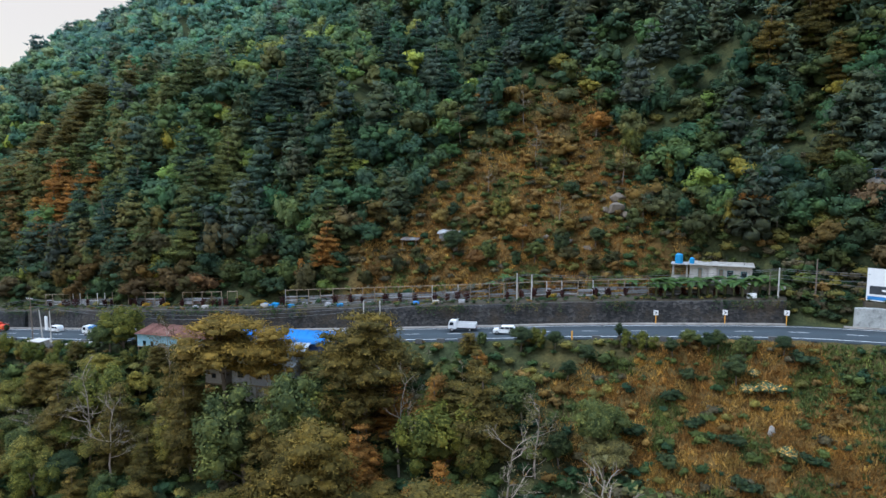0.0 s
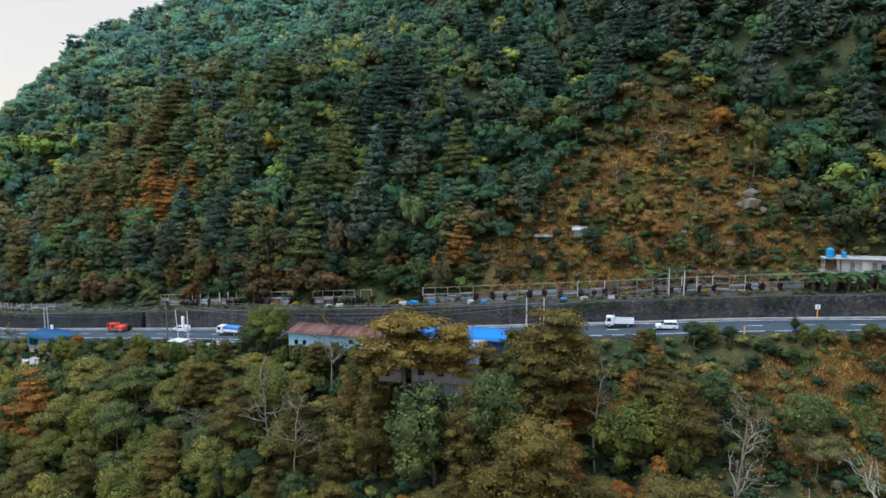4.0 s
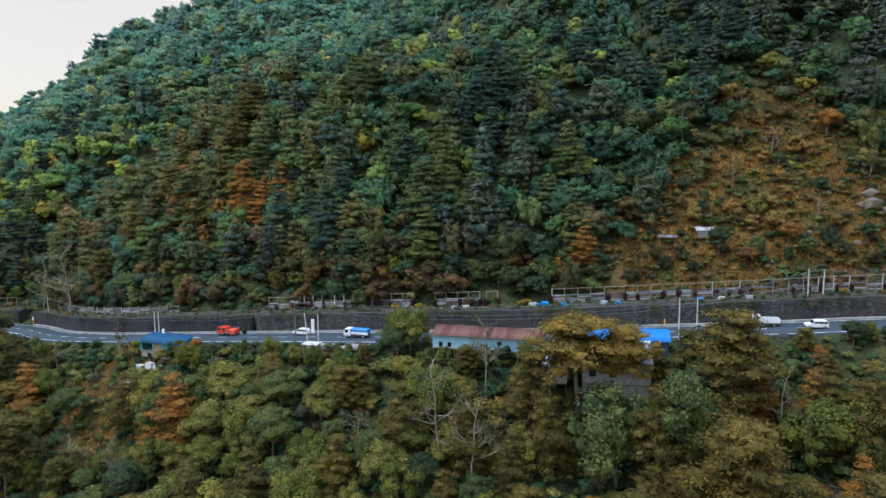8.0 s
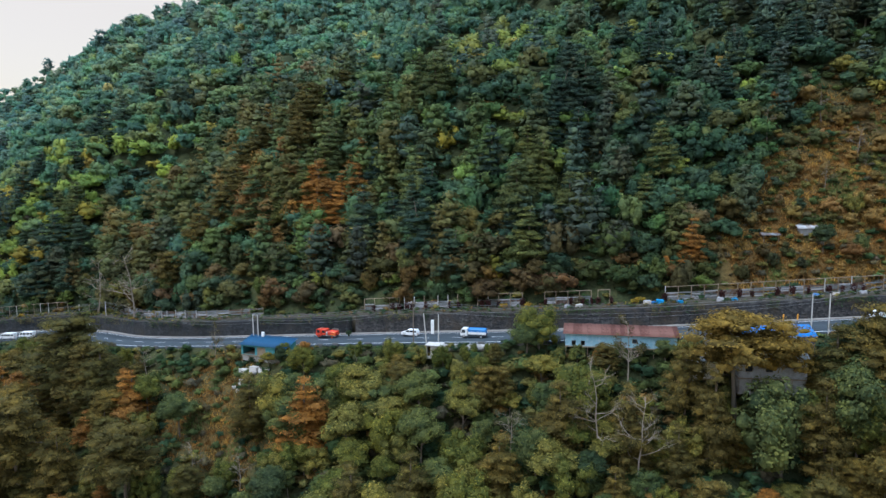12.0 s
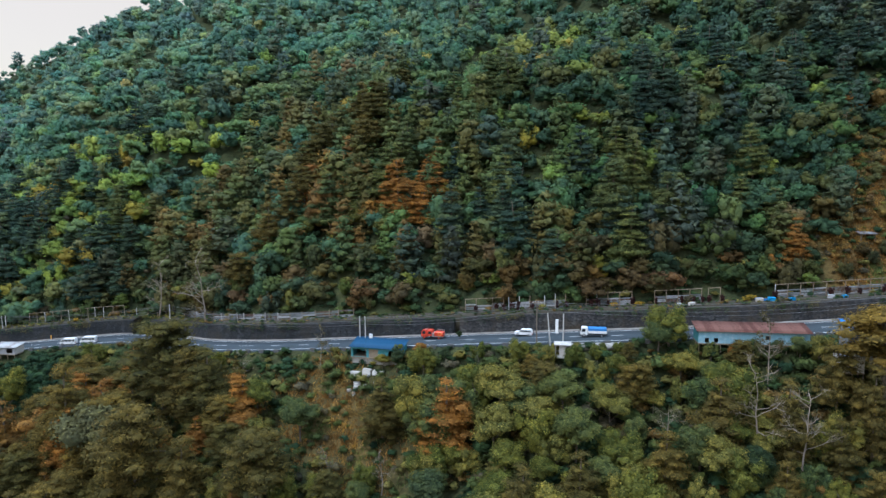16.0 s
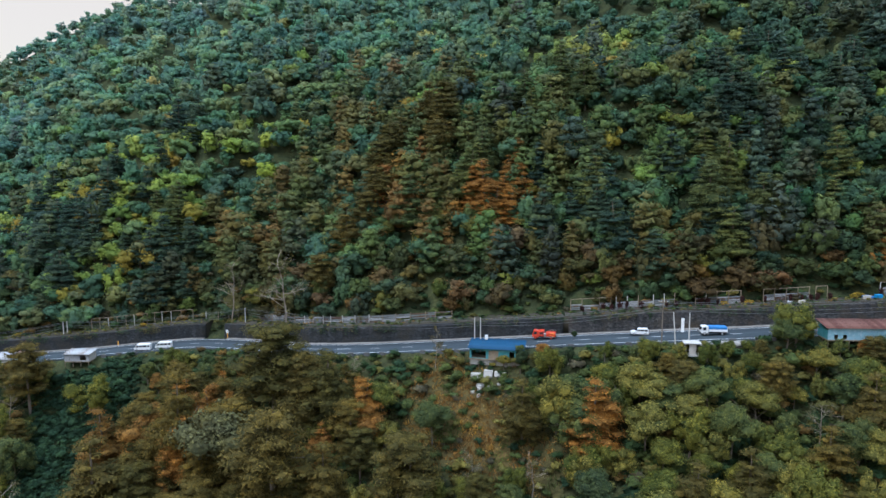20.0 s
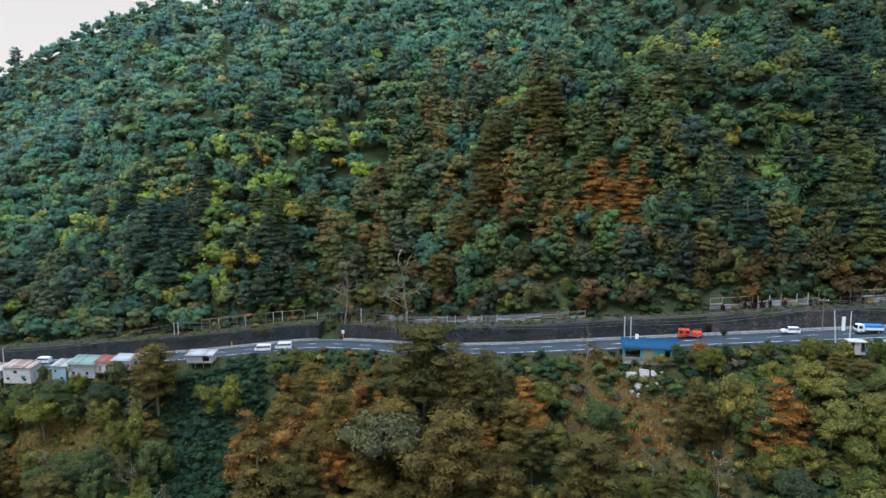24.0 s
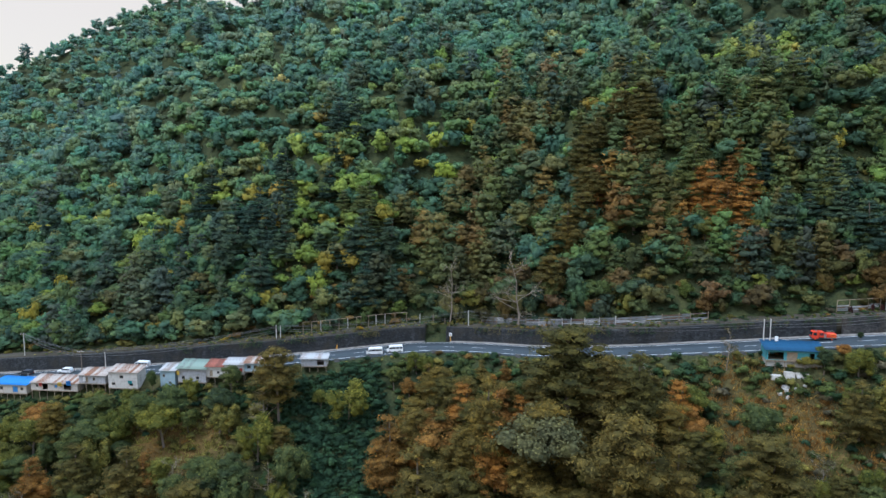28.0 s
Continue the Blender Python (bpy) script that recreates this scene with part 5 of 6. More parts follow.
shack("roadside_stall", "white-walled stall with a grey-white sheet roof", -273.4, -11.8, 6.2, 4.6, -0.2, 2.9, 0.8, WHITE_WALL, WHITE_ROOF, rb, [(0.8, 1.7, 1.2, 2.2, W), (3.0, 3.9, 0.8, 1.6, W)], 2.6)
shack("roadside_stall", "pale blue-grey stall with a rust-streaked sheet roof", -267.2, -11.8, 7.6, 4.6, 0.1, 2.5, 0.7, BLUE_WALL, PALE_RUST_ROOF, rb, [(0.8, 1.9, 0.9, 1.9, W), (2.8, 3.9, 0.9, 1.9, W), (5.6, 6.6, 0.9, 1.9, "open")], 2.4)
shack("roadside_stall", "small white stall with a white sheet roof and grey side", -251.0, -10.6, 7.6, 4.4, 0.0, 2.2, 0.5, GREY_BOARD, WHITE_ROOF, rb, [(4.8, 6.8, 0.3, 1.9, "open")], 1.8, side=WHITE_WALL)
# house under a deep blue roof
shack("roadside_house", "teal-walled stilted house with a deep blue sheet roof and rubble below", -134.5, -11.6, 13.4, 5.0, -1.3, 2.7, 1.1, TEAL_WALL, DEEP_BLUE_ROOF, rb,
      [(0.5, 4.2, 0.1, 2.1, "open"), (4.9, 7.4, 0.0, 2.2, D), (10.2, 11.4, 0.2, 2.1, "open")], 3.0, over=0.5, skirt=1.7)
# long shed with a rusty roof
shack("roadside_shed", "long pale blue shed with a patchy rusty red sheet roof", -53.4, -11.2, 24.0, 5.2, -0.3, 2.8, 0.9, SHED_WALL, SHED_ROOF, rb, [(1.4, 2.3, 0.1, 1.2, "open"), (3.4, 4.3, 0.1, 1.2, "open"), (14.5, 15.6, 1.0, 2.0, W)], 2.2, over=0.5, side=TEAL_WALL)
# high blue roof with a lower grey lean-to
shack("hillside_building", "blue-walled building with a bright blue sheet roof above a grey lean-to", -27.6, -18.2, 20.5, 4.6, -2.4, 5.6, 1.2, NAVY_WALL, BLUE_ROOF, rb, [(14.8, 16.0, 3.0, 4.2, W)], 2.0, over=0.4, skirt=3.2, side=SHEET_FENCE)
shack("lean_to", "grey ribbed-roof shed with pale walls standing below the blue roof", -28.6, -25.8, 12.6, 7.2, -3.5, 4.2, 2.4, GREY_BOARD, GREY_ROOF, rb, [(1.2, 2.6, 1.2, 2.6, W), (5.0, 6.4, 1.2, 2.6, W)], 3.0, over=0.3, skirt=3.4)
shack("shed", "white-walled little shed half hidden behind pine branches", -38.5, -23.0, 4.6, 4.0, -4.0, 3.4, 0.6, WHITE_WALL, GREY_ROOF, rb, [(1.4, 2.4, 1.0, 2.0, W)], 2.6)


def build_guard_hut():
    hut = new("guard_hut")
    part("floor", boxed(-2.3, 2.3, -0.9, 2.9, -0.3, 0.0), CONCRETE, hut, "bare concrete slab")
    part("wall", boxed(-1.7, -1.58, 0.0, 2.6, 0.004, 2.55), WHITE_WALL, hut)
    part("wall", boxed(1.58, 1.7, 0.0, 2.6, 0.004, 2.55), WHITE_WALL, hut)
    part("wall", boxed(-1.575, 1.575, 2.45, 2.6, 0.004, 2.55), WHITE_WALL, hut)
    part("wall", boxed(-0.75, 0.75, 0.0, 0.12, 0.004, 2.55), CREAM_WALL, hut)
    part("roof", boxed(-2.0, 2.0, -0.35, 2.9, 2.56, 2.8, bevel=0.03), WHITE_WALL, hut, "flat white concrete roof slab")
    hut.matrix_basis = upright(-92.8, -11.4, -1.8)
    tagged(hut, "small white concrete guard hut with open sides and flat roof", "hut")
    drum = bmesh.new()
    prof = [(0.0, 0.38), (0.06, 0.42), (0.45, 0.4), (0.5, 0.42), (0.95, 0.4), (1.15, 0.42), (1.2, 0.36)]
    tube(drum, [(0, 0, h) for h, _ in prof], [q for _, q in prof], 14)
    me = bpy.data.meshes.new("water_drum")
    drum.to_mesh(me)
    drum.free()
    me.materials.append(TANK_BLUE)
    ob = tagged(new("water_drum", me), "blue plastic water drum standing before the hut", "drum")
    ob.matrix_basis = upright(-92.2, -11.4, -1.8) @ pose(0.5, -0.45, 0.01)


def build_hill_house():
    """White flat-roofed concrete house on the terrace, with tanks on its roof."""
    h = new("concrete_house")
    # front wall runs along X from 0 to 13
    wall_with_openings(h, 0, 12.6, 0, 0, 3.0, 0.2, WHITE_WALL, [(1.7, 2.6, 0.1, 2.3, D), (6.0, 6.9, 0.1, 2.3, D), (7.6, 8.9, 0.8, 2.1, W), (10.4, 11.6, 0.7, 2.0, W)], TEAL_WALL)
    part("wall", boxed(0, 0.2, 0.205, 5.6, 0, 3.0), WHITE_WALL, h)
    part("wall", boxed(12.4, 12.6, 0.205, 5.6, 0, 3.0), CREAM_WALL, h)
    part("wall", boxed(0.205, 12.395, 5.4, 5.6, 0, 3.0), WHITE_WALL, h)
    part("roof", boxed(-0.5, 13.1, -0.9, 6.1, 3.01, 3.26, bevel=0.04), CONCRETE, h, "flat weathered concrete roof slab")
    part("screen", boxed(3.9, 5.6, -0.5, -0.38, -0.1, 2.9), WHITE_WALL, h, "white sheet hung over the porch")
    part("floor", boxed(-3.9, 12.9, -1.2, 5.7, -0.5, -0.01), CONCRETE, h)
    for x in (-3.6, -0.7):
        for y in (-0.7, 2.6):
            part("post", boxed(x, x + 0.25, y, y + 0.25, 0, 3.0), CONCRETE, h)
    part("porch_roof", boxed(-3.9, -0.51, -1.0, 3.0, 3.02, 3.2), GREY_BOARD, h, "grey slab over the open porch")
    for k in range(5):
        part("step", boxed(-3.3, -0.8, 1.9, 2.05, 0.3 + 0.5 * k, 0.42 + 0.5 * k), TIMBER, h)
    for x, y in ((2.5, 5.0), (7.5, 5.2), (11.0, 1.0)):
        part("rebar", tube(bmesh.new(), [(x, y, 3.2), (x, y, 4.6)], [0.05, 0.04], 5), DARK_STEEL, h)
    h.matrix_basis = pose(54.2, 151.2, 6.5, 0, 0, -21.5)
    tagged(h, "white flat-roofed concrete house with an open porch on the terrace", "house")
    for x, y, s, n in ((-2.3, 0.2, 1.0, "large"), (0.4, 0.3, 0.62, "small")):
        bm = bmesh.new()
        prof = [(0.0, 0.78), (0.08, 0.84), (0.5, 0.82), (1.0, 0.85), (1.5, 0.82), (1.85, 0.8), (2.1, 0.45), (2.2, 0.2)]
        tube(bm, [(0, 0, z * s) for z, _ in prof], [q * s for _, q in prof], 16)
        me = bpy.data.meshes.new("water_tank")
        bm.to_mesh(me)
        bm.free()
        me.materials.append(TANK_BLUE)
        ob = tagged(new("water_tank", me), "%s blue plastic water tank on the house roof" % n, "water tank")
        ob.matrix_basis = h.matrix_basis @ pose(x, y, 3.22 if n == "large" else 3.28)
    # terrace wall before it
    part_wall = solid_ribbon("wall_4", 66, 48, [(12.6, WALL_H - 0.4), (12.6, 6.6), (12.9, 6.6), (12.9, WALL_H - 0.4)], CONCRETE, "low pale concrete terrace wall before the house", "wall")


def build_upper_house():
    h = new("concrete_house")
    wall_with_openings(h, 0, 9, 0, 0, 2.9, 0.2, WHITE_WALL, [(1.6, 2.4, 0.9, 1.9, W), (4.0, 5.2, 0.8, 1.9, W)], BLUE_PAINT)
    part("wall", boxed(0, 0.2, 0.205, 5, 0, 2.9), WHITE_WALL, h)
    part("wall", boxed(8.8, 9, 0.205, 5, 0, 2.9), WHITE_WALL, h)
    part("roof", boxed(-0.5, 9.5, -0.5, 5.4, 2.91, 3.1, bevel=0.03), BLUE_WALL, h)
    part("foundation", boxed(0.1, 8.9, 0.1, 4.9, -4, -0.01), CONCRETE, h)
    h.matrix_basis = pose(92.5, 152.5, ground_at(94, 153) + 0.3, 0, 0, -24)
    tagged(h, "small white concrete house high on the slope", "house")


def build_hill_shack():
    r = np.random.default_rng(61)
    h = new("hill_shack")
    part("wall", boxed(-2.2, 2.2, 0, 0.12, 0, 1.9), GREY_BOARD, h)
    part("wall", boxed(-2.2, -2.08, 0.125, 3, 0, 1.9), GREY_BOARD, h)
    part("wall", boxed(2.08, 2.2, 0.125, 3, 0, 1.9), GREY_BOARD, h)
    sheet_roof(h, -2.7, 2.7, -0.5, 1.8, 3.3, 2.7, WHITE_ROOF, r)
    h.matrix_basis = pose(1.2, 172, ground_at(1, 172) + 1.0, 0, 0, -12)
    tagged(h, "little shack with a whitish sheet roof half buried in shrubs", "shack")
    h = new("hill_shack")
    for x in (-1.8, 1.8):
        for y in (0, 2.4):
            part("post", boxed(x - 0.08, x + 0.08, y, y + 0.15, -1, 1.7), TIMBER, h)
    sheet_roof(h, -2.3, 2.3, -0.4, 1.7, 2.9, 2.2, SHEET_FENCE, r)
    h.matrix_basis = pose(-8.5, 173, ground_at(-8.5, 173) + 0.9, 0, 0, -14)
    tagged(h, "open lean-to with a dark sheet roof on the slope", "shelter")


def build_billboard():
    b = new("billboard")
    part("panel", boxed(0, 9, 0, 0.25, 0, 6.2), WHITE_PAINT, b, "white printed panel")
    part("print", boxed(0.5, 9.0, -0.012, -0.004, 1.3, 2.9), DARK_PAINT, b, "dark blue printed arch band")
    part("print", boxed(0.2, 9.0, -0.012, -0.004, 0.2, 0.9), BLUE_PAINT, b)
    for k in range(5):
        part("lettering", boxed(2.5 + 1.1 * k, 3.3 + 1.1 * k, -0.022, -0.014, 1.9, 2.3), WHITE_PAINT, b)
    for x in (0.5, 4.5, 8.5):
        part("post", boxed(x - 0.12, x + 0.12, 0.26, 0.5, -5.5, 6.0), DARK_STEEL, b)
    b.matrix_basis = pose(80.6, 130.5, 5.6, 0, 0, -38)
    tagged(b, "white roadside billboard with dark blue print on steel posts", "billboard")


build_guard_hut()
build_hill_house()
build_upper_house()
build_hill_shack()
build_billboard()


# ---------------------------------------------------------------- fence on the terrace


def fence(x_from, x_to, rail, boards, label, height=3.8, gap=3.35, seed=0):
    r = np.random.default_rng(seed)
    top = new("fence")
    s0, s1 = ALONG[np.argmin(abs(LINE[:, 0] - x_from))], ALONG[np.argmin(abs(LINE[:, 0] - x_to))]
    n = max(1, round((s1 - s0) / gap))
    pts = []
    for k in range(n + 1):
        i = int(np.argmin(abs(ALONG - (s0 + (s1 - s0) * k / n))))
        p = LINE[i, :2] + SIDE[i] * 12.4
        pts.append(Vector((p[0], p[1], LINE[i, 2] + WALL_H + 0.25)))
    spots = []
    for k, p in enumerate(pts):
        h = height * r.uniform(0.97, 1.02)
        bm = tube(bmesh.new(), [p - Vector((0, 0, 0.4)), p + Vector((r.normal(0, 0.05), 0, h))], [0.12, 0.1], 6)
        part("post", bm, POLE_CONCRETE if r.random() < 0.3 else TIMBER, top)
        spots.append(p)
        if k == len(pts) - 1:
            continue
        q = pts[k + 1]
        if rail:
            part("rail", tube(bmesh.new(), [p + Vector((0, 0, height - 0.12)), q + Vector((0, 0, height - 0.12))], [0.09, 0.09], 5), TIMBER, top)
        if boards:
            for j in range(5):
                if r.random() < 0.08:
                    continue
                z = 0.15 + 0.42 * j
                back = (q - p).orthogonal().normalized()
                side = Vector((-(q - p).y, (q - p).x, 0)).normalized() * (-0.3 if (q - p).x < 0 else 0.3)
                a, b = p + side + Vector((0, 0, z + r.normal(0, 0.04))), q + side + Vector((0, 0, z + r.normal(0, 0.04)))
                bm = bmesh.new()
                up = Vector((0, 0, 0.34))
                th = side.normalized() * 0.05
                vs = [bm.verts.new(v) for v in (a, b, b + up, a + up, a + th, b + th, b + up + th, a + up + th)]
                for f in ((0, 1, 2, 3), (7, 6, 5, 4), (0, 4, 5, 1), (1, 5, 6, 2), (2, 6, 7, 3), (3, 7, 4, 0)):
                    bm.faces.new([vs[w] for w in f])
                bmesh.ops.recalc_face_normals(bm, faces=bm.faces)
                part("board", bm, SHEET_FENCE if r.random() < 0.7 else GREY_BOARD, top)
    tagged(top, label, "fence")
    return spots


LEAF_MAROON = leafy("maroon_leaves", (0.02, 0.01, 0.01), (0.09, 0.035, 0.03))
PROTOS["maroon"] = [make_tree("cordyline_shrub", "vine", LEAF_MAROON, 320, 0.06, 71, "dark maroon-leaved shrub planted along the fence", "shrub", limbs=3)]
PROTOS["yellow"] = [make_tree("flowering_shrub", "shrub", leafy("yellow_flowers", (0.12, 0.1, 0.02), (0.55, 0.33, 0.03)), 700, 0.045, 72, "rounded shrub covered in yellow-orange flowers", "shrub", limbs=3, cores=False)]


def speckled(name):
    """Green leaves with orange blossoms among them."""
    m = Mat(name, 0.6)
    c = m.ramp(m.island(), [(0.0, (0.02, 0.05, 0.02)), (0.72, (0.06, 0.1, 0.03)), (0.76, (0.6, 0.28, 0.03)), (1.0, (0.75, 0.42, 0.06))])
    return m.colour(c).m


PROTOS["blossom"] = [make_tree("flowering_shrub", "shrub", speckled("orange_blossom_leaves"), 1100, 0.04, 76, "large green shrub dotted with orange blossoms on the dry slope", "shrub", limbs=4, cores=False)]
PROTOS["bush"] = [make_tree("shrub", "shrub", LEAF_DEEP, 420, 0.06, 73, "dark green rounded shrub on the dry slope", "shrub", limbs=3)]

rf = np.random.default_rng(64)
for k in range(16):
    p = place(70 + rf.uniform(-3.4, 3.4), rf.uniform(8.5, 17))
    plant("bush", p.x, p.y, rf.uniform(1.2, 3.0), 1.1, r=rf)
for k in range(8):
    p = place(-218 + rf.uniform(-1.6, 1.6), rf.uniform(9, 15))
    plant("bush", p.x, p.y, rf.uniform(0.9, 1.8), 1.1, r=rf)
SPOTS = fence(56, -41.5, True, True, "long fence of pale posts, top rail and old boards", seed=1)
SPOTS += fence(-55, -57.5, True, False, "short frame of two posts with a rail", seed=2)
SPOTS += fence(-60, -71.5, True, True, "fence of pale posts with a top rail and old boards", seed=3)
SPOTS += fence(-77, -88.5, True, True, "fence of posts with a rusty top rail and boards", seed=4)
SPOTS += fence(-93, -108, False, True, "low fence of weathered boards between posts", seed=5)
SPOTS += fence(-110.5, -119, True, True, "fence of posts with a timber top rail", seed=6)
fence(-214, -221, False, False, "row of bare fence posts above the wall", seed=7, height=3.0)
fence(-224, -259, True, False, "row of pale fence posts with a thin rail above the wall", seed=8, height=4.0, gap=3.0)
fence(-150, -208, False, True, "weathered board fence half hidden by trees", seed=9, height=2.6, gap=4.5)
for p in SPOTS:
    q = p + Vector((rf.normal(0, 0.5), -0.9, 0))
    if rf.random() < 0.8:
        plant("maroon", q.x, q.y, rf.uniform(1.9, 2.7), 0.9, z=p.z, r=rf)
for x, d in ((-74.5, 11.0), (-49.8, 11.0), (-47.5, 11.5), (-81, 11), (22, 10.8), (-240, 9.2), (-284, 10)):
    p = place(x, d, WALL_H + 0.3)
    plant("yellow", p.x, p.y, rf.uniform(1.9, 2.8), 1.0, z=p.z, r=rf)
for x, y, kind in ((52.4, 115.2, "blossom"), (55.4, 114.0, "blossom"), (54, 117.5, "blossom"), (53.4, 103, "blossom"), (56, 101.5, "bush"), (47, 108, "bush"), (42, 112, "bush"), (46, 101, "bush"), (36, 106, "bush"), (50, 97, "bush"),
                   (31, 112, "bush"), (62, 117, "bush"), (40, 118, "bush"), (29, 104, "bush"), (58, 95, "bush"), (44, 121, "bush"), (35, 97, "bush")):
    plant(kind, x, y, rf.uniform(2.8, 4.2), rf.uniform(1.0, 1.35), r=rf)


# ---------------------------------------------------------------- banana plants
def make_banana(seed):
    r = np.random.default_rng(seed)
    top = new("banana_plant")
    part("stem", tube(bmesh.new(), [(0, 0, -0.3), (0.03, 0, 1.0), (0.0, 0.05, 2.1)], [0.16, 0.13, 0.08], 7), worn("banana_stem", (0.1, 0.11, 0.04)), top)
    for k in range(9):
        a, ln, el = k * 2.4 + r.normal(0, 0.3), r.uniform(1.7, 2.5), r.uniform(0.5, 1.2)
        bm = bmesh.new()
        prev = None
        for i in range(7):
            t = i / 6
            rad = ln * t * math.cos(el * (1 - 0.4 * t))
            z = 2.0 + ln * (math.sin(el) * t - 0.75 * t * t)
            w = 0.34 * math.sin(math.pi * min(1, 0.12 + 0.88 * t)) + 0.02
            c, s = math.cos(a), math.sin(a)
            mid = Vector((c * rad, s * rad, z))
            sd = Vector((-s, c, 0)) * w
            cur = [bm.verts.new(mid - sd - Vector((0, 0, 0.1 * w / 0.34))), bm.verts.new(mid), bm.verts.new(mid + sd - Vector((0, 0, 0.1 * w / 0.34)))]
            if prev:
                bm.faces.new((prev[0], prev[1], cur[1], cur[0]))
                bm.faces.new((prev[1], prev[2], cur[2], cur[1]))
            prev = cur
        part("leaf", bm, LEAF_BANANA, top)
    top.location = (0, -900, -300)
    return tagged(top, "banana plant with broad arching green leaves", "banana plant")


PROTOS["banana"] = [make_banana(81), make_banana(82)]
for k in range(26):
    p = place(42 + 0.85 * k + rf.normal(0, 0.4), rf.uniform(9.8, 12.0), WALL_H + 0.2)
    tagged(plant("banana", p.x, p.y, rf.uniform(1.2, 1.8), 1.15, z=p.z, r=rf), group="banana plants below the house")
for x, d in ((8, 15), (11.5, 15.5), (15, 15), (19, 16), (38, 14)):
    p = place(x, d)
    plant("banana", p.x, p.y, rf.uniform(1.1, 1.4), 1.0, r=rf)


# ---------------------------------------------------------------- poles, wires, signs, roadside bits
def utility_pole(x, d, dz, height, lean=0.0, arm=False, mat=None, label="pale concrete utility pole beside the road", radius=0.17):
    top = new("utility_pole")
    part("shaft", tube(bmesh.new(), [(0, 0, -0.5), (0, 0, height * 0.5), (0, 0, height)], [radius, radius * 0.85, radius * 0.65], 8), mat or POLE_CONCRETE, top)
    if arm:
        part("crossarm", boxed(-1.1, 1.1, -0.22, -0.1, height - 0.7, height - 0.55), TIMBER, top)
        for k in (-0.95, -0.35, 0.35, 0.95):
            part("insulator", tube(bmesh.new(), [(k, -0.16, height - 0.55), (k, -0.16, height - 0.3)], [0.07, 0.05], 6), WHITE_PAINT, top)
    top.matrix_basis = upright(x, d, dz) @ pose(0, 0, 0, 0, lean, 0)
    return tagged(top, label, "utility pole")


utility_pole(15.2, 9.4, WALL_H, 6.6, 0)
utility_pole(17.2, 9.4, WALL_H, 6.2, 1)
utility_pole(64.0, 9.0, WALL_H, 6.4, 0)
utility_pole(61.6, 9.8, WALL_H, 5.4, 0, mat=BARK, label="thin dark timber pole on the terrace")
utility_pole(69.5, 10.5, WALL_H, 8.0, 0, mat=BARK, label="thin dark timber pole beside the path")
utility_pole(-99.5, -6.9, 0.0, 11.0, 0, True, BARK, "tall dark timber utility pole with a crossarm")
utility_pole(-95.6, -6.7, 0.0, 7.6, -5)
utility_pole(-93.2, -6.9, 0.0, 7.4, 0)
utility_pole(-140.2, -6.7, 0.0, 8.8, 0)
utility_pole(-139.2, -6.8, 0.0, 8.8, 0)
utility_pole(-15.2, -6.9, 0.0, 9.0, 0)
utility_pole(-11.8, -6.9, 0.0, 8.8, 0)
utility_pole(-350, 9.4, WALL_H, 8.2, 0, True)
utility_pole(-320.5, -6.9, 0.0, 9.4, 0, True, BARK, "dark timber utility pole with a crossarm")
utility_pole(-313, -6.9, 0.0, 8.2, 0)
utility_pole(-267, 9.2, WALL_H, 4.6, 0)
utility_pole(-264.8, 9.2, WALL_H, 4.6, 0)
utility_pole(-210, 9.2, WALL_H, 5.2, 0)

box_ob = part("meter_box", boxed(-0.35, 0.35, -0.2, 0.2, 0, 3.4, bevel=0.03), WHITE_PAINT)
box_ob.matrix_basis = upright(-94.4, -6.7, 2.6)
tagged(box_ob, "tall white panel fixed between two poles", "panel")
box_ob = part("meter_box", boxed(-0.4, 0.4, -0.2, 0.2, 0, 3.6, bevel=0.03), WHITE_PAINT)
box_ob.matrix_basis = upright(-138.2, -6.8, 0.4)
tagged(box_ob, "tall white panel standing beside the poles", "panel")


def wires():
    anchors = [(-350, 9.4, WALL_H + 8), (-320.5, -6.9, 9.0), (-266, 9.2, WALL_H + 4.4), (-210, 9.2, WALL_H + 5), (-139.7, -6.75, 8.4), (-99.5, -6.9, 10.4), (-15.2, -6.9, 8.7), (16, 9.4, WALL_H + 6.3), (64, 9.0, WALL_H + 6.2), (140, 9, WALL_H + 7)]
    top = new("power_lines")
    for (xa, da, za), (xb, db, zb) in zip(anchors, anchors[1:]):
        a, b = place(xa, da, za), place(xb, db, zb)
        for k, drop in ((0, 0.0), (1, 0.35), (2, 1.3), (3, 2.0)):
            pts = []
            n = 14
            for i in range(n + 1):
                t = i / n
                p = a.lerp(b, t)
                p.z -= drop + 4 * t * (1 - t) * (a - b).length * (0.018 + 0.004 * k)
                p.y += 0.3 * k
                pts.append(p)
            part("wire", tube(bmesh.new(), pts, [0.042] * len(pts), 4), WIRE_GREY, top)
    tagged(top, "dark power and telephone cables strung along the road", "power lines")


wires()


def road_sign(x, d):
    s = new("road_sign")
    part("post", boxed(-0.09, 0.09, -0.09, 0.09, -0.3, 2.05), YELLOW_PAINT, s, "yellow-painted post")
    part("board", boxed(-0.48, 0.48, -0.13, -0.095, 1.75, 2.75, bevel=0.02), WHITE_PAINT, s, "white sign board")
    # an arrow-like mark
    bm = bmesh.new()
    prism(bm, [(-0.25, 1.95), (-0.05, 1.95), (0.25, 2.25), (-0.05, 2.55), (-0.25, 2.55), (0.05, 2.25)], "y", -0.142, -0.134)
    part("mark", bm, DARK_PAINT, s, "black chevron mark")
    s.matrix_basis = upright(x, d, 0.2)
    return tagged(s, "white chevron road sign on a yellow post", "road sign", group="road signs along the bend")


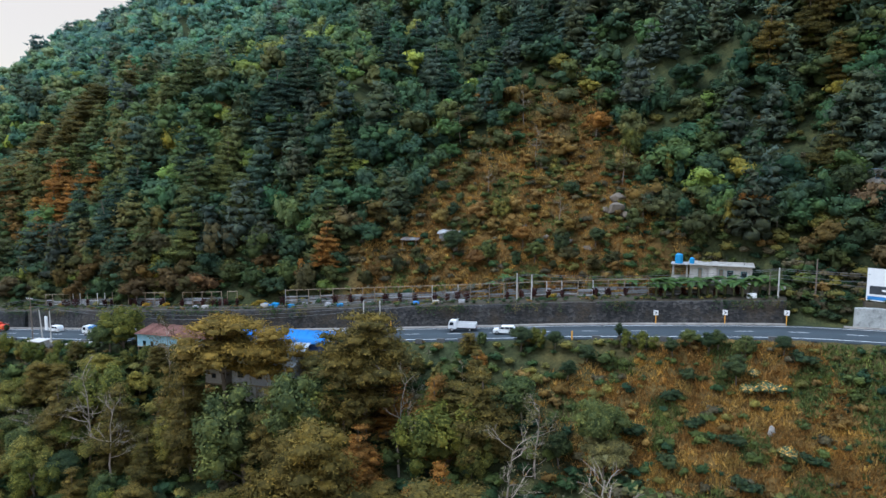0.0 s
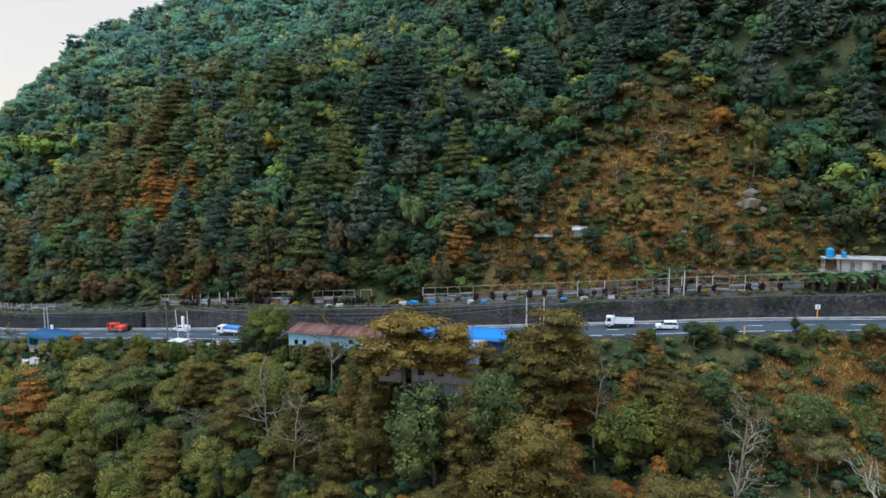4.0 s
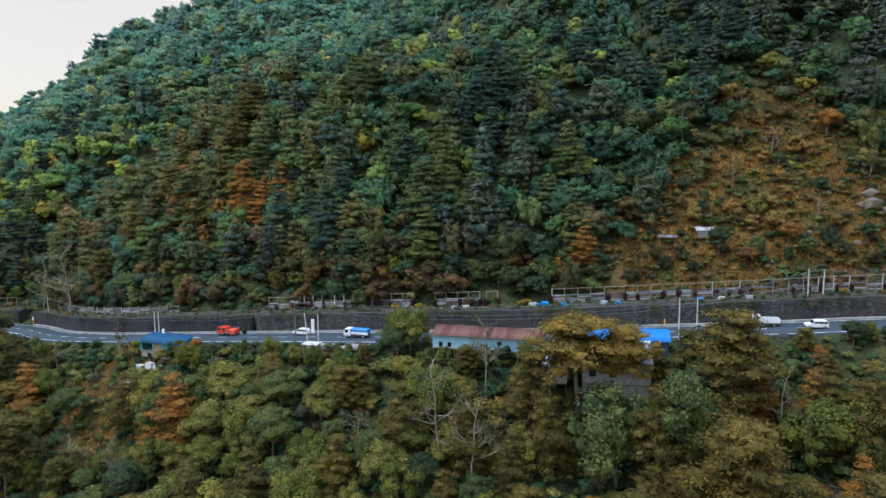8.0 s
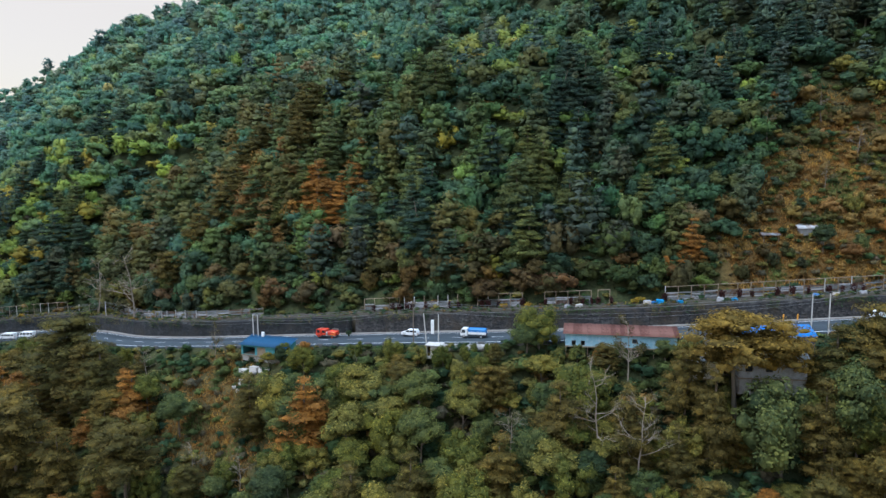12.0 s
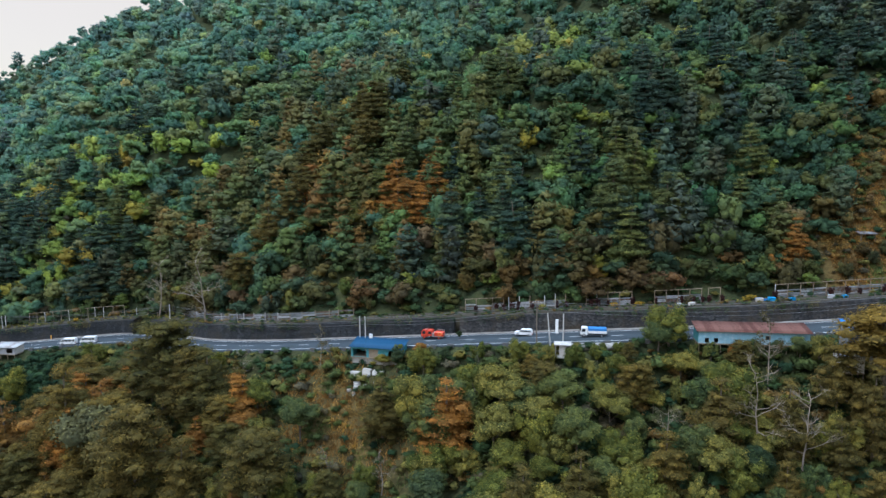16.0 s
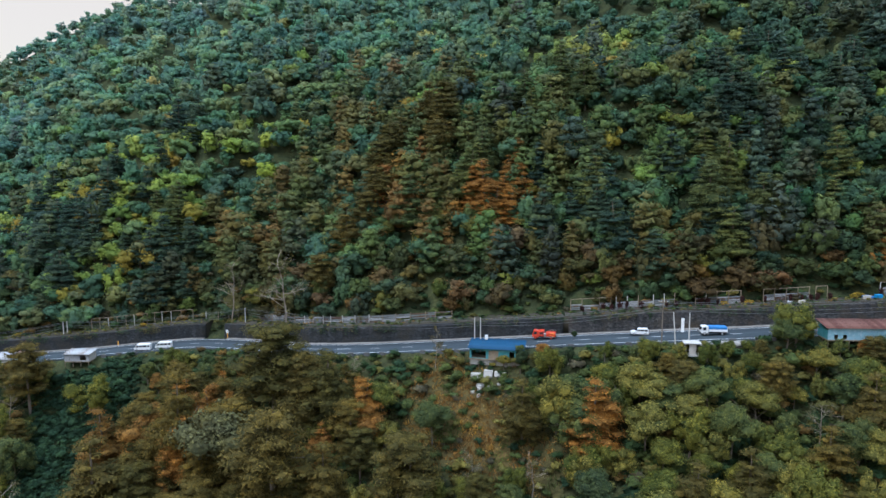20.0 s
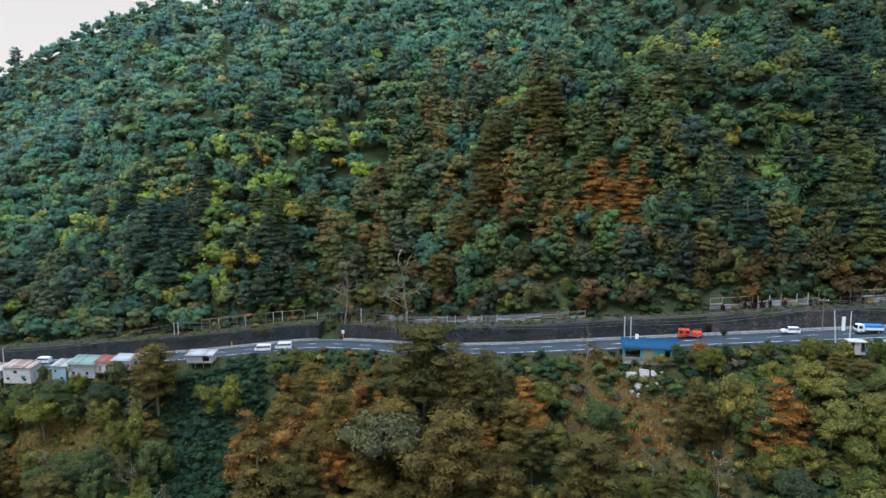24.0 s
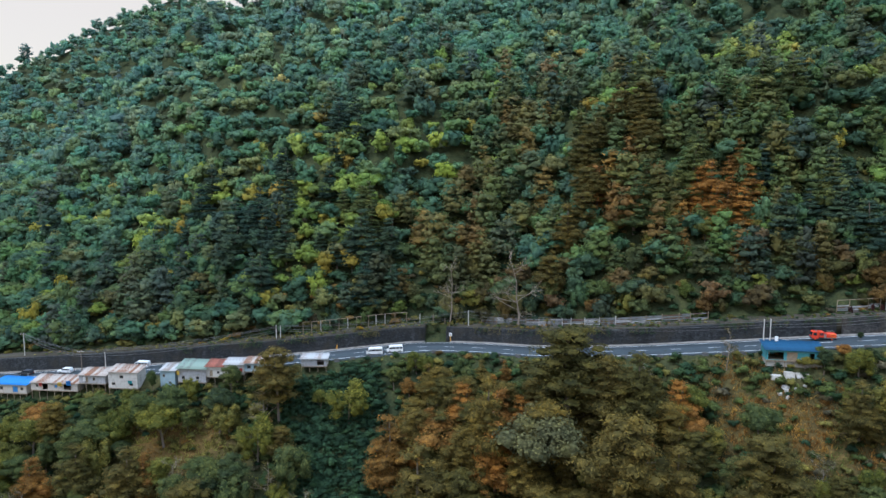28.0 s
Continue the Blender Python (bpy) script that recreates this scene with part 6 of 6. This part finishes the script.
for x in (42.5, 54.8, 65.0, -213.0):
    road_sign(x, 6.2)


def bollard(x, d):
    b = part("bollard", boxed(-0.14, 0.14, -0.14, 0.14, -0.2, 1.5, bevel=0.04), YELLOW_PAINT)
    b.matrix_basis = upright(x, d, 0.1)
    tagged(b, "orange-yellow painted marker post at the road's edge", "bollard")


for x, d in ((26.5, -6.8), (-12.5, 6.1), (-247, 6.1), (-16, 6.1)):
    bollard(x, d)

# guard blocks on the valley edge
blk = bmesh.new()
prism(blk, [(-0.28, -0.4), (0.28, -0.4), (0.2, 0.62), (-0.2, 0.62)], "x", -0.8, 0.8)
bmesh.ops.bevel(blk, geom=blk.edges[:], offset=0.04, segments=1, affect="EDGES")
first = part("guard_block", blk, worn("dirty_concrete", (0.1, 0.1, 0.095), 0.9, stain=(0.03, 0.03, 0.025)))
tagged(first, "short weathered concrete guard block at the road's edge", "guard block", group="guard blocks along the valley edge")
first.matrix_basis = upright(62, -6.6, 0)
for k in range(1, 92):
    x = 62 - 4.4 * k
    if any(a < x < b for a, b in ((-70, -43), (-98, -88), (-142, -126), (-345, -246))):
        continue
    if rf.random() < 0.35:
        continue
    copy_thing(first, upright(x, -6.6, rf.uniform(-0.15, 0.05), rf.normal(0, 3)))

# rocks, rubble and rubbish
def boulder(x, y, s, z=None, mat=None, label="weathered grey rock jutting from the slope", squash=0.7, name="boulder"):
    bm = bmesh.new()
    for _ in range(26):
        v = Vector(rf.normal(0, 1, 3)).normalized() * rf.uniform(0.75, 1.15)
        bm.verts.new((v.x, v.y, v.z * squash))
    hull = bmesh.ops.convex_hull(bm, input=bm.verts)
    bmesh.ops.delete(bm, geom=[v for v in hull["geom_interior"] if isinstance(v, bmesh.types.BMVert)], context="VERTS")
    bmesh.ops.bevel(bm, geom=bm.edges[:], offset=0.05, segments=1, affect="EDGES")
    ob = part(name, bm, mat or ROCK)
    ob.matrix_basis = pose(x, y, (ground_at(x, y) if z is None else z) + 0.1 * s, 0, 0, rf.uniform(0, 360)) @ Matrix.Diagonal((s, s, s, 1))
    return tagged(ob, label, "rock")


for x, y, s in ((42.6, 170.5, 2.6), (44.5, 169, 1.8), (40.5, 172, 1.6), (43.5, 173.5, 2.2), (30, 166, 1.3), (25, 168, 1.0), (14, 164, 1.1), (34, 163, 1.4), (-9, 176, 1.2), (3, 170, 1.0), (20, 171, 1.1), (-90, 206.5, 2.2), (-91.5, 205.5, 1.4), (-88.5, 206.5, 1.3),
                (88, 155, 2.0), (90, 154.5, 1.6), (86, 155.5, 1.4), (89, 157, 1.8), (71, 155, 1.1), (73, 154, 0.9)):
    boulder(x, y, s)
boulder(53, 108, 0.75, label="pale upright stone standing in the dry grass", squash=1.6, mat=CONCRETE)
for x, y, s in ((-142, 180.5, 1.3), (-140.5, 178, 1.1), (-141.5, 176.5, 1.2), (-139, 180, 0.9), (-143, 178.2, 1.0), (-137.5, 181.5, 1.2)):
    boulder(x, y, s * 0.55, mat=CONCRETE, label="pale rubble dumped below the blue-roofed house", name="rubble")

def broken_slab(x, y, z, w, dp, hg, turn, tilt):
    """A thrown-down piece of white concrete with chipped edges."""
    bm = boxed(-w / 2, w / 2, -dp / 2, dp / 2, 0, hg, bevel=0.08)
    for v in bm.verts:
        v.co += Vector(rf.normal(0, 0.07, 3))
    ob = part("concrete_slab", bm, WHITE_WALL)
    ob.matrix_basis = pose(x, y, z, tilt, 0, turn)
    return tagged(ob, "broken white concrete slab lying below the blue-roofed house", "rubble")


for dx, w, hg in ((0.0, 2.6, 1.0), (2.6, 2.2, 1.5), (5.0, 3.0, 0.9)):
    q = place(-138.5 + dx, -13.6)
    broken_slab(q.x, q.y, ground_at(q.x, q.y) - 0.3, w, 1.4, hg + 0.3, heading(-137) + 180, 6)
for dx, dd, w in ((0.0, -16.4, 1.6), (0.9, -17.2, 1.2), (-0.8, -17.8, 1.0), (0.4, -18.6, 0.8)):
    q = place(-138.2 + dx, dd)
    broken_slab(q.x, q.y, ground_at(q.x, q.y) - 0.15, w, w * 0.7, 0.8, 40 * dx + 15, 14)

trash_mats = [WHITE_PAINT, BLUE_PAINT, TANK_BLUE, CREAM_WALL, GREY_BOARD]
for x, d, dz in [(-44 - 0.9 * k, 10.2 + 0.3 * (k % 3), WALL_H + 0.2) for k in range(4)] + [(-39, 9.4, WALL_H + 0.2), (-27, 9.3, WALL_H + 0.2), (-29.5, 9.6, WALL_H + 0.2), (-8, 9.5, WALL_H + 0.2), (-3, 9.6, WALL_H + 0.2), (2, 9.5, WALL_H + 0.2), (-62, 9.6, WALL_H + 0.2), (-66, 9.7, WALL_H + 0.2), (60, 9.5, WALL_H + 0.1)]:
    s = rf.uniform(0.5, 0.95)
    bm = boxed(-s, s, -s * 0.6, s * 0.6, 0, s * 1.1, bevel=0.12)
    for v in bm.verts:
        v.co += Vector(rf.normal(0, 0.06, 3))
    ob = part("sack", bm, trash_mats[int(rf.integers(0, 5))])
    ob.matrix_basis = upright(x, d, dz, rf.uniform(-30, 30))
    tagged(ob, "pale tied bundle or sack lying on the terrace", "sack")
for k in range(7):
    x, y = 66 + 1.1 * k, 158.5 - 0.5 * k
    bm = boxed(-0.5, 0.5, -0.3, 0.3, 0, 0.8, bevel=0.08)
    ob = part("sack", bm, trash_mats[k % 5])
    ob.matrix_basis = pose(x, y, ground_at(x, y), 0, 0, 20 * k)
    tagged(ob, "bright tarpaulin bundle lying on the slope", "sack")


# washing and tarpaulins about the dwellings
cloth_mats = [worn("red_cloth", (0.45, 0.06, 0.04), 0.9), worn("yellow_cloth", (0.6, 0.42, 0.06), 0.9), BLUE_PAINT, WHITE_PAINT, worn("teal_cloth", (0.03, 0.3, 0.32), 0.9)]
for k, (x, d, z, w, h) in enumerate(((-329.5, -12.9, 0.2, 1.0, 1.1), (-324.2, -12.9, 0.0, 1.4, 1.2), (-321.5, -12.95, 0.0, 1.5, 1.5), (-316.6, -12.7, 1.0, 0.8, 1.4), (-303, -12.9, -0.6, 1.3, 0.9), (-272, -12.3, 0.6, 0.9, 1.0), (-289, -12.6, 1.0, 0.9, 1.3))):
    bm = bmesh.new()
    n = 6
    rows = [[bm.verts.new((w * i / n, 0.06 * math.sin(i * 1.9 + k) * (1 - j / 3), h * j / 3)) for i in range(n + 1)] for j in range(4)]
    for j in range(3):
        for i in range(n):
            bm.faces.new((rows[j][i], rows[j][i + 1], rows[j + 1][i + 1], rows[j + 1][i]))
    bmesh.ops.solidify(bm, geom=bm.faces[:], thickness=0.03)
    ob = part("hanging_cloth", bm, cloth_mats[k % 5])
    ob.matrix_basis = upright(x, d, z)
    tagged(ob, "coloured washing hung along the wall of a roadside dwelling", "cloth")

# ---------------------------------------------------------------- vehicles
def wheel(parent, x, y, r0=0.4, w=0.24, rim=None):
    t = part("wheel", tube(bmesh.new(), [(x, y - w / 2, r0), (x, y - w / 2 + 0.03, r0), (x, y + w / 2 - 0.03, r0), (x, y + w / 2, r0)], [r0 * 0.9, r0, r0, r0 * 0.9], 16), BLACK_RUBBER, parent)
    side = -1 if y < 0 else 1
    yy = y + side * (w / 2 + 0.012)
    part("rim", tube(bmesh.new(), [(x, yy - side * 0.02, r0), (x, yy, r0)], [r0 * 0.58, r0 * 0.5], 12), rim or CHROME, t)


def car(name, outline, glass, width, mat, wheels, label, r0=0.36, category="car", extra=None, x=0.0, d=0.0, facing=1):
    """A vehicle from its side outline (x forward, z), with side windows, windscreens, lights and wheels."""
    v = new(name)
    bm = bmesh.new()
    prism(bm, outline, "y", -width / 2, width / 2)
    bmesh.ops.bevel(bm, geom=[e for e in bm.edges if len(e.link_faces) == 2 and e.calc_face_angle() > 0.5], offset=0.07, segments=2, affect="EDGES")
    body = part("body", bm, mat, v)
    for q in glass:
        for s in (-1, 1):
            g = bmesh.new()
            y0 = s * (width / 2 + 0.006)
            prism(g, q, "y", min(y0, y0 - s * 0.03), max(y0, y0 - s * 0.03))
            part("side_window", g, GLASS_DARK, body)
    for wx in wheels:
        for s in (-1, 1):
            wheel(v, wx, s * (width / 2 - 0.1), r0)
    if extra:
        extra(v, width)
    v.matrix_basis = upright(x, d, 0.045) @ pose(0, 0, 0, 0, 0, 180 if facing < 0 else 0)
    return tagged(v, label, category)


def lights(v, front, back, width, z):
    for s in (-1, 1):
        part("headlight", boxed(front - 0.03, front + 0.02, s * (width / 2 - 0.3) - 0.14, s * (width / 2 - 0.3) + 0.14, z, z + 0.16), CHROME, v)
        part("tail_light", boxed(back - 0.02, back + 0.03, s * (width / 2 - 0.2) - 0.09, s * (width / 2 - 0.2) + 0.09, z, z + 0.25), RED_PAINT, v)


SUV = [(-2.25, 0.35), (2.2, 0.35), (2.28, 0.75), (2.1, 1.0), (1.15, 1.12), (0.5, 1.72), (-1.9, 1.78), (-2.25, 1.15)]
SUV_GLASS = [[(1.0, 1.16), (0.5, 1.62), (-0.1, 1.64), (-0.1, 1.16)], [(-0.2, 1.16), (-0.2, 1.64), (-1.1, 1.66), (-1.1, 1.16)], [(-1.2, 1.16), (-1.2, 1.66), (-1.85, 1.66), (-2.05, 1.16)]]
VAN = [(-2.5, 0.35), (2.35, 0.35), (2.5, 0.8), (2.3, 1.15), (1.65, 1.95), (1.2, 2.15), (-2.4, 2.15), (-2.5, 1.2)]
VAN_GLASS = [[(2.0, 1.2), (1.55, 1.8), (1.05, 1.8), (1.05, 1.2)], [(0.9, 1.25), (0.9, 1.8), (-0.2, 1.8), (-0.2, 1.25)], [(-0.35, 1.25), (-0.35, 1.8), (-1.35, 1.8), (-1.35, 1.25)], [(-1.5, 1.25), (-1.5, 1.8), (-2.3, 1.8), (-2.3, 1.25)]]


def suv_extra(v, w):
    lights(v, 2.26, -2.26, w, 0.7)
    g = bmesh.new()
    prism(g, [(1.1, 1.17), (0.55, 1.68), (0.59, 1.69), (1.14, 1.18)], "y", -w / 2 + 0.15, w / 2 - 0.15)
    part("windscreen", g, GLASS_DARK, v)
    part("bumper", boxed(2.2, 2.36, -w / 2 + 0.1, w / 2 - 0.1, 0.38, 0.62, bevel=0.04), DARK_PAINT, v)


def van_extra(v, w):
    lights(v, 2.48, -2.52, w, 0.8)
    g = bmesh.new()
    prism(g, [(2.27, 1.22), (1.7, 1.9), (1.74, 1.92), (2.31, 1.24)], "y", -w / 2 + 0.15, w / 2 - 0.15)
    part("windscreen", g, GLASS_DARK, v)
    part("bumper", boxed(2.42, 2.58, -w / 2 + 0.1, w / 2 - 0.1, 0.38, 0.62, bevel=0.04), DARK_PAINT, v)


def truck(name, label, cab_mat, bed, x, d, facing, length=6.0):
    """A light truck: tilted cab, chassis, and a load body built by bed(v, x0, x1, width)."""
    v = new(name)
    w, f = 2.1, length / 2
    bm = bmesh.new()
    prism(bm, [(f - 1.75, 0.55), (f, 0.55), (f, 1.25), (f - 0.25, 2.2), (f - 0.45, 2.35), (f - 1.75, 2.35)], "y", -w / 2, w / 2)
    bmesh.ops.bevel(bm, geom=[e for e in bm.edges if len(e.link_faces) == 2 and e.calc_face_angle() > 0.5], offset=0.06, segments=2, affect="EDGES")
    cab = part("cab", bm, cab_mat, v)
    for s in (-1, 1):
        y0 = s * (w / 2 + 0.006)
        g = bmesh.new()
        prism(g, [(f - 0.25, 1.35), (f - 0.42, 2.1), (f - 1.2, 2.1), (f - 1.2, 1.35)], "y", min(y0, y0 - s * 0.03), max(y0, y0 - s * 0.03))
        part("side_window", g, GLASS_DARK, cab)
    g = bmesh.new()
    prism(g, [(f - 0.005, 1.3), (f - 0.22, 2.12), (f - 0.18, 2.14), (f + 0.03, 1.3)], "y", -w / 2 + 0.15, w / 2 - 0.15)
    part("windscreen", g, GLASS_DARK, cab)
    part("bumper", boxed(f - 0.05, f + 0.12, -w / 2 + 0.05, w / 2 - 0.05, 0.45, 0.75, bevel=0.03), DARK_PAINT, v)
    part("chassis", boxed(-f, f - 1.8, -0.5, 0.5, 0.55, 0.85), DARK_STEEL, v)
    lights(v, f + 0.01, -f, w, 0.85)
    bed(v, -f, f - 1.85, w)
    for wx in (f - 0.85, -f + 1.25):
        for s in (-1, 1):
            wheel(v, wx, s * (w / 2 - 0.14), 0.44, 0.28, cab_mat if cab_mat is RED_PAINT else None)
    v.matrix_basis = upright(x, d, 0.045) @ pose(0, 0, 0, 0, 0, 180 if facing < 0 else 0)
    return tagged(v, label, "truck")


def fire_body(v, x0, x1, w):
    part("crew_cab", boxed(x1 - 1.2, x1, -w / 2, w / 2, 0.86, 2.35, bevel=0.06), RED_PAINT, v)
    for s in (-1, 1):
        y0 = s * (w / 2 + 0.006)
        part("side_window", boxed(x1 - 1.05, x1 - 0.15, min(y0, y0 - s * 0.03), max(y0, y0 - s * 0.03), 1.4, 2.05), GLASS_DARK, v)
    part("pump_panel", boxed(x1 - 1.75, x1 - 1.22, -w / 2 + 0.05, w / 2 - 0.05, 0.86, 1.7, bevel=0.03), CHROME, v, "bare metal pump panel")
    part("water_tank", boxed(x0 + 0.1, x1 - 1.78, -w / 2 + 0.1, w / 2 - 0.1, 0.86, 1.95, bevel=0.12), RED_PAINT, v)
    for s in (-1, 1):
        hose = bmesh.new()
        pts = [(x0 + 0.95 + 0.55 * math.cos(a), s * (w / 2 - 0.06), 1.42 + 0.42 * math.sin(a)) for a in np.linspace(0, 2 * math.pi, 14)]
        tube(hose, pts, [0.06] * 14, 5)
        part("hose", hose, YELLOW_PAINT, v, "coiled yellow hose")
    for k in range(5):
        part("rail", tube(bmesh.new(), [(x0 + 0.2 + 0.45 * k, -w / 2 + 0.15, 1.95), (x0 + 0.2 + 0.45 * k, -w / 2 + 0.15, 2.3)], [0.03, 0.03], 5), CHROME, v)
    part("rail", tube(bmesh.new(), [(x0 + 0.2, -w / 2 + 0.15, 2.3), (x0 + 2.0, -w / 2 + 0.15, 2.3)], [0.035, 0.035], 5), CHROME, v)
    part("light_bar", boxed(x1 + 0.5, x1 + 0.8, -0.7, 0.7, 2.36, 2.5, bevel=0.03), CHROME, v)
    part("running_board", boxed(x0, x1 - 1.2, -w / 2 - 0.08, w / 2 + 0.08, 0.7, 0.84), CHROME, v)


def dump_body(v, x0, x1, w):
    for s in (-1, 1):
        y = s * (w / 2 - 0.04)
        part("side_board", boxed(x0, x1, y - 0.04, y + 0.04, 0.95, 1.95), WHITE_PAINT, v)
        for k in range(5):
            xx = x0 + 0.15 + k * (x1 - x0 - 0.3) / 4
            part("rib", boxed(xx - 0.04, xx + 0.04, y + s * 0.042 - 0.03, y + s * 0.042 + 0.03, 0.95, 1.95), WHITE_PAINT, v)
    part("head_board", boxed(x1 - 0.08, x1 - 0.002, -w / 2 + 0.09, w / 2 - 0.09, 0.95, 2.6), WHITE_PAINT, v)
    part("tail_board", boxed(x0 + 0.002, x0 + 0.08, -w / 2 + 0.09, w / 2 - 0.09, 0.95, 1.9), WHITE_PAINT, v)
    part("bed_floor", boxed(x0, x1, -w / 2 + 0.085, w / 2 - 0.085, 0.86, 0.945), DARK_STEEL, v)


def tarp_body(v, x0, x1, w):
    part("bed_floor", boxed(x0, x1, -w / 2, w / 2, 0.86, 1.0), DARK_STEEL, v)
    for s in (-1, 1):
        y = s * (w / 2 - 0.04)
        part("side_board", boxed(x0, x1, y - 0.04, y + 0.04, 1.004, 1.6), WHITE_PAINT, v)
    bm = boxed(x0 + 0.05, x1 - 0.02, -w / 2 + 0.085, w / 2 - 0.085, 1.01, 2.35, bevel=0.18)
    part("tarpaulin", bm, BLUE_PAINT, v, "taut blue tarpaulin over the load")


truck("fire_truck", "small red fire truck with crew cab and metal pump panel", RED_PAINT, fire_body, -125.6, 2.5, -1, 6.2)
truck("dump_truck", "white dump truck driving along the road", WHITE_PAINT, dump_body, 3.8, 2.2, -1, 6.0)
truck("cargo_truck", "white-cabbed truck with a blue tarpaulin over its load", WHITE_PAINT, tarp_body, -86.0, -0.5, -1, 6.4)
car("car", SUV, SUV_GLASS, 1.85, WHITE_PAINT, (1.4, -1.4), "white multi-purpose car on the road", extra=suv_extra, x=12.5, d=-1.2, facing=-1)
car("car", SUV, SUV_GLASS, 1.85, WHITE_PAINT, (1.4, -1.4), "white multi-purpose car on the road", extra=suv_extra, x=-103, d=2.4, facing=-1)
car("van", VAN, VAN_GLASS, 1.9, WHITE_PAINT, (1.55, -1.5), "white passenger van parked at the road's edge", extra=van_extra, x=-234.4, d=-4.2, facing=-1, category="van")
car("van", VAN, VAN_GLASS, 1.9, WHITE_PAINT, (1.55, -1.5), "white passenger van parked behind another van", extra=van_extra, x=-228.2, d=-4.0, facing=-1, category="van")
car("car", SUV, SUV_GLASS, 1.85, WHITE_PAINT, (1.4, -1.4), "white car with dark windows on the lower road", extra=suv_extra, x=-331, d=2.0, facing=-1)
car("van", VAN, VAN_GLASS, 1.9, WHITE_PAINT, (1.55, -1.5), "white van standing behind the roadside houses", extra=van_extra, x=-307.5, d=3.0, facing=-1, category="van")
car("car", SUV, SUV_GLASS, 1.85, DARK_PAINT, (1.4, -1.4), "dark grey car on the lower road", extra=suv_extra, x=-344, d=2.0, facing=-1)
